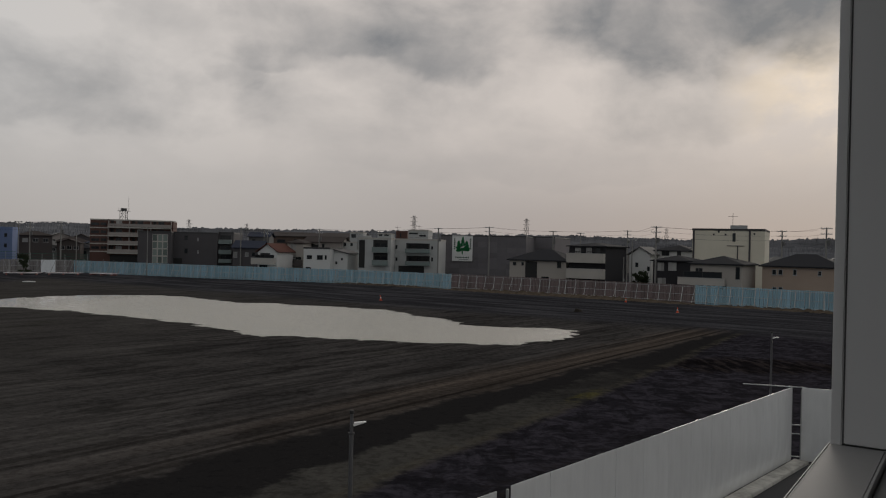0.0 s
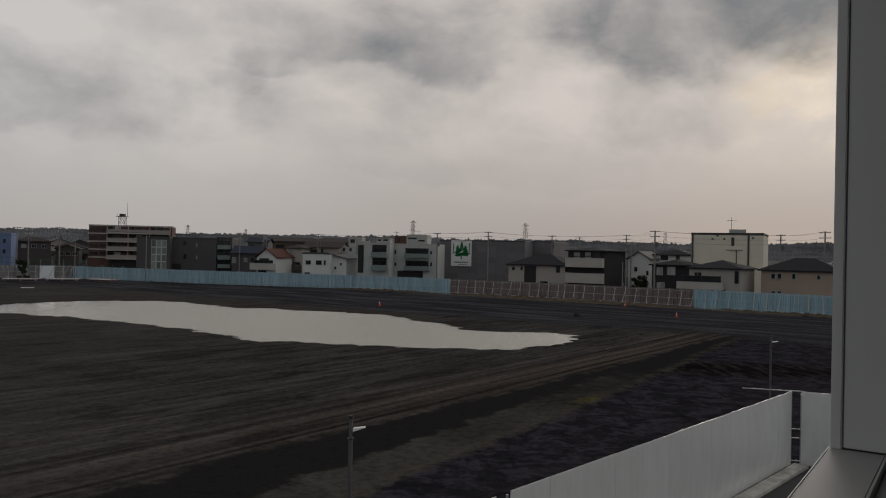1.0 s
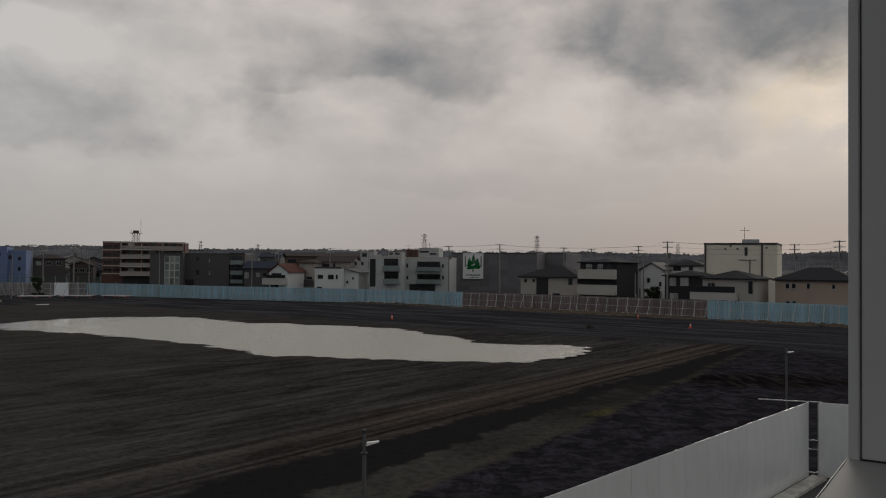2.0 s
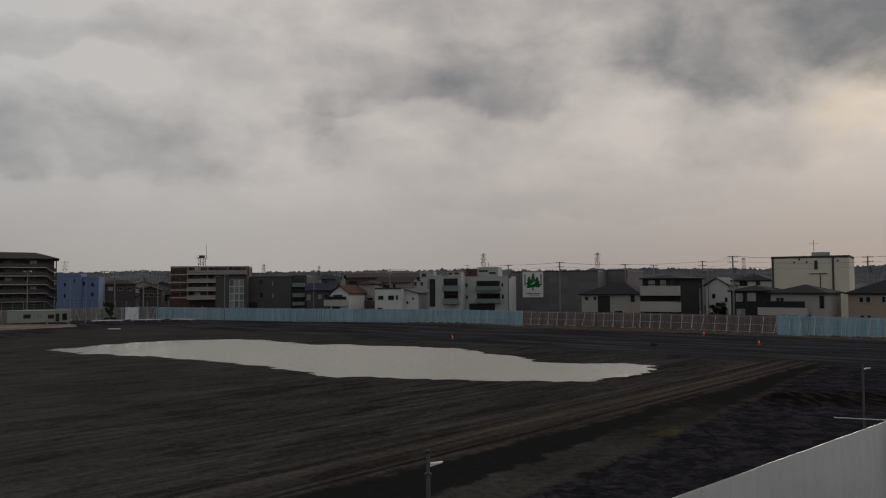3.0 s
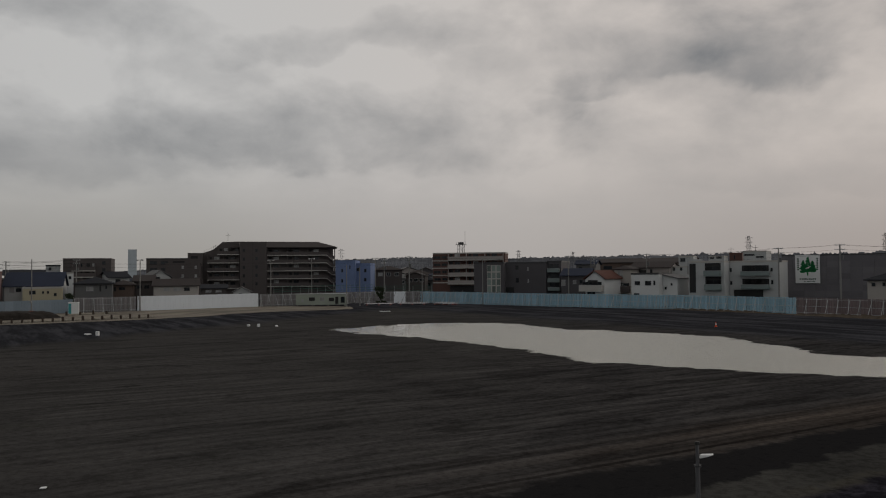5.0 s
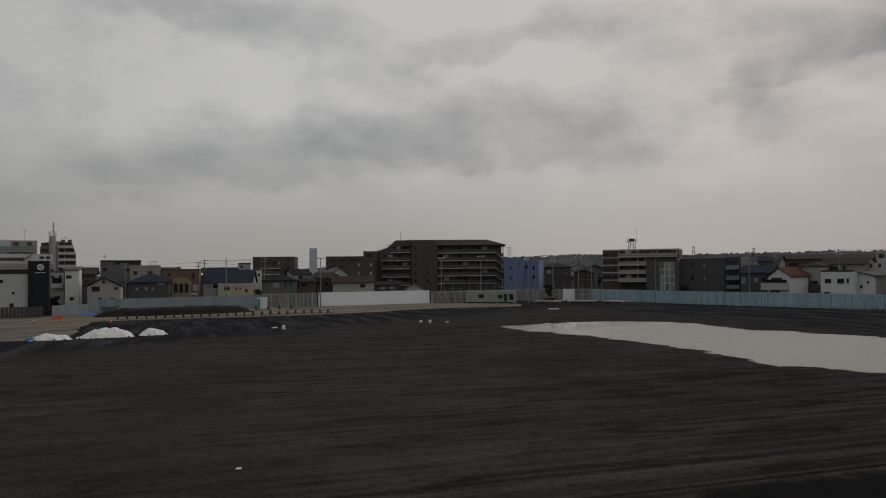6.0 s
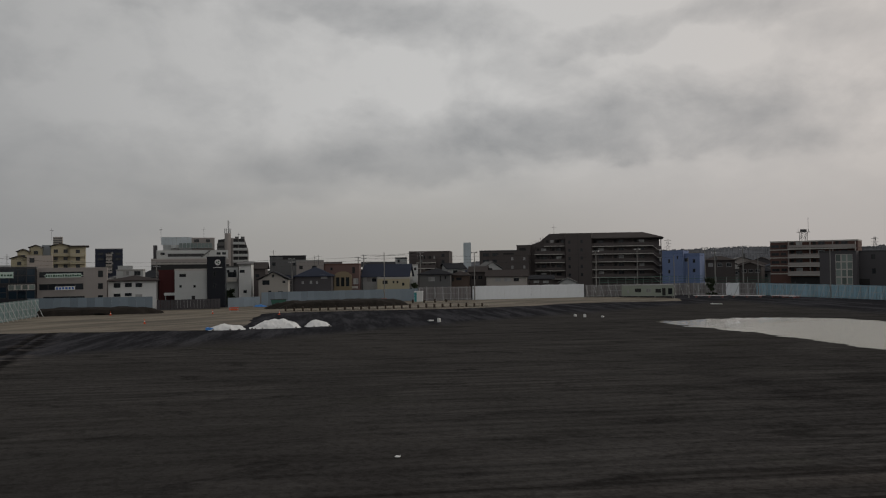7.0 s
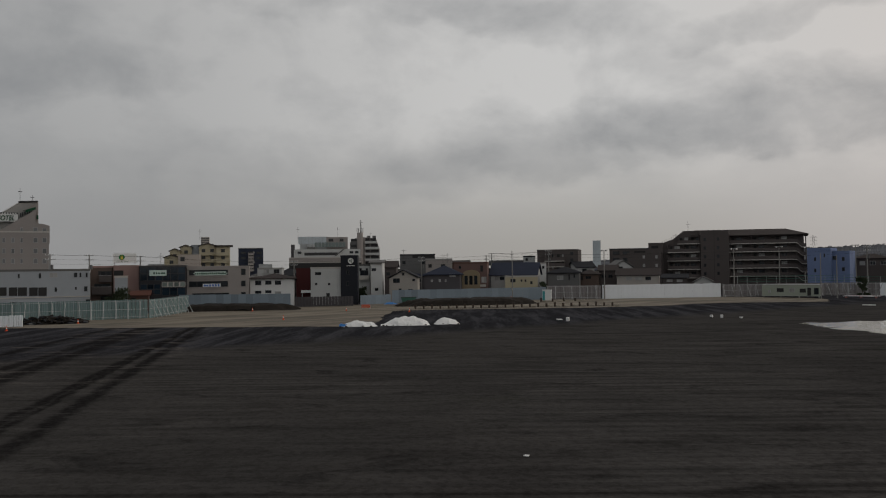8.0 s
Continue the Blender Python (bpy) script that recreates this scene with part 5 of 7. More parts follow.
def stepped_tower():
    """A stepped apartment tower: a body that narrows upwards, deep balconies, and a round lift shaft with aerials."""
    b = thing("apartment_tower", pose(-317.4, 174.1, 0, 0, 0, 60.8), "grey stepped apartment tower with balconies and a lift shaft", "apartment tower", "town behind the site")
    bm = bmesh.new()
    prism(bm, [(-0.7, 0), (6.85, 0), (6.85, 16.5), (5.2, 21.6), (-0.7, 22.2)], 1.4, 14)
    part("wall", bm, MIDGREY, b)
    bm = bmesh.new()
    prism(bm, [(-6.6, 0), (-3.2, 0), (-3.2, 21.7), (-5.4, 21.5), (-6.6, 19.6)], 1.0, 11)
    part("stepped_wing", bm, GREY, b)
    bm = bmesh.new()
    tube(bm, (-2.0, 0.6, 0), (-2.0, 0.6, 24.2), 1.35, 1.35, 14)
    part("lift_shaft", bm, MIDGREY, b)
    for k in range(6):
        a = k * math.pi / 3
        part("aerial_panel", boxes((-2.15 + 1.3 * math.cos(a), -1.85 + 1.3 * math.cos(a), 0.5 + 1.3 * math.sin(a), 0.7 + 1.3 * math.sin(a), 24.2, 26.3)), FRAME, b)
    part("mast", tube_bm((-1.8, 0.6, 24.2), (-1.8, 0.6, 29.9), 0.16), GREY, b)
    for i in range(6):
        z = 6.2 + 2.65 * i
        r = 6.8 if z < 15.5 else 6.8 - (z - 15.5) * 0.33
        deck = part("balcony", boxes((0.2, r, 0.0, 1.398, z - 0.2, z), (0.2, r, 0.0, 0.15, z, z + 0.9)), OFFWHITE, b)
        # dark panels on the walls here paint the shade of the balconies
        part("recess", boxes((0.4, r - 0.4, 1.3, 1.397, z + 0.95, z + 2.3)), FRAMEDARK, deck)
        part("divider", boxes((2.4, 2.65, 0.16, 1.29, z, z + 2.4)), MIDGREY, deck)
        part("wing_recess", boxes((-6.2, -3.6, 0.9, 0.998, z + 0.9, z + 2.0)), FRAMEDARK, deck)
    for x in (1.0, 3.6):
        part("roof_hut", boxes((x, x + 1.6, 4, 7, 21.7, 22.9)), GREY, b)


stepped_tower()
building("department_store", "brown brick podium of the white building", "department store", (-303.2, 131.2, 64.1), 29.44, 20, 12.4, MIDGREY, ("flat", 12.8, SLAB),
         [(0.0, 29.4, 8.0, 10.4, "d"), (0.0, 29.4, 10.6, 10.9, "h")], group="town behind the site")
building("annex", "plain pale annex in front of the flats", "annex", (-164.4, 34.5, 77.7), 2.37, 4, 6.88, LILAC, ("flat", 7.23, SLAB))
building("shed", "small brown shed with a red tiled roof", "shed", (-167.9, 37.8, 73.7), 3.85, 6, 3.13, RUST, ("gable_x", 3.96, ROOFRED),
         [(0.61, 1.46, 2.11, 2.79, "d")])
building("house", "small white house with a grey pitched roof", "house", (-137.0, 174.7, 37.5), 4.63, 6, 3.19, OFFWHITE, ("gable_y", 4.58, ROOFGREY),
         [(1.52, 2.44, 2.09, 3.02, "k")])
building("house", "low dark house beside the apartment block", "house", (-149.8, 177.2, 39.4), 6.70, 8, 4.18, UMBER, ("gable_x", 5.25, ROOFTILE),
         [(1.10, 2.69, 3.21, 3.86, "c"), (3.81, 5.40, 3.18, 3.83, "c")])


# ---- the building that the camera looks out of ----
# local x runs along the facade, local y points outwards
RIM = mat("pale_anodised_rim", (0.36, 0.36, 0.36), 0.5, 0.05, 2, bump=0.02)
JOINT = mat("grey_joint_seal", (0.16, 0.16, 0.16), 0.7, 0.1)


def viewing_building():
    m = pose(0, 0, 0, 0, 0, 56)
    out, inn, sill, head, jamb = 0.308, 0.10, 7.70, 9.4, 2.35

    def wall(name, label, *sizes):
        solid(name, boxes(*sizes), ALUMINIUM, label, "wall", kind="structure", m=m)

    wall("wall_front", "grey aluminium clad outer wall below the window", (-9, 9, inn, out, 0, sill - 0.03))
    wall("wall_head", "grey aluminium clad wall above the window", (-9, 9, inn, out, head, 12.0))
    wall("wall_left", "grey aluminium clad wall beside the window", (-9, -2.2, inn, out, sill - 0.03, head))
    solid("floor", boxes((-9, 9, -6, inn, 6.5, 6.7)), LINO, "grey sheet floor of the upper room", "floor", kind="structure", m=m)
    solid("ceiling", boxes((-9, 9, -6, inn, 9.6, 9.8)), PLASTER, "white plaster ceiling of the upper room", "ceiling", kind="structure", m=m)
    solid("wall_back", boxes((-9, 9, -6.2, -6, 0, 12)), PLASTER, "plain white rear wall of the room", "wall", kind="structure", m=m)
    for x in (-9.2, 9.0):
        solid("wall_side", boxes((x, x + 0.2, -6.2, out, 0, 12)), PLASTER, "plain white side wall of the room", "wall", kind="structure", m=m)
    solid("roof_slab", boxes((-9, 9, -6, inn, 11.8, 12.0)), CONCRETE, "flat concrete roof of the building", "roof", kind="structure", m=m)
    # the window post: a narrow outer trim, a dark gasket, then the broad inner face
    post = thing("window_post", m, "grey powder-coated aluminium window post at the opening", "window post")
    bm = boxes((jamb, jamb + 0.5, -0.6, 0.2868, sill, head))
    bmesh.ops.bevel(bm, geom=bm.edges[:], offset=0.004, segments=2, affect="EDGES")
    part("inner_face", bm, ALUMINIUM, post)
    bm = boxes((jamb - 0.004, jamb + 0.5, 0.2906, 0.3185, sill - 0.05, head))
    bmesh.ops.bevel(bm, geom=bm.edges[:], offset=0.003, segments=2, affect="EDGES")
    part("outer_trim", bm, ALUMINIUM, post)
    part("gasket", boxes((jamb + 0.004, jamb + 0.4, 0.2868, 0.2906, sill, head)), JOINT, post)
    part("foot_gasket", boxes((jamb - 0.006, jamb - 0.0005, 0.0, 0.29, sill, sill + 0.004)), SEAMSHADE, post)
    wall("wall_right", "grey aluminium clad wall beyond the window post", (jamb + 0.5, 9, inn, out, sill - 0.03, head))
    ledge = thing("window_1", m, "grey aluminium outer window sill with raised rims", "window sill", kind="structure")
    part("sill_plate", boxes((-2.2, jamb, 0.19, 0.316, sill - 0.028, sill)), SILLMETAL, ledge)
    bm = boxes((-2.2, jamb - 0.002, 0.316, 0.323, sill - 0.06, sill + 0.003))
    bmesh.ops.bevel(bm, geom=bm.edges[:], offset=0.003, segments=2, affect="EDGES")
    part("outer_rim", bm, RIM, ledge, "rounded pale outer rim")
    part("inner_track", boxes((-2.2, jamb - 0.008, 0.178, 0.184, sill - 0.02, sill + 0.01)), FRAME, ledge)
    part("inner_sill", boxes((-2.2, jamb - 0.008, 0.02, 0.176, sill - 0.05, sill - 0.012)), SILLMETAL, ledge)


viewing_building()


# ---- hoardings ----
def panel_mesh(width, height, ribs, depth, material):
    """A pressed steel sheet: shallow vertical ribs with folded edges."""
    bm = bmesh.new()
    xs, step = [], width / ribs
    for i in range(ribs):
        xs += [(i * step, 0), (i * step + 0.35 * step, 0), (i * step + 0.45 * step, -depth), (i * step + 0.9 * step, -depth)]
    xs.append((width, 0))
    lo = [[bm.verts.new((x, y + t, 0)) for x, y in xs] for t in (0, 0.02)]
    hi = [[bm.verts.new((x, y + t, height)) for x, y in xs] for t in (0, 0.02)]
    for i in range(len(xs) - 1):
        bm.faces.new((lo[0][i], lo[0][i + 1], hi[0][i + 1], hi[0][i]))
        bm.faces.new((lo[1][i + 1], lo[1][i], hi[1][i], hi[1][i + 1]))
        bm.faces.new((hi[0][i], hi[0][i + 1], hi[1][i + 1], hi[1][i]))
    for i in (0, -1):
        bm.faces.new((lo[0][i], hi[0][i], hi[1][i], lo[1][i]))
    return finish("panel", bm, material)


MESHES = {}


def shared(key, make):
    if key not in MESHES:
        MESHES[key] = make()
    return MESHES[key]


def piece(name, mesh, parent, m):
    ob = new(name, mesh)
    ob.parent = parent
    ob.matrix_basis = m
    return ob


def hoarding(label, a, b, height, material, pitch=0.66, braces=True, every=3, ribs=2):
    """A run of steel sheets on pipes from a to b, raked props on the near side (local -y)."""
    a, b = Vector(a), Vector(b)
    run = b - a
    f = thing("hoarding", pose(a.x, a.y, 0, 0, 0, math.degrees(math.atan2(run.y, run.x))), label, "hoarding", "hoardings round the site")
    n = max(1, round(run.length / pitch))
    w = run.length / n
    sheet_mesh = shared(("panel", material.name, round(height, 2), ribs), lambda: panel_mesh(1.0, height, ribs, 0.085 if ribs > 1 else 0.012, material))
    prop = shared(("brace", round(height, 2)), lambda: tube_mesh((0, -1.5, 0.0), (0, -0.17, height * 0.9), 0.048, PIPE))
    post = shared(("post", round(height, 2)), lambda: tube_mesh((0, -0.19, 0), (0, -0.19, height + 0.05), 0.034, PIPE))
    for i in range(n):
        r = random.Random(i * 7 + round(a.x))
        piece("panel", sheet_mesh, f, Matrix.Translation((i * w, r.uniform(-0.012, 0.012), r.uniform(-0.03, 0.03))) @ Matrix.Diagonal((w * (0.93 if ribs > 1 else 0.992), 1, 1, 1)))
        if braces and i % every == 0:
            piece("post", post, f, Matrix.Translation((i * w, 0, 0)))
            piece("brace", prop, f, pose(i * w + 0.1, 0, 0, 0, 0, r.uniform(-8, 14)))
    if braces:
        for z in (0.35, height * 0.5, height - 0.25):
            part("rail", tube_bm((0, -0.125, z), (run.length, -0.125, z), 0.034, 6), PIPE, f)
    return f


def tube_mesh(a, b, r, material=None, sides=6):
    return finish("bar", tube_bm(a, b, r, sides), material or STEEL)


def chain(label, points, height, material, **more):
    for p, q in zip(points, points[1:]):
        hoarding(label, p, q, height, material, **more)


GATE, TURN = ((-159.3, 70.0), (-153.8, 81.3)), ((-155.8, 84.1), (-157.0, 92.6))
chain("pale blue steel sheet hoarding with raked pipe props", [(-92, 198), (-50, 180), (-22.6, 172.4), (1.8, 158.6)], 3.0, SHEETBLUE)
chain("mauve brown steel sheet hoarding with raked pipe props", [(1.9, 158.4), (22.6, 144.6), (41.2, 129.6)], 3.0, SHEETBROWN)
chain("pale blue steel sheet hoarding with raked pipe props", [(41.3, 129.4), (50, 121.6), (76, 100)], 3.05, SHEETBLUE)
chain("weathered grey steel sheet hoarding", [(-121.5, 165.5), (-105, 192), (-92.2, 198)], 3.1, SHEETGREY)
chain("pale flat sheet panels among the weathered hoarding", [(-98.1, 193.8), (-95.3, 195.2)], 3.05, SHEETWHITE, braces=False, ribs=1, pitch=0.9)
chain("plain white flat sheet hoarding", [(-136.4, 139.5), (-121.8, 165.2)], 3.35, SHEETWHITE, braces=False, ribs=1, pitch=1.2)
chain("weathered grey steel sheet hoarding", [(-145, 129.5), (-136.6, 139.3)], 3.3, SHEETGREY)
chain("grey blue steel sheet hoarding behind the earth bank", [(-157, 93), (-151, 110), (-145.1, 129.3)], 3.0, SHEETSLATE, braces=False, pitch=1.5, ribs=1)
chain("grey blue steel sheet hoarding turning towards the shop", [TURN[0], TURN[1]], 2.1, SHEETSLATE, braces=False, pitch=1.5, ribs=1)
chain("dark sheeted gate beside the shop", [GATE[0], GATE[1]], 2.1, DARKGREY, braces=False)
chain("grey blue steel sheet hoarding behind the earth bank", [(-163, 46.5), (-150, 65)], 3.2, SHEETSLATE, braces=False, pitch=1.5, ribs=1)
chain("grey green steel sheet hoarding with pale raked props", [(-142.2, 35.4), (-158.5, 47)], 3.2, SHEETGREEN)
chain("grey green steel sheet hoarding with pale raked props", [(-153, -6), (-144.5, 24.5), (-142.2, 35.2)], 3.25, SHEETGREEN)


def near_hoarding(a, b, label):
    """Tall flat white sheets with folded edges, seen from above."""
    a, b = Vector(a), Vector(b)
    run = b - a
    f = thing("hoarding", pose(a.x, a.y, 0, 0, 0, math.degrees(math.atan2(run.y, run.x))), label, "hoarding", "hoardings round the site")
    n = max(1, round(run.length / 1.5))
    w = run.length / n

    def make():
        bm = boxes((0.003, 0.997, 0, 0.014, 0.1, 3.0))
        bmesh.ops.bevel(bm, geom=bm.edges[:], offset=0.003, segments=1, affect="EDGES")
        return finish("panel", bm, NEARWHITE)

    mesh = shared("near_panel", make)
    for i in range(n):
        r = random.Random(i)
        piece("panel", mesh, f, Matrix.Translation((i * w, r.uniform(-0.003, 0.003), r.uniform(-0.004, 0.004))) @ Matrix.Diagonal((w, 1, 1, 1)))
    for z in (0.4, 1.5, 2.6):
        part("rail", tube_bm((0, 0.045, z), (run.length, 0.045, z), 0.03), STEEL, f)
    for i in range(n + 1):
        part("post", tube_bm((i * w, 0.1, 0), (i * w, 0.1, 2.9), 0.035), STEEL, f)
    return f


near_hoarding((1.62, 17.45), (13.95, 31.4), "tall flat white steel hoarding beside the building")
near_hoarding((-6.6, 8.0), (1.28, 17.05), "tall flat white steel hoarding nearer the building")
near_hoarding((14.32, 31.35), (23, 27.5), "flat white steel hoarding returning at the corner")
gap = thing("pipe_rail", pose(13.95, 31.4, 0), "bare scaffold pipes across the hoarding gap", "pipe rail")
for z, x0 in ((0.25, -0.1), (1.15, -0.1), (1.5, -0.1), (3.0, -1.75)):
    part("pipe", tube_bm((x0, 0.55 if x0 < -1 else 0.1, z), (0.5, -0.05, z), 0.024), STEEL, gap)
part("upright", tube_bm((0.05, 0.12, 0), (0.05, 0.12, 3.0), 0.024), STEEL, gap)
kerb = boxes((0, 21, -0.62, -0.06, 0, 0.14))
bmesh.ops.bevel(kerb, geom=kerb.edges[:], offset=0.02, segments=2, affect="EDGES")
solid("kerb", kerb, mat("pale_worn_concrete", (0.40, 0.39, 0.36), 0.9, 0.9, 1.5, blotch=1.3), "pale worn concrete strip under the white hoarding", "kerb", kind="structure", m=pose(0.2, 15.85, 0, 0, 0, 48.53))
ASPHALT = mat("asphalt", (0.045, 0.045, 0.047), 0.9, 0.3, 6)
solid("pavement", boxes((-14, 30, -16, -0.63, 0.002, 0.03)), ASPHALT, "dark asphalt yard beside the building", "pavement", kind="structure", m=pose(0.2, 15.85, 0, 0, 0, 48.53))


# ---- lamps, poles and wires ----
LAMPGREY = mat("dark_grey_lamp_paint", (0.10, 0.10, 0.105), 0.5, 0.15)


def path_lamp(x, y, h, turn, label):
    """A tapered steel post with a flat wedge-shaped lantern near its top."""
    l = thing("street_lamp", pose(x, y, 0, 0, 0, turn), label, "street lamp", "path lamps")
    bm = bmesh.new()
    tube(bm, (0, 0, 0), (0, 0, h - 0.55), 0.06, 0.053, 12)
    tube(bm, (0, 0, h - 0.55), (0, 0, h), 0.042, 0.042, 12)
    part("post", bm, LAMPGREY, l)
    bm = bmesh.new()
    tube(bm, (0, 0, h - 0.57), (0, 0, h - 0.53), 0.085, 0.085, 12)
    part("collar", bm, DARKSTEEL, l)
    bm = bmesh.new()
    tube(bm, (0, 0, h - 0.05), (0, 0, h + 0.03), 0.066, 0.055, 12)
    part("cap", bm, SEAMSHADE, l)
    bm = bmesh.new()
    prism(bm, [(0.04, h - 0.37), (0.36, h - 0.27), (0.37, h - 0.25), (0.06, h - 0.28)], -0.08, 0.08)
    bmesh.ops.bevel(bm, geom=bm.edges[:], offset=0.012, segments=2, affect="EDGES")
    part("lantern", bm, CONEWHITE, l, "white wedge-shaped lantern")
    bm = bmesh.new()
    tube(bm, (0, 0, 0), (0, 0, 0.06), 0.14, 0.12, 12)
    part("foot", bm, DARKSTEEL, l)


path_lamp(-2.19, 19.88, 4.05, 6, "slim grey lamp post with a white wedge lantern")
path_lamp(17.7, 42.45, 4.1, -22, "slim grey lamp post beyond the white hoarding")


def flood_pole(x, y, h, label, twin=True):
    l = thing("floodlight_pole", pose(x, y, 0), label, "floodlight pole", "floodlight poles")
    bm = bmesh.new()
    tube(bm, (0, 0, 0), (0, 0, h), 0.14, 0.09, 10)
    part("pole", bm, POLE, l)
    if twin:
        part("arm", tube_bm((-0.9, 0, h), (0.9, 0, h), 0.05), STEEL, l)
        for s in (-0.9, 0.6):
            part("floodlight", boxes((s, s + 0.35, -0.2, 0.15, h - 0.25, h + 0.08)), FRAME, l)
    part("box", boxes((-0.16, 0.16, -0.3, -0.13, 2.6, 3.1)), FRAME, l)


def utility_pole(x, y, h, turn, label, arms=2):
    p = thing("utility_pole", pose(x, y, 0, 0, 0, turn), label, "utility pole", "utility poles")
    bm = bmesh.new()
    tube(bm, (0, 0, 0), (0, 0, h), 0.19, 0.12, 10)
    part("pole", bm, POLE, p)
    for i in range(arms):
        z = h - 0.25 - 0.9 * i
        arm = part("crossarm", boxes((-0.9, 0.9, -0.06, 0.06, z, z + 0.12)), STEEL, p)
        for s in (-0.8, -0.3, 0.3, 0.8):
            bm = bmesh.new()
            tube(bm, (s, 0, z + 0.12), (s, 0, z + 0.32), 0.05, 0.035, 6)
            part("insulator", bm, CONEWHITE, arm)
    if h > 9 and arms > 1:
        bm = bmesh.new()
        tube(bm, (0.35, 0, h - 3.0), (0.35, 0, h - 2.1), 0.26, 0.26, 10)
        part("transformer", bm, GREY, p, "grey drum transformer")
    return Vector((x, y, h))


def wire(a, b, sag, drop=0.0, label="thin black overhead cable between poles"):
    a, b = Vector(a) - Vector((0, 0, drop)), Vector(b) - Vector((0, 0, drop))
    c = bpy.data.curves.new("power_cable", "CURVE")
    c.dimensions, c.bevel_depth, c.bevel_resolution = "3D", 0.014, 0
    s = c.splines.new("POLY")
    s.points.add(10)
    for i, p in enumerate(s.points):
        t = i / 10
        q = a.lerp(b, t)
        p.co = (q.x, q.y, q.z - sag * 4 * t * (1 - t), 1)
    c.materials.append(CABLE)
    tagged(new("power_cable", c), label, "cable", "overhead cables")


POLES = [
    utility_pole(-50.9, 199.6, 12.2, 14, "grey concrete utility pole carrying cables", 1),
    utility_pole(-47.8, 211.7, 12.2, 13, "grey concrete utility pole carrying cables", 2),
    utility_pole(-31.2, 199.6, 12.3, 9, "grey concrete utility pole carrying cables", 2),
    utility_pole(-1.1, 176.0, 12.6, 0, "grey concrete utility pole carrying cables", 2),
    utility_pole(10.0, 172.7, 13.0, -3, "grey concrete utility pole carrying cables", 2),
    utility_pole(25.5, 184.2, 12.7, -8, "grey concrete utility pole carrying cables", 2),
    utility_pole(32.4, 187.2, 12.5, -10, "grey concrete utility pole carrying cables", 1),
    utility_pole(43.4, 187.0, 13.3, -13, "grey concrete utility pole carrying cables", 2),
    utility_pole(38.6, 143.9, 13.0, -15, "grey concrete utility pole carrying cables", 2),
    utility_pole(65.2, 152.7, 13.0, -23, "grey concrete utility pole carrying cables", 2),
    utility_pole(63.5, 131.5, 13.0, -26, "grey concrete utility pole carrying cables", 2),
    utility_pole(-174.1, 31.7, 11.6, 80, "grey concrete utility pole among the houses", 2),
    utility_pole(-174.1, 41.7, 11.3, 77, "grey concrete utility pole among the houses", 2),
    utility_pole(-174.3, 24.5, 11.7, 82, "grey concrete utility pole among the houses", 2),
    utility_pole(-171.5, 131.4, 11.2, 53, "grey concrete utility pole among the houses", 2),
    utility_pole(-183.1, 80.4, 10.2, 66, "grey concrete utility pole among the houses", 2),
    utility_pole(-167.4, 150.3, 12.4, 48, "grey concrete utility pole among the houses", 2),
    utility_pole(-177.6, 138.1, 11.9, 52, "grey concrete utility pole among the houses", 2),
    utility_pole(-95.5, 198.2, 12.7, 26, "grey concrete utility pole among the houses", 2),
    utility_pole(-48.7, 219.7, 12.0, 13, "grey concrete utility pole among the houses", 2),
    utility_pole(-176.6, 113.7, 10.9, 57, "grey concrete utility pole among the houses", 2),
    utility_pole(-102.6, 196.9, 12.0, 28, "grey concrete utility pole among the houses", 2),
]
for i, j in ((0, 1), (1, 2), (2, 3), (3, 4), (4, 5), (5, 7), (7, 8), (8, 9), (9, 10), (13, 11), (11, 12), (12, 15), (15, 20), (20, 14), (14, 16), (17, 16), (17, 18), (19, 18), (0, 19)):
    for drop, side in ((0.1, 0.7), (0.1, -0.7), (1.0, 0.4), (1.9, 0.2)):
        wire(POLES[i] + Vector((side, 0, 0)), POLES[j] + Vector((side, 0, 0)), 0.012 * (POLES[i] - POLES[j]).length, drop)
flood_pole(-143.9, 117.8, 11.7, "slim grey pole standing along the site edge", False)
flood_pole(-135.9, 139.8, 11.7, "slim grey pole standing along the site edge", True)
flood_pole(-118.0, 165.2, 11.7, "slim grey pole standing along the site edge", True)
flood_pole(-115.6, 180.1, 12.2, "slim grey pole standing along the site edge", True)
flood_pole(-98.7, 169.4, 10.2, "slim grey pole standing along the site edge", False)
flood_pole(-101.0, 188.6, 12.2, "slim grey pole standing along the site edge", True)
flood_pole(-69.5, 186.5, 11.3, "slim grey pole standing along the site edge", False)
flood_pole(-97.8, 174.4, 9.8, "slim grey pole standing along the site edge", False)
flood_pole(-85.6, 185.2, 9.7, "slim grey pole standing along the site edge", False)
flood_pole(38.5, 161.5, 10.8, "slim grey pole standing along the site edge", True)
flood_pole(34.7, 152.1, 7.2, "slim grey pole standing along the site edge", False)



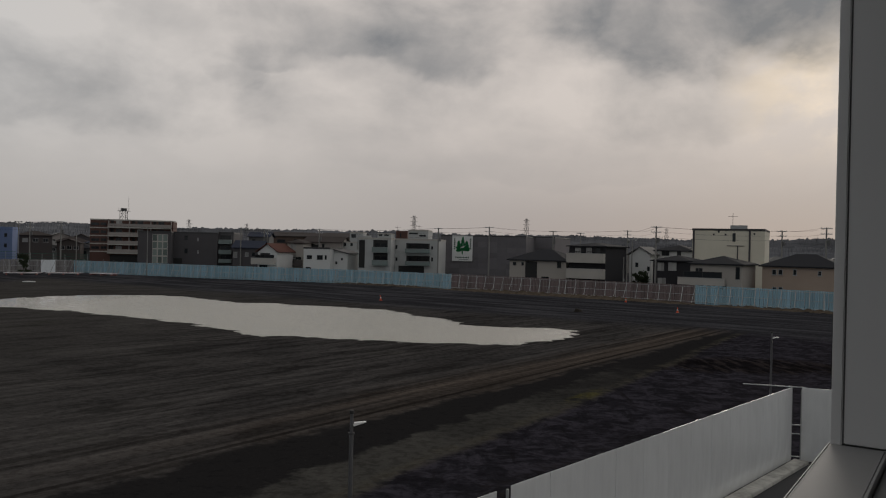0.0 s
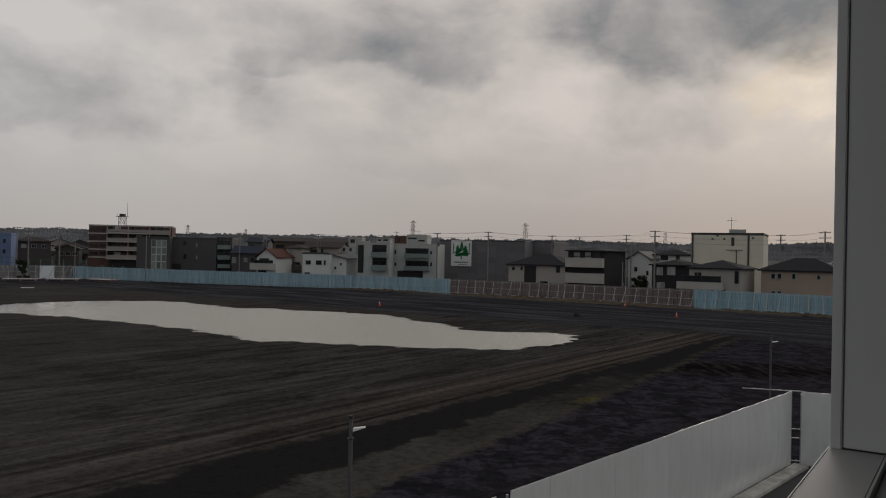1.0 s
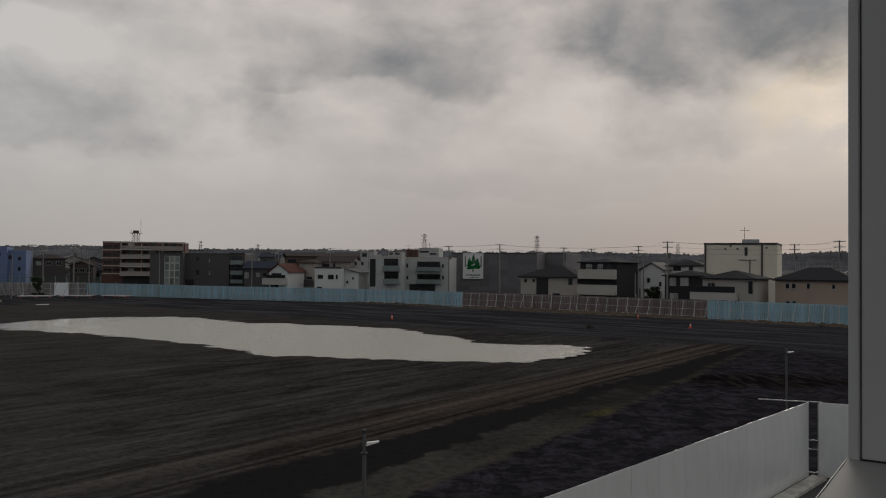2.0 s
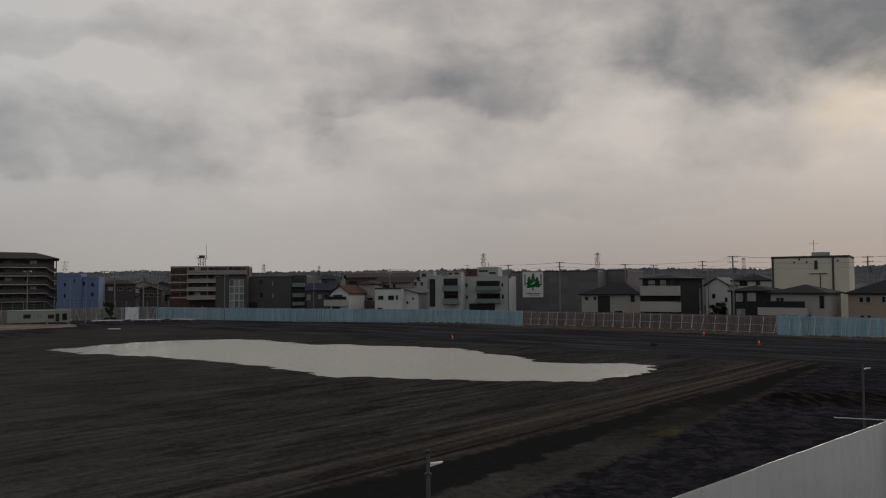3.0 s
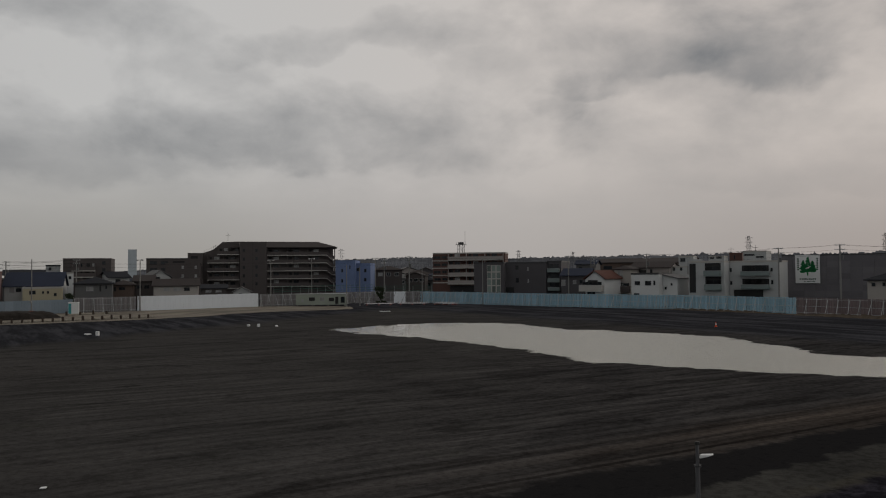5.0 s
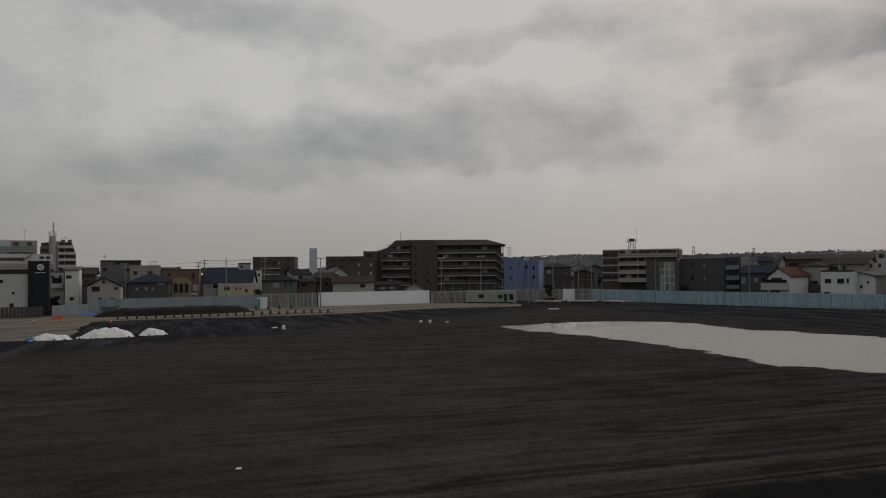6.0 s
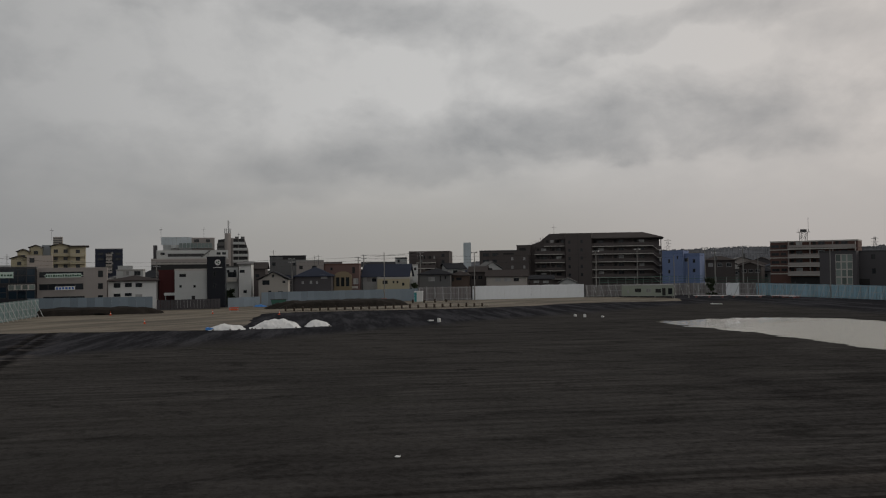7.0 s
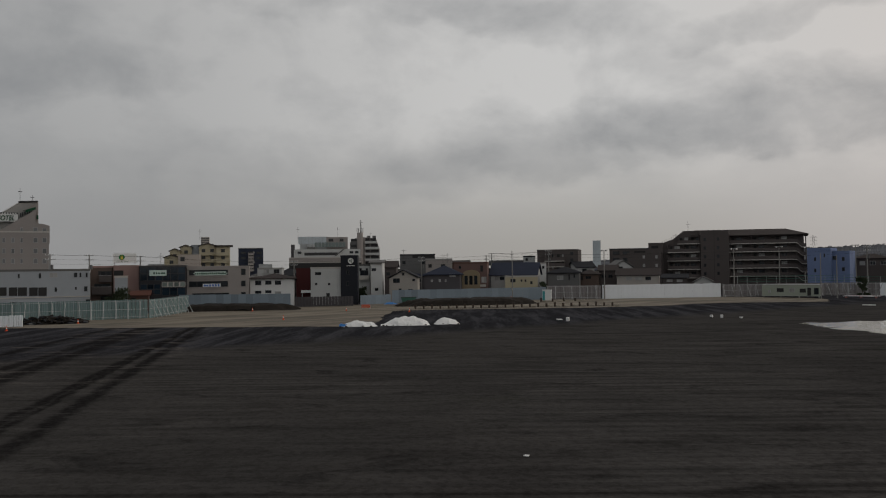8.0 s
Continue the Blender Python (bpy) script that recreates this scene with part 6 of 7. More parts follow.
def pylon(x, y, h, label):
    """A lattice transmission tower."""
    p = thing("pylon", pose(x, y, 0, 0, 0, 30), label, "pylon", "far pylons")
    w0, w1 = h * 0.1, h * 0.022
    bm = bmesh.new()
    corners = ((1, 1), (-1, 1), (-1, -1), (1, -1))
    levels = 7
    size = lambda k: w0 + (w1 - w0) * min(1, (k / levels) ** 0.7)
    for k in range(levels):
        for i, (sx, sy) in enumerate(corners):
            a, b = size(k), size(k + 1)
            z0, z1 = h * k / levels, h * (k + 1) / levels
            tx, ty = corners[(i + 1) % 4]
            tube(bm, (sx * a, sy * a, z0), (sx * b, sy * b, z1), h * 0.0032, sides=4)
            tube(bm, (sx * a, sy * a, z0), (tx * b, ty * b, z1), h * 0.002, sides=4)
            tube(bm, (tx * a, ty * a, z0), (sx * b, sy * b, z1), h * 0.002, sides=4)
    part("lattice", bm, GREY, p)
    for k in (0.72, 0.83, 0.94):
        bm = bmesh.new()
        tube(bm, (-h * 0.11, 0, h * k), (h * 0.11, 0, h * k), h * 0.0032, sides=4)
        tube(bm, (-h * 0.11, 0, h * k), (0, 0, h * (k + 0.04)), h * 0.002, sides=4)
        tube(bm, (h * 0.11, 0, h * k), (0, 0, h * (k + 0.04)), h * 0.002, sides=4)
        part("arm", bm, GREY, p)


pylon(-54, 1449, 66, "grey lattice pylon far beyond the town")
pylon(130, 1243, 57, "grey lattice pylon far beyond the town")
pylon(379, 1348, 50, "grey lattice pylon far beyond the town")
pylon(-458, 1428, 49, "grey lattice pylon far beyond the town")
pylon(-385, 1553, 47, "grey lattice pylon far beyond the town")
pylon(-762, 1292, 54, "grey lattice pylon far beyond the town")



# ---- far hills ----
def hills(radius, reach, base, rise, seed):
    """A long wooded ridge with a ragged tree line."""
    bm = bmesh.new()
    n, rows = 1500, 3
    grid = []
    for i in range(n + 1):
        az = radians(reach[0] + (reach[1] - reach[0]) * i / n)
        long = noise.fractal((az * 5, seed, 0), 1.0, 2.0, 4)
        fade = min(1, (i / n) * 8, (1 - i / n) * 8)
        top = max(2.0, (base + rise * long) * fade)
        tree = 3.2 * noise.noise((az * radius / 14, seed, 1)) + 2.2 * noise.noise((az * radius / 4, seed, 2)) + random.uniform(-1, 1)
        col = []
        for j in range(rows + 1):
            r, z = radius + 260 * (j / rows) ** 2, (top + tree * (j == rows) + 1.2 * random.uniform(-1, 1) * (j > 0)) * (j / rows) ** 0.6
            col.append(bm.verts.new((r * math.sin(az), r * math.cos(az), z - 0.5 * (j == 0))))
        grid.append(col)
    for i in range(n):
        for j in range(rows):
            bm.faces.new((grid[i][j], grid[i + 1][j], grid[i + 1][j + 1], grid[i][j + 1]))
    return bm


solid("backdrop", hills(1500, (-50, 48), 40, 9, 4.0), WOODS, "low hills covered in bare winter woods", "hills", kind="structure")
solid("backdrop", hills(950, (-46, 46), 19, 7, 9.0), WOODS, "nearer low wooded rise behind the town", "hills", kind="structure")


# ---- trees ----
def tree(x, y, h, spread, trunk_h, label, category="tree"):
    t = thing("tree" if category == "tree" else "bush", pose(x, y, 0), label, category, "trees among the houses")
    rnd = random.Random(round(x * 13 + y))
    bm = bmesh.new()
    tube(bm, (0, 0, 0), (0, 0, trunk_h), 0.16, 0.11)
    for i in range(7):
        a = i * 2.4
        tube(bm, (0, 0, trunk_h * (0.6 + 0.05 * i)), (math.cos(a) * spread * 0.55, math.sin(a) * spread * 0.55, trunk_h + (h - trunk_h) * (0.3 + 0.08 * i)), 0.07, 0.02, 5)
    part("trunk", bm, BARK, t)
    bm = bmesh.new()
    clumps = [(rnd.gauss(0, 0.42), rnd.gauss(0, 0.42), rnd.uniform(0, 1)) for _ in range(26)]
    for cx, cy, cz in clumps:
        c = Vector((cx * spread, cy * spread, trunk_h * 0.5 + (h - trunk_h * 0.5) * cz))
        for _ in range(110):
            d = Vector((rnd.gauss(0, 1), rnd.gauss(0, 1), rnd.gauss(0, 0.8))) * spread * 0.17
            q = Euler((rnd.uniform(0, 6), rnd.uniform(0, 6), rnd.uniform(0, 6))).to_matrix()
            s = rnd.uniform(0.1, 0.24)
            v = [bm.verts.new(c + d + q @ Vector(k)) for k in ((-s, 0, 0), (0, -s * 0.5, 0), (s, 0, 0), (0, s * 0.5, 0))]
            bm.faces.new(v)
    part("crown", bm, LEAF, t)


tree(38.9, 153.1, 4.4, 1.5, 0.8, "dark evergreen bush between the houses", "bush")
tree(37.2, 151.5, 3.9, 1.0, 0.6, "dark evergreen bush between the houses", "bush")
tree(-162.2, 35.2, 4.8, 2.0, 1.2, "dense dark evergreen beside the flats", "tree")
tree(-95.6, 181.4, 4.3, 1.2, 0.8, "dark evergreen shrub behind the hoarding", "bush")
tree(-149.7, 132.7, 4.0, 1.2, 0.8, "dark shrub by the houses", "bush")
tree(-163.5, 88.7, 3.8, 1.2, 0.8, "dark shrub beside the shop", "bush")



# ---- things on the site ----
def traffic_cone(x, y, label="orange traffic cone with a white band"):
    c = thing("traffic_cone", pose(x, y, 0.008, 0, 0, (x * 31) % 90), label, "traffic cone", "traffic cones")
    bm = bmesh.new()
    box(bm, -0.19, 0.19, -0.19, 0.19, 0, 0.035)
    part("base", bm, CONE, c)
    bm = bmesh.new()
    tube(bm, (0, 0, 0.035), (0, 0, 0.72), 0.14, 0.03, 14)
    part("body", bm, CONE, c)
    bm = bmesh.new()
    tube(bm, (0, 0, 0.32), (0, 0, 0.48), 0.103, 0.078, 14)
    part("band", bm, CONEWHITE, c)


for x, y in ((-9.3, 120.4), (30, 129.4), (32.4, 109), (-120.8, 51), (-149, 56.6), (-137, 70.8), (-126.5, 12.2), (-135.7, 23), (-124, 77)):
    traffic_cone(x, y)


def heap(name, x, y, turn, length, width, height, material, label, category, seed, fold=0.12, cell=0.16, group="", flat=2.2):
    """A low heap with an uneven, creased surface."""
    bm = bmesh.new()
    nx, ny = max(8, int(length / cell)), max(6, int(width / cell))
    g = []
    for i in range(nx + 1):
        row = []
        for j in range(ny + 1):
            a, b = 2 * i / nx - 1, 2 * j / ny - 1
            r = min(1.0, (abs(a) ** 2.6 + abs(b) ** 2.6) ** (1 / 2.6) + 0.12 * noise.noise((a * 3, b * 3, seed)))
            px, py = a * length / 2, b * width / 2
            z = height * (1 - r**flat) * ((0.8 if flat < 5 else 0.95) + (0.45 if flat < 5 else 0.12) * noise.noise((px * 0.45, py * 0.45, seed)))
            z += fold * noise.fractal((px * 1.3, py * 1.3, seed + 4), 0.7, 2.1, 4) * min(1.0, (1 - r) * 6 + 0.15)
            row.append(bm.verts.new((px + 0.2 * noise.noise((px, py, seed)), py + 0.2 * noise.noise((py, px, seed)), max(z, -0.02))))
        g.append(row)
    for i in range(nx):
        for j in range(ny):
            bm.faces.new((g[i][j], g[i + 1][j], g[i + 1][j + 1], g[i][j + 1]))
    return solid(name, bm, material, label, category, group, m=pose(x, y, 0.01, 0, 0, turn))


def tarped_heap(x, y, turn, length, width, height, label, seed, blue=False):
    h = heap("tarpaulin_mound", x, y, turn, length, width, height, TARP, label, "covered heap", seed, 0.16, 0.13, "covered heaps")
    rnd = random.Random(int(seed * 10))
    for i in range(int(length * 1.6)):
        a = rnd.uniform(-0.5, 0.5) * length
        bm = boxes((-0.16, 0.16, -0.1, 0.1, 0, 0.14))
        bmesh.ops.bevel(bm, geom=bm.edges[:], offset=0.05, segments=2, affect="EDGES")
        w = part("weight", bm, TIMBER, h)
        w.matrix_basis = pose(a, -width * 0.47 + rnd.uniform(-0.1, 0.25), 0, 0, 0, rnd.uniform(0, 90))
    if blue:
        bm = boxes((-length * 0.5 - 0.3, -length * 0.5 + 0.7, -0.7, 0.6, 0.02, 0.32))
        bmesh.ops.subdivide_edges(bm, edges=bm.edges[:], cuts=4, use_grid_fill=True)
        for v in bm.verts:
            v.co += 0.09 * noise.noise_vector(v.co * 2.0)
        part("blue_sheet", bm, TARPBLUE, h, "crumpled blue sheet")


tarped_heap(-99.2, 53.3, 56, 4.9, 2.6, 0.85, "low heap under a white and blue tarpaulin", 1.3, True)
tarped_heap(-96.8, 59.4, 60, 6.9, 3.6, 1.25, "large heap under a creased white tarpaulin", 4.7)
tarped_heap(-94.4, 64.9, 62, 3.6, 2.6, 0.95, "small heap under a white tarpaulin", 8.1)
heap("earth_bank", -138.2, 100.5, 66, 31, 6.5, 1.55, EARTH, "long bank of dark heaped earth on the sand", "earth bank", 2.0, 0.1, 0.4, "earth banks", 7)
heap("earth_bank", -155.5, 55.5, 62, 26, 6, 1.4, EARTH, "dark earth bank in front of the hoarding", "earth bank", 6.0, 0.1, 0.4, "earth banks", 7)
VERGE = mat("dry_weeds_and_earth", (0.075, 0.058, 0.042), 0.95, 0.9, 1.0, blotch=0.5, bump=0.8)
heap("verge", 20.6, 142.2, 143.8, 52, 3.6, 0.5, VERGE, "low verge of dry weeds along the hoarding", "verge", 21.0, 0.35, 0.4, "verges", 3)
heap("verge", 57, 113.5, 140, 40, 3.0, 0.35, VERGE, "low verge of dry weeds along the hoarding", "verge", 24.0, 0.3, 0.4, "verges", 3)
heap("verge", -12, 165.5, 148, 30, 2.4, 0.3, VERGE, "low verge of earth along the blue hoarding", "verge", 27.0, 0.25, 0.4, "verges", 3)


def rubble(x, y, turn, length, width, height):
    """A heap of broken slabs and filled sacks on a low mound."""
    h = heap("debris_mound", x, y, turn, length, width, height * 0.75, EARTH, "dark mound of broken slabs and filled sacks", "debris mound", 11.0, 0.3, 0.25)
    rnd = random.Random(77)
    for i in range(110):
        u, v = rnd.uniform(-0.5, 0.5), rnd.uniform(-0.5, 0.5)
        fall = max(0.0, 1 - (abs(2 * u) ** 2 + abs(2 * v) ** 2))
        a, b, c = rnd.uniform(0.25, 0.7), rnd.uniform(0.2, 0.45), rnd.uniform(0.06, 0.16)
        bm = boxes((-a, a, -b, b, -c, c))
        for w in bm.verts:
            w.co += 0.16 * noise.noise_vector(w.co * 1.7 + Vector((i, 0, 0)))
        p = part("slab", bm, (EARTH, CHARCOAL, GREY)[0 if rnd.random() < 0.5 else 1 if rnd.random() < 0.85 else 2], h)
        p.matrix_basis = pose(u * length, v * width, 0.12 + height * 0.8 * fall * rnd.uniform(0.75, 1.05), rnd.uniform(-28, 28), rnd.uniform(-28, 28), rnd.uniform(0, 180))


rubble(-139, 19.5, 76, 10.5, 4.2, 1.25)
heap("spoil_heap", 18.4, 106.9, 20, 1.2, 0.9, 0.55, EARTH, "small clod of dark spoil on the lane", "spoil heap", 14.0, 0.2, 0.12)


def edge_rail(points, spacing, label):
    """A run of short timber posts with pale sandbags laid between them."""
    for p, q in zip(points, points[1:]):
        a, b = Vector(p), Vector(q)
        run = b - a
        f = thing("edge_barrier", pose(a.x, a.y, 0, 0, 0, math.degrees(math.atan2(run.y, run.x))), label, "edge barrier", "edge barriers")
        n = max(1, round(run.length / spacing))
        for i in range(n):
            r = random.Random(i)
            x = (i + 0.5) * run.length / n
            part("post", boxes((x - 0.16, x + 0.16, -0.16, 0.16, 0, 0.78 + r.uniform(-0.12, 0.1))), TIMBER, f)
            bm = boxes((x + 0.25, x + run.length / n - 0.25, -0.3, 0.3, 0.0, 0.32))
            bmesh.ops.bevel(bm, geom=bm.edges[:], offset=0.12, segments=2, affect="EDGES")
            part("sandbag", bm, BAGS, f)


edge_rail([(-132.9, 83), (-128.6, 88), (-124.4, 96.8), (-119.9, 103.5), (-116.4, 111.4), (-111.6, 118)], 1.75, "row of dark timber posts and pale sandbags")
edge_rail([(-136.7, 118.5), (-132.3, 128.3)], 2.4, "second row of dark posts along the sand")


def crate(x, y, size, h, turn, label):
    bm = boxes((-size / 2, size / 2, -size / 2, size / 2, 0, h))
    bmesh.ops.bevel(bm, geom=bm.edges[:], offset=min(0.05, h * 0.2), segments=2, affect="EDGES")
    solid("block", bm, TARP, label, "block", "white blocks on the soil", m=pose(x, y, 0.01, 0, 0, turn))


def stake(x, y, h):
    s = thing("marker_stake", pose(x, y, 0.008), "thin dark marker stake on the sand", "stake", "marker stakes")
    part("rod", tube_bm((0, 0, 0), (0.03, 0, h), 0.035), TIMBER, s)
    part("tip", tube_bm((0.03, 0, h), (0.03, 0, h + 0.08), 0.05), REDSTEEL, s)


for i in range(9):
    stake(-135.4 + 0.46 * i, 151.2 + 2.74 * i, 1.15 - 0.1 * (i % 3))
crate(-77.3, 102.2, 0.4, 0.35, 12, "small pale block lying on the soil")
crate(-75.0, 101.6, 0.42, 0.5, 40, "upright pale block on the soil")
crate(-72.8, 103.2, 0.4, 0.22, 5, "low pale block on the soil")
crate(-85.9, 80.5, 0.42, 0.6, 20, "upright white sack on the dark soil")
crate(-88.9, 81.6, 0.75, 0.15, 70, "flat white sack on the dark soil")
crate(-26.62, 22.1, 0.22, 0.04, 30, "scrap of white sheet on the furrows")
solid("timber_bundle", boxes((-1.1, 1.1, -0.2, 0.2, 0, 0.16)), TARP, "pale bundle of planks on the dark lane", "timber bundle", m=pose(-77.6, 149, 0.01, 0, 0, 20))


def cabin():
    m = pose(-113, 168.8, 0, 0, 0, 22)
    c = thing("site_cabin", m, "pale green grey site cabin on short feet", "site cabin")
    wall = mat("pale_green_panel", (0.30, 0.33, 0.28), 0.6, 0.15)
    w, d, z0, z1 = 12.6, 2.6, 0.35, 2.95
    part("body", boxes((0, w, 0, d, z0, z1)), wall, c)
    part("roof", boxes((-0.1, w + 0.1, -0.1, d + 0.1, z1, z1 + 0.12)), STEEL, c)
    for x in (0.2, 4, 8, w - 0.4):
        part("foot", boxes((x, x + 0.25, 0.1, 0.4, 0, z0)), CONCRETE, c)
    for a, b, lo, hi, k in ((3.3, 4.8, 1.3, 2.2, "d"), (6.0, 7.2, 1.3, 2.2, "c"), (8.3, 9.6, 1.2, 2.1, "d"), (9.9, 10.7, 0.5, 2.3, "d"), (11.3, 12.3, 0.8, 2.3, "k")):
        window(c, a, b, lo, hi, k)
    part("meter_box", boxes((1.4, 1.9, -0.2, -0.002, 1.0, 1.8)), FRAME, c)


cabin()


PLANKPINK = mat("pinkish_coated_board", (0.42, 0.27, 0.30), 0.7, 0.2)


def stacked_pipes(x, y, turn, label):
    s = thing("scaffold_stack", pose(x, y, 0, 0, 0, turn), label, "scaffold stack", "scaffold stacks")
    for i in range(5):
        part("plank", boxes((i * 0.12, 7 + i * 0.2, i * 0.3, i * 0.3 + 0.26, 0.35 + 0.02 * i, 0.47 + 0.02 * i)), PLANKPINK if i % 2 else TARP, s)
    for a in (0.5, 3.5, 6.5):
        part("red_bearer", boxes((a, a + 0.3, -0.1, 1.6, 0, 0.35)), REDSTEEL, s, "red painted bearer")
        part("prop", tube_bm((a, 1.7, 0), (a + 1.4, 2.6, 3.6), 0.05), STEEL, s)


stacked_pipes(-98, 177, 20, "stack of pale planks on red bearers")
stacked_pipes(-90.5, 181, 20, "second stack of planks with leaning props")
stacked_pipes(-82.5, 185, -20, "third stack of planks near the blue hoarding")


def portable_toilet(x, y, turn):
    t = thing("portable_toilet", pose(x, y, 0, 0, 0, turn), "teal and white portable toilet by the hoarding", "portable toilet")
    part("body", boxes((0, 2.0, 0, 1.2, 0.08, 2.5)), SIGNWHITE, t)
    part("door", boxes((0.05, 0.6, -0.05, -0.002, 0.15, 2.3)), TEAL, t, "teal door panel")
    part("roof", boxes((-0.06, 2.06, -0.06, 1.26, 2.5, 2.6)), CONEWHITE, t)
    part("skid", boxes((0, 2.0, 0.1, 1.1, 0, 0.08)), DARKSTEEL, t)


portable_toilet(-138.8, 122.5, 42)


def barrier(x, y, turn, material, label):
    b = thing("site_barrier", pose(x, y, 0.01, 0, 0, turn), label, "barrier", "site barriers")
    for s in (0.1, 1.6):
        part("leg", boxes((s, s + 0.08, -0.3, 0.3, 0, 0.9)), STEEL, b)
    for z in (0.35, 0.7):
        part("board", boxes((0, 1.8, -0.34, -0.302, z, z + 0.22)), material, b)


for i in range(3):
    barrier(-147.5 + i * 0.7, 113 + i * 2.4, 66, CONE, "orange plastic barrier by the earth bank")
barrier(-139.4, 75.5, 50, CONE, "orange plastic barrier at the shop gate")
chain("low pale barrier panels beside the rubble", [(-141, 2), (-134.8, 15.2)], 1.7, SHEETWHITE, braces=False, ribs=2)


def net_fence(a, b, h, label):
    """A tall tubular frame with green netting rails behind the hoarding."""
    a, b = Vector(a), Vector(b)
    run = b - a
    f = thing("net_fence", pose(a.x, a.y, 0, 0, 0, math.degrees(math.atan2(run.y, run.x))), label, "net fence", "net fences")
    n = round(run.length / 2.4)
    for i in range(n + 1):
        part("post", tube_bm((i * run.length / n, 0, 0), (i * run.length / n, 0, h), 0.05), STEEL, f)
    for z in (h - 0.1, h - 0.75, h - 1.4):
        part("rail", tube_bm((0, 0, z), (run.length, 0, z), 0.05), GREENPLASTIC, f)


net_fence((-120.5, 170), (-105, 195), 5.0, "green netted tubular fence behind the cabin")
net_fence((-104.5, 195.5), (-90, 201), 4.6, "green netted tubular fence near the poles")


def skip(x, y, turn):
    s = thing("skip", pose(x, y, 0, 0, 0, turn), "green netted skip behind the earth bank", "skip")
    bm = bmesh.new()
    prism(bm, [(0.4, 0), (2.8, 0), (3.4, 1.5), (0, 1.5)], 0, 1.8)
    part("body", bm, GREENPLASTIC, s)
    part("rim", boxes((-0.05, 3.45, -0.05, 1.85, 1.5, 1.58)), DARKSTEEL, s)


skip(-151.5, 92, 58)
heap("folded_sheet", -150.5, 102.5, 72, 7, 1.6, 0.55, TARP, "crumpled white sheeting by the hoarding", "sheeting", 31.0, 0.2, 0.2)
heap("folded_sheet", -153.5, 90.5, 50, 3, 1.4, 0.5, TARPBLUE, "crumpled blue sheeting by the skip", "sheeting", 33.0, 0.2, 0.2)


# ---- signs and roof details ----
def bars(parent, x0, x1, z, h, n, material, y=-0.012, seed=1):
    """Unreadable writing, as plain bars."""
    r, step = random.Random(seed), (x1 - x0) / n
    for i in range(n):
        a = x0 + i * step
        part("letter_bar", boxes((a + 0.12 * step, a + step * r.uniform(0.7, 0.92), y - 0.006, y, z, z + h * r.uniform(0.75, 1))), material, parent)


def banner(x, y, turn, w, z0, z1):
    """A white cloth banner with a green tree emblem and rows of small writing."""
    b = thing("banner", pose(x, y, 0, 0, 0, turn), "white banner with a green tree emblem on the hall", "banner")
    bm = boxes((0, w, -0.02, 0, z0, z1))
    part("cloth", bm, SIGNWHITE, b)
    h, cx = z1 - z0, w / 2
    r = random.Random(5)
    bm = bmesh.new()

    def blob(px, pz, s):
        v = [bm.verts.new((px + s * (1 + 0.25 * r.uniform(-1, 1)) * math.cos(k * math.pi / 5), -0.03, pz + 0.8 * s * math.sin(k * math.pi / 5))) for k in range(10)]
        bm.faces.new(v)

    for mid, low, high, half in ((-0.17, 0.40, 0.80, 0.12), (0.02, 0.44, 0.93, 0.13), (0.2, 0.42, 0.78, 0.13)):
        for i in range(26):
            f = i / 25
            reach = half * (1 - f) ** 0.6 * (0.75 + 0.25 * (i % 3))
            for side in (-1, 1):
                blob(cx + w * (mid + side * reach * r.uniform(0.15, 1.0)), z0 + h * (low + (high - low) * f), w * (0.028 + 0.03 * (1 - f)))
    part("emblem_leaves", bm, SIGNGREEN, b)
    part("emblem_trunk", boxes((cx - w * 0.03, cx + w * 0.03, -0.036, -0.021, z0 + h * 0.27, z0 + h * 0.62)), SIGNGREEN, b)
    bm = bmesh.new()
    prism(bm, [(cx - w * 0.12, z0 + h * 0.5), (cx + w * 0.05, z0 + h * 0.53), (cx + w * 0.16, z0 + h * 0.62), (cx - w * 0.02, z0 + h * 0.56)], -0.042, -0.031)
    part("emblem_swoosh", bm, SIGNWHITE, b)
    bars(b, w * 0.16, w * 0.84, z0 + h * 0.12, h * 0.06, 9, SIGNDARK, -0.021)
    bars(b, w * 0.35, w * 0.8, z0 + h * 0.05, h * 0.025, 9, SIGNDARK, -0.021, 2)
    for side in (0.08, 0.86):
        for i in range(6):
            part("letter_bar", boxes((w * side, w * (side + 0.07), -0.03, -0.021, z0 + h * (0.84 - 0.075 * i), z0 + h * (0.89 - 0.075 * i))), SIGNDARK, b)
    for s in (0, w):
        part("rope_eye", boxes((s - 0.06, s + 0.06, -0.04, 0.0, z1 - 0.1, z1 + 0.1)), STEEL, b)


banner(2.4, 206.9, -16.9, 5.49, 4.85, 11.48)


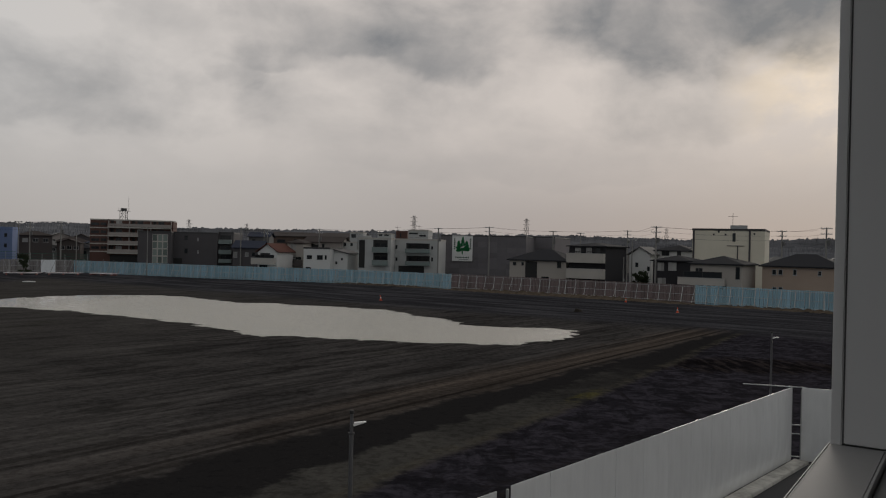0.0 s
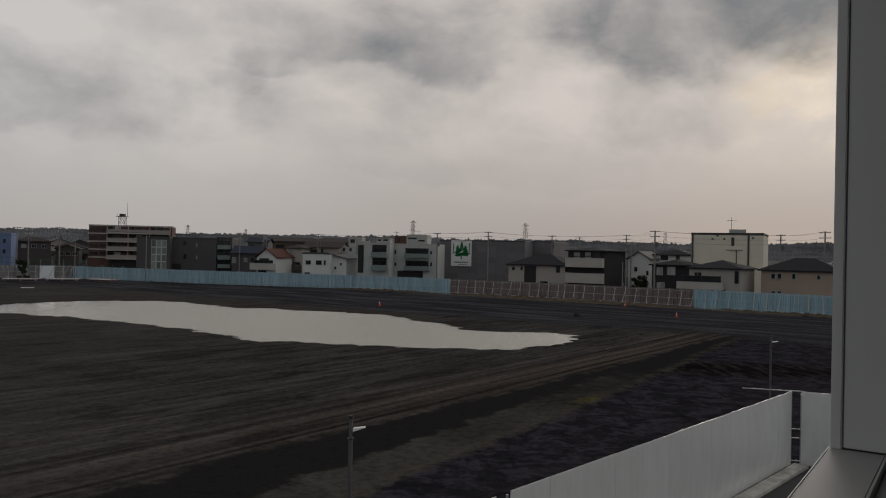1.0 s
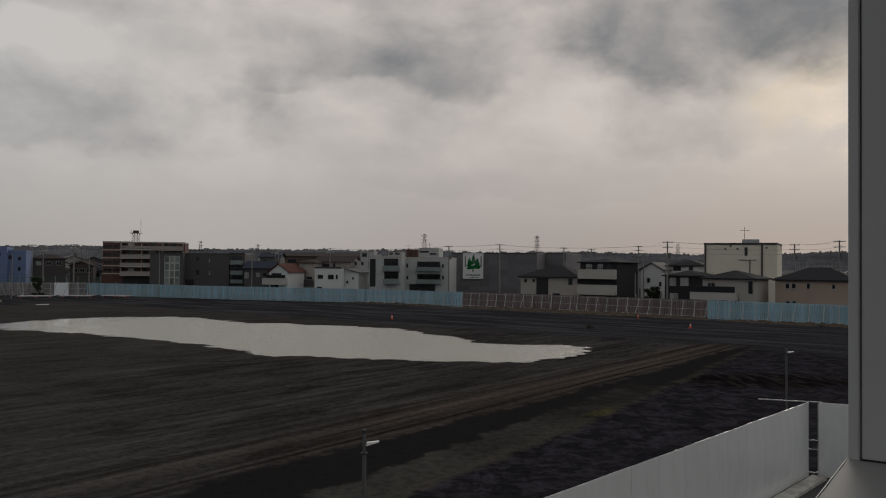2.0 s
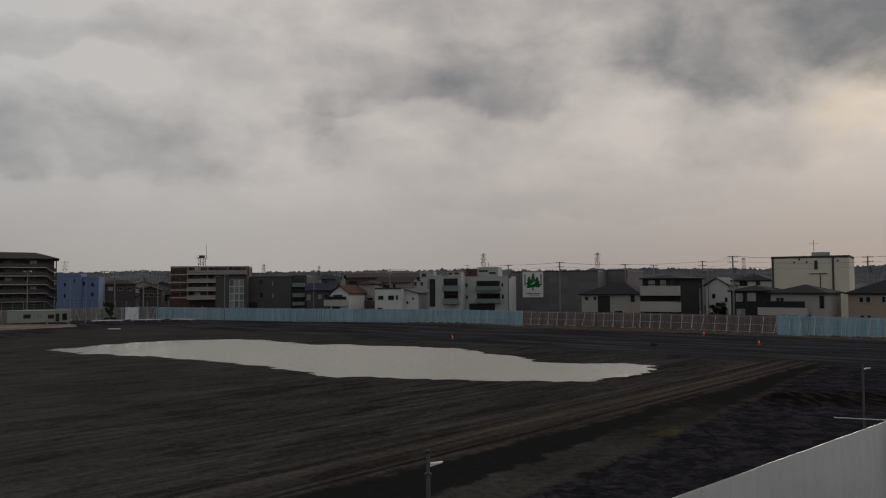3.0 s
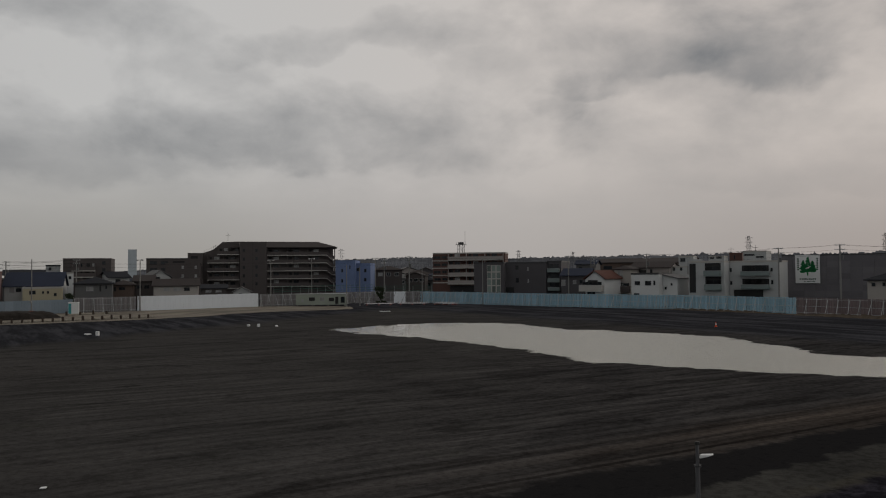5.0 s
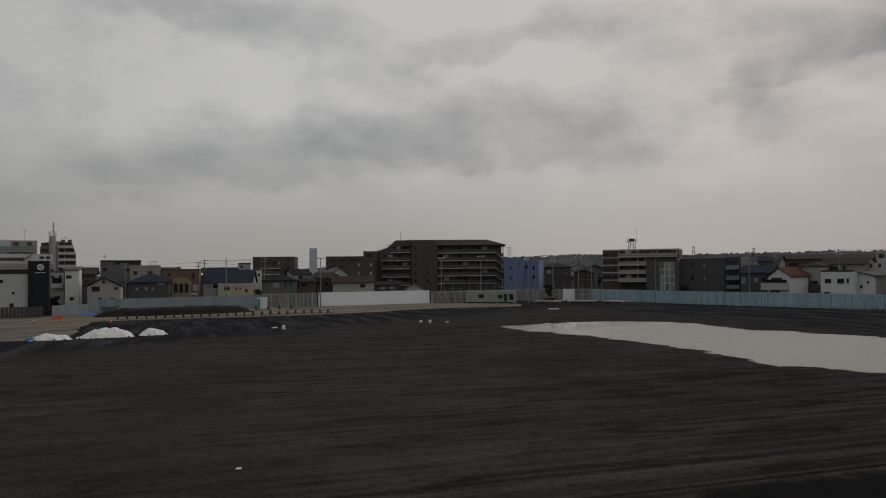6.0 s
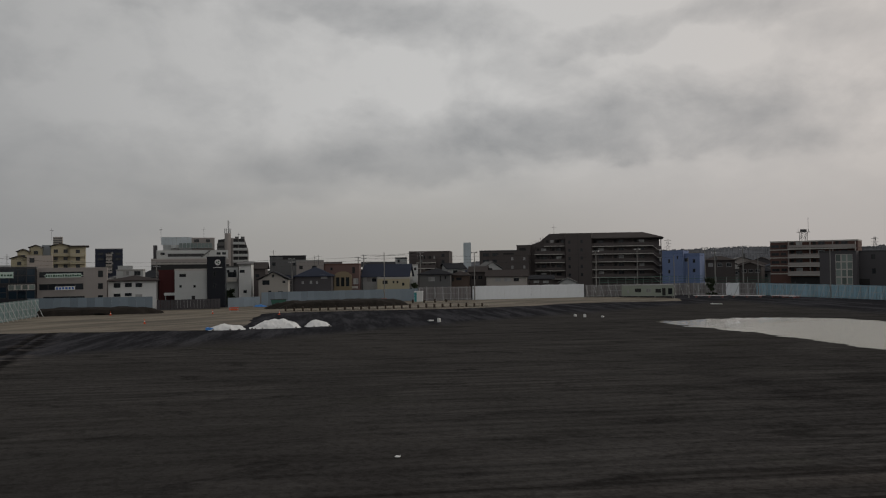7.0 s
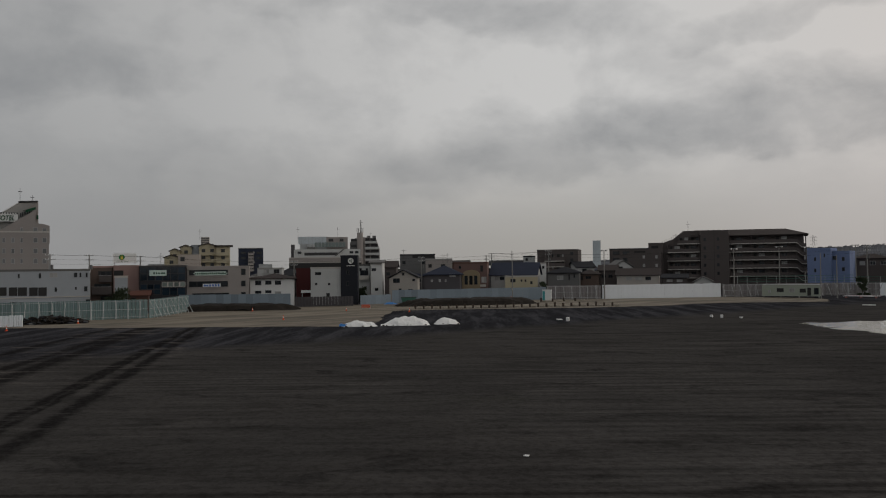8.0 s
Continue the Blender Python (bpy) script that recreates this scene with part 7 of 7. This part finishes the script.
def roof_tank(x, y, z, label):
    """A round water tank on a lattice stand."""
    t = thing("roof_tank", pose(x, y, z) @ Matrix.Scale(0.6, 4), label, "water tank")
    bm = bmesh.new()
    tube(bm, (0, 0, -1.0), (0, 0, 0.2), 1.5, 1.5, 16)
    part("tank", bm, DARKSTEEL, t)
    for a in (-1.4, 1.4):
        for b in (-1.4, 1.4):
            part("leg", tube_bm((a, b, -5.6), (a, b, -1.0), 0.11, 5), GREY, t)
        part("brace", tube_bm((a, -1.4, -5.2), (a, 1.4, -1.2), 0.07, 5), GREY, t)
        part("brace", tube_bm((-1.4, a, -5.2), (1.4, a, -1.2), 0.07, 5), GREY, t)
        part("brace", tube_bm((1.4, a, -5.2), (-1.4, a, -1.2), 0.07, 5), GREY, t)
    part("platform", boxes((-2.6, 2.6, -1.9, 1.9, -1.25, -1.05)), GREY, t)
    part("mast", tube_bm((2.4, 0, -1), (2.4, 0, 6.0), 0.07), GREY, t)
    for s in (-2.5, 2.5):
        part("post", tube_bm((s, 0, -1), (s, 0, 0.4), 0.08), GREY, t)


roof_tank(-96.5, 239.3, 17.8, "dark water tank on a lattice roof stand")


def aerial(x, y, z, h, label="thin roof aerial with short rods"):
    """A television aerial; z is its tip."""
    a = thing("roof_aerial", pose(x, y, z - h), label, "roof aerial", "roof aerials")
    part("mast", tube_bm((0, 0, -0.6), (0, 0, h), 0.045), DARKSTEEL, a)
    part("boom", tube_bm((-0.9, 0, h * 0.8), (0.9, 0, h * 0.8), 0.035), DARKSTEEL, a)
    for i in range(5):
        part("rod", tube_bm((-0.8 + 0.4 * i, -0.5, h * 0.8), (-0.8 + 0.4 * i, 0.5, h * 0.8), 0.025), DARKSTEEL, a)


aerial(58.9, 161.6, 16.6, 3.4)
aerial(-175.3, 220.9, 22.5, 4.5)
aerial(-321.6, 174.8, 29.9, 4.5)
aerial(-214.8, 131.7, 14.0, 2.5)
aerial(-238.5, 26.4, 30.7, 5.0)
aerial(-238.2, 29.3, 28.9, 3.0)
aerial(-320.7, 100.2, 24.7, 4.0)
aerial(-316.1, 176.4, 24.4, 4.0)
aerial(-191.5, 130.9, 11.9, 2.4)
aerial(-190.8, 131.9, 12.1, 2.2)
aerial(-178.5, 218.3, 18.3, 2.0)
aerial(-176.0, 46.4, 11.9, 3.0)
aerial(-321.5, 143.4, 26.4, 5.5)
aerial(-314.1, 158.9, 26.4, 5.5)
aerial(-14.0, 242.6, 14.6, 2.5)
aerial(-7.0, 227.9, 14.7, 3.0)


def hotel_crown():
    """The hotel's slanted top: a wedge of wall, a sloping roof set back and a lettered board."""
    bm = bmesh.new()
    prism(bm, [(3.73, 15.72), (20.41, 15.72), (20.41, 20.47), (19.29, 20.85), (17.06, 21.18), (17.06, 24.67)], 0.004, 2.4)
    crown = part("crown", bm, HOTELWALL, hotel, "slanted pinkish grey crown wall")
    bm = bmesh.new()
    prism(bm, [(3.73, 20.3), (13.1, 26.9), (13.1, 26.7), (3.73, 20.0)], 3.2, 9.0)
    part("sloping_roof", bm, SIGNWHITE, crown, "pale sloping roof sheet")
    bm = bmesh.new()
    prism(bm, [(3.73, 20.0), (13.1, 26.68), (17.2, 26.9), (17.2, 18.7), (3.73, 18.7)], 3.4, 9.0)
    part("plant_storey", bm, CONCRETE, crown)
    bm = bmesh.new()
    prism(bm, [(14.2, 24.6), (17.73, 27.1), (17.73, 20.7), (17.2, 20.7), (17.2, 24.3)], 2.41, 3.3)
    part("far_wall", bm, HOTELWALL, crown)
    bm = bmesh.new()
    prism(bm, [(13.0, 26.9), (17.6, 27.1), (17.6, 27.35), (13.0, 27.15)], 3.0, 9.4)
    part("cornice", bm, DARKSTEEL, crown)
    board = part("sign_board", boxes((4.99, 12.9, 2.5, 2.8, 21.5, 24.0)), SIGNWHITE, hotel, "white sign board")
    part("board_frame", boxes((4.99, 12.9, 2.46, 2.495, 23.55, 24.05), (4.99, 12.9, 2.46, 2.495, 21.4, 21.62)), DARKSTEEL, board)
    for i in range(12):
        part("letter_bar", boxes((5.4 + i * 0.62, 5.75 + i * 0.62, 2.43, 2.455, 23.65, 23.95)), SIGNWHITE, board)
    text = bpy.data.curves.new("sign_lettering", "FONT")
    text.body, text.size, text.extrude, text.align_x, text.shear, text.offset = "HOTEL", 1.5, 0.04, "RIGHT", 0.2, 0.03
    text.materials.append(SIGNDARK)
    lettering = new("sign_lettering", text)
    lettering.parent = board
    lettering.matrix_basis = pose(12.1, 2.44, 21.95, 90) @ Matrix.Diagonal((0.92, 1.2, 1, 1))
    bm = bmesh.new()
    prism(bm, [(14.7, 24.75), (17.1, 25.6), (17.1, 24.95), (14.7, 24.05)], 2.2, 2.4)
    part("side_lettering", bm, SIGNDARK, crown)
    part("end_lettering", boxes((17.3, 17.75, 2.2, 2.405, 22.3, 23.4)), SIGNDARK, crown)
    for i in range(7):
        x, z = (13.4, 22.9)
        part("louvre", boxes((x + i * 0.42, x + 0.24 + i * 0.42, 2.7, 2.95, z + i * 0.2, z + 1.0 + i * 0.2)), GLASS, crown)


hotel_crown()


def roof_plant(x, y, z, turn, label, round_tank=False):
    """Plant on a flat roof; z is its top."""
    p = thing("roof_plant", pose(x, y, z, 0, 0, turn), label, "roof plant", "roof plant")
    bm = bmesh.new()
    if round_tank:
        tube(bm, (0, 0, -2.4), (0, 0, -0.3), 1.5, 1.5, 18)
        tube(bm, (0, 0, -0.3), (0, 0, 0), 1.5, 0.6, 18)
    else:
        box(bm, -1.6, 1.6, -0.9, 0.9, -1.6, 0)
    part("casing", bm, SIGNWHITE if round_tank else STEEL, p)
    part("plinth", boxes((-1.7, 1.7, -1.0, 1.0, -3.4, -2.4 if round_tank else -1.6)), CONCRETE, p)


def parked_car(x, y, turn, paint, label):
    c = thing("car", pose(x, y, 0, 0, 0, turn), label, "car", "parked cars")
    bm = bmesh.new()
    prism(bm, [(0, 0.3), (4.2, 0.3), (4.2, 0.85), (3.3, 0.95), (2.8, 1.5), (0.5, 1.55), (0, 0.95)], -0.8, 0.8)
    bmesh.ops.bevel(bm, geom=bm.edges[:], offset=0.06, segments=2, affect="EDGES")
    body = part("body", bm, paint, c)
    for side in (-0.812, 0.802):
        part("side_glass", boxes((0.6, 2.75, side, side + 0.01, 1.0, 1.42)), GLASS, body)
    for wx in (0.8, 3.4):
        for side in (-0.82, 0.62):
            bm = bmesh.new()
            tube(bm, (wx, side, 0.32), (wx, side + 0.2, 0.32), 0.32, 0.32, 14)
            part("wheel", bm, SEAMSHADE, c)


parked_car(-97.5, 232, 20, SIGNWHITE, "white hatchback parked below the apartments")
parked_car(-91.0, 233, 14, SIGNWHITE, "white hatchback parked beside another car")
parked_car(-103.5, 231, 16, CHARCOAL, "dark hatchback parked below the apartments")


def sign_disc(x, y, z, turn, r, label):
    s = thing("shop_sign", pose(x, y, z, 0, 0, turn), label, "shop sign")
    bm = bmesh.new()
    tube(bm, (0, -0.06, 0), (0, 0.0, 0), r, r, 28)
    part("disc", bm, SIGNWHITE, s)
    bm = bmesh.new()
    for k in range(3):
        a = k * 2.1 + 0.4
        prism(bm, [(0, 0), (r * 0.7 * math.cos(a), r * 0.7 * math.sin(a)), (r * 0.7 * math.cos(a + 1.1), r * 0.7 * math.sin(a + 1.1))], -0.09, -0.065)
    part("emblem", bm, SIGNDARK, s)
    bars(s, -r * 1.5, r * 1.5, -r * 1.9, r * 0.3, 8, CONEWHITE, -0.0)


sign_disc(-158.1, 83.0, 9.8, 58.4, 0.62, "round white emblem above small lettering")


def shop_canopy(x, y, turn, w, z):
    c = thing("shop_canopy", pose(x, y, 0, 0, 0, turn), "low white canopy along the shop front", "canopy")
    part("fascia", boxes((0, w, -2.2, 0, z, z + 0.55)), SIGNWHITE, c)
    for a in (0.2, w * 0.5, w - 0.3):
        part("post", boxes((a, a + 0.15, -2.1, -1.95, 0, z)), FRAME, c)


shop_canopy(-168.0, 75.6, 61.0, 10.6, 2.75)


roof_plant(-313.7, 145.9, 19.8, 64, "round white water tank on the roof", True)
roof_plant(-309.6, 154.4, 17.5, 64, "grey plant cabinet on the roof")
roof_plant(-176.2, 45.5, 9.6, 72, "row of air conditioning units on the roof")
roof_plant(60.0, 161.2, 14.1, -18, "small grey vent housing on the roof")
roof_plant(-18.8, 189.1, 10.7, 4, "grey cooling unit on the flat roof")
roof_plant(-185.8, 74.1, 9.4, 66, "small plant cabinet on the flat roof")


def rooftop_sign(x, y, z, turn):
    s = thing("rooftop_sign", pose(x, y, z, 0, 0, turn), "white rooftop sign box with a green emblem", "rooftop sign")
    part("box", boxes((0, 4.6, 0, 1.2, -2.0, 0)), SIGNWHITE, s)
    bm = bmesh.new()
    tube(bm, (1.7, -0.06, -0.85), (1.7, -0.005, -0.85), 0.6, 0.6, 20)
    part("emblem", bm, SIGNGREEN, s, "round green emblem")
    part("mark", boxes((1.45, 1.95, -0.1, -0.065, -1.3, -0.5)), SIGNYELLOW, s)
    bars(s, 0.6, 3.0, -1.9, 0.16, 8, SIGNDARK, -0.002)
    for a in (0.2, 4.3):
        part("leg", boxes((a, a + 0.12, 0.3, 0.5, -3.2, -2.0)), STEEL, s)


rooftop_sign(-182.1, 38.0, 12.0, 78)
FILM = mat("pale_green_film", (0.50, 0.60, 0.55), 0.5, 0.08)
SIGNROWS = thing("window_lettering", pose(-171.5, 51.0, 0, 0, 0, 70.3), "pale lettered film in the office windows", "window sign")
strip = boxes((0.9, 8.1, -0.16, -0.14, 7.02, 7.82))
bmesh.ops.bevel(strip, geom=[e for e in strip.edges if abs(e.verts[0].co.y - e.verts[1].co.y) > 0.01], offset=0.34, segments=5, affect="EDGES")
long_film = part("film", strip, FILM, SIGNROWS, "long rounded pale green film")
bars(long_film, 1.2, 7.8, 7.2, 0.46, 15, SIGNDARK, -0.162, 4)
short_film = part("film", boxes((2.9, 6.6, -0.16, -0.14, 4.5, 5.2)), SIGNWHITE, SIGNROWS)
bars(short_film, 3.0, 6.5, 4.6, 0.5, 6, SIGNBLUE, -0.162, 6)
x, y, z = -172.76, 43.19, 7.07
bay_film = thing("window_film", pose(x, y, z, 0, 0, 72.1), "pale green lettered film on the dark glass", "window sign")
part("film", boxes((0, 3.4, -0.03, -0.01, 0, 1.2)), FILM, bay_film)
bars(bay_film, 0.7, 3.2, 0.35, 0.45, 5, SIGNDARK, -0.031, 8)


# ---- the rest of the town, seen between the nearer houses ----
def town():
    rnd = random.Random(11)
    walls, roofs = (OFFWHITE, BEIGE, GREY, GREY, MIDGREY, UMBER, DARKGREY, UMBER), (ROOFTILE, ROOFBLUE, ROOFBROWN, ROOFGREY)
    for i in range(118):
        az = radians(-88 + 122 * (i + rnd.uniform(-0.3, 0.3)) / 84 if i < 84 else -33 + 10.5 * (i - 84 + rnd.uniform(-0.4, 0.4)) / 34)
        r = rnd.choice((252, 268, 292, 318, 350)) + rnd.uniform(-6, 6) if i < 84 else rnd.uniform(275, 420)
        if -31 < math.degrees(az) < -10 and i < 84:
            r = rnd.uniform(300, 340)
        if -49 < math.degrees(az) < -30:
            r = rnd.uniform(305, 350)
        w, d, h = rnd.uniform(7, 11), rnd.uniform(7, 9), rnd.uniform(5.0, 6.2) + (rnd.uniform(0.5, 3.2) if i >= 84 else 0)
        ridge = h + rnd.uniform(1.2, 2.4)
        wins = [(w * 0.12 + k * w * 0.3, w * 0.12 + k * w * 0.3 + 1.5, h - 2.0, h - 0.8, rnd.choice("wkc")) for k in range(3)]
        building("house", "small two-storey house in the rows behind", "house", (r * math.sin(az), r * math.cos(az), -math.degrees(az) + rnd.uniform(-25, 25)), round(w, 1), round(d, 1), h,
                 rnd.choice(walls), (rnd.choice(("hip", "gable_x", "gable_y", "hip")), ridge, rnd.choice(roofs)), wins, "town behind the site")


town()
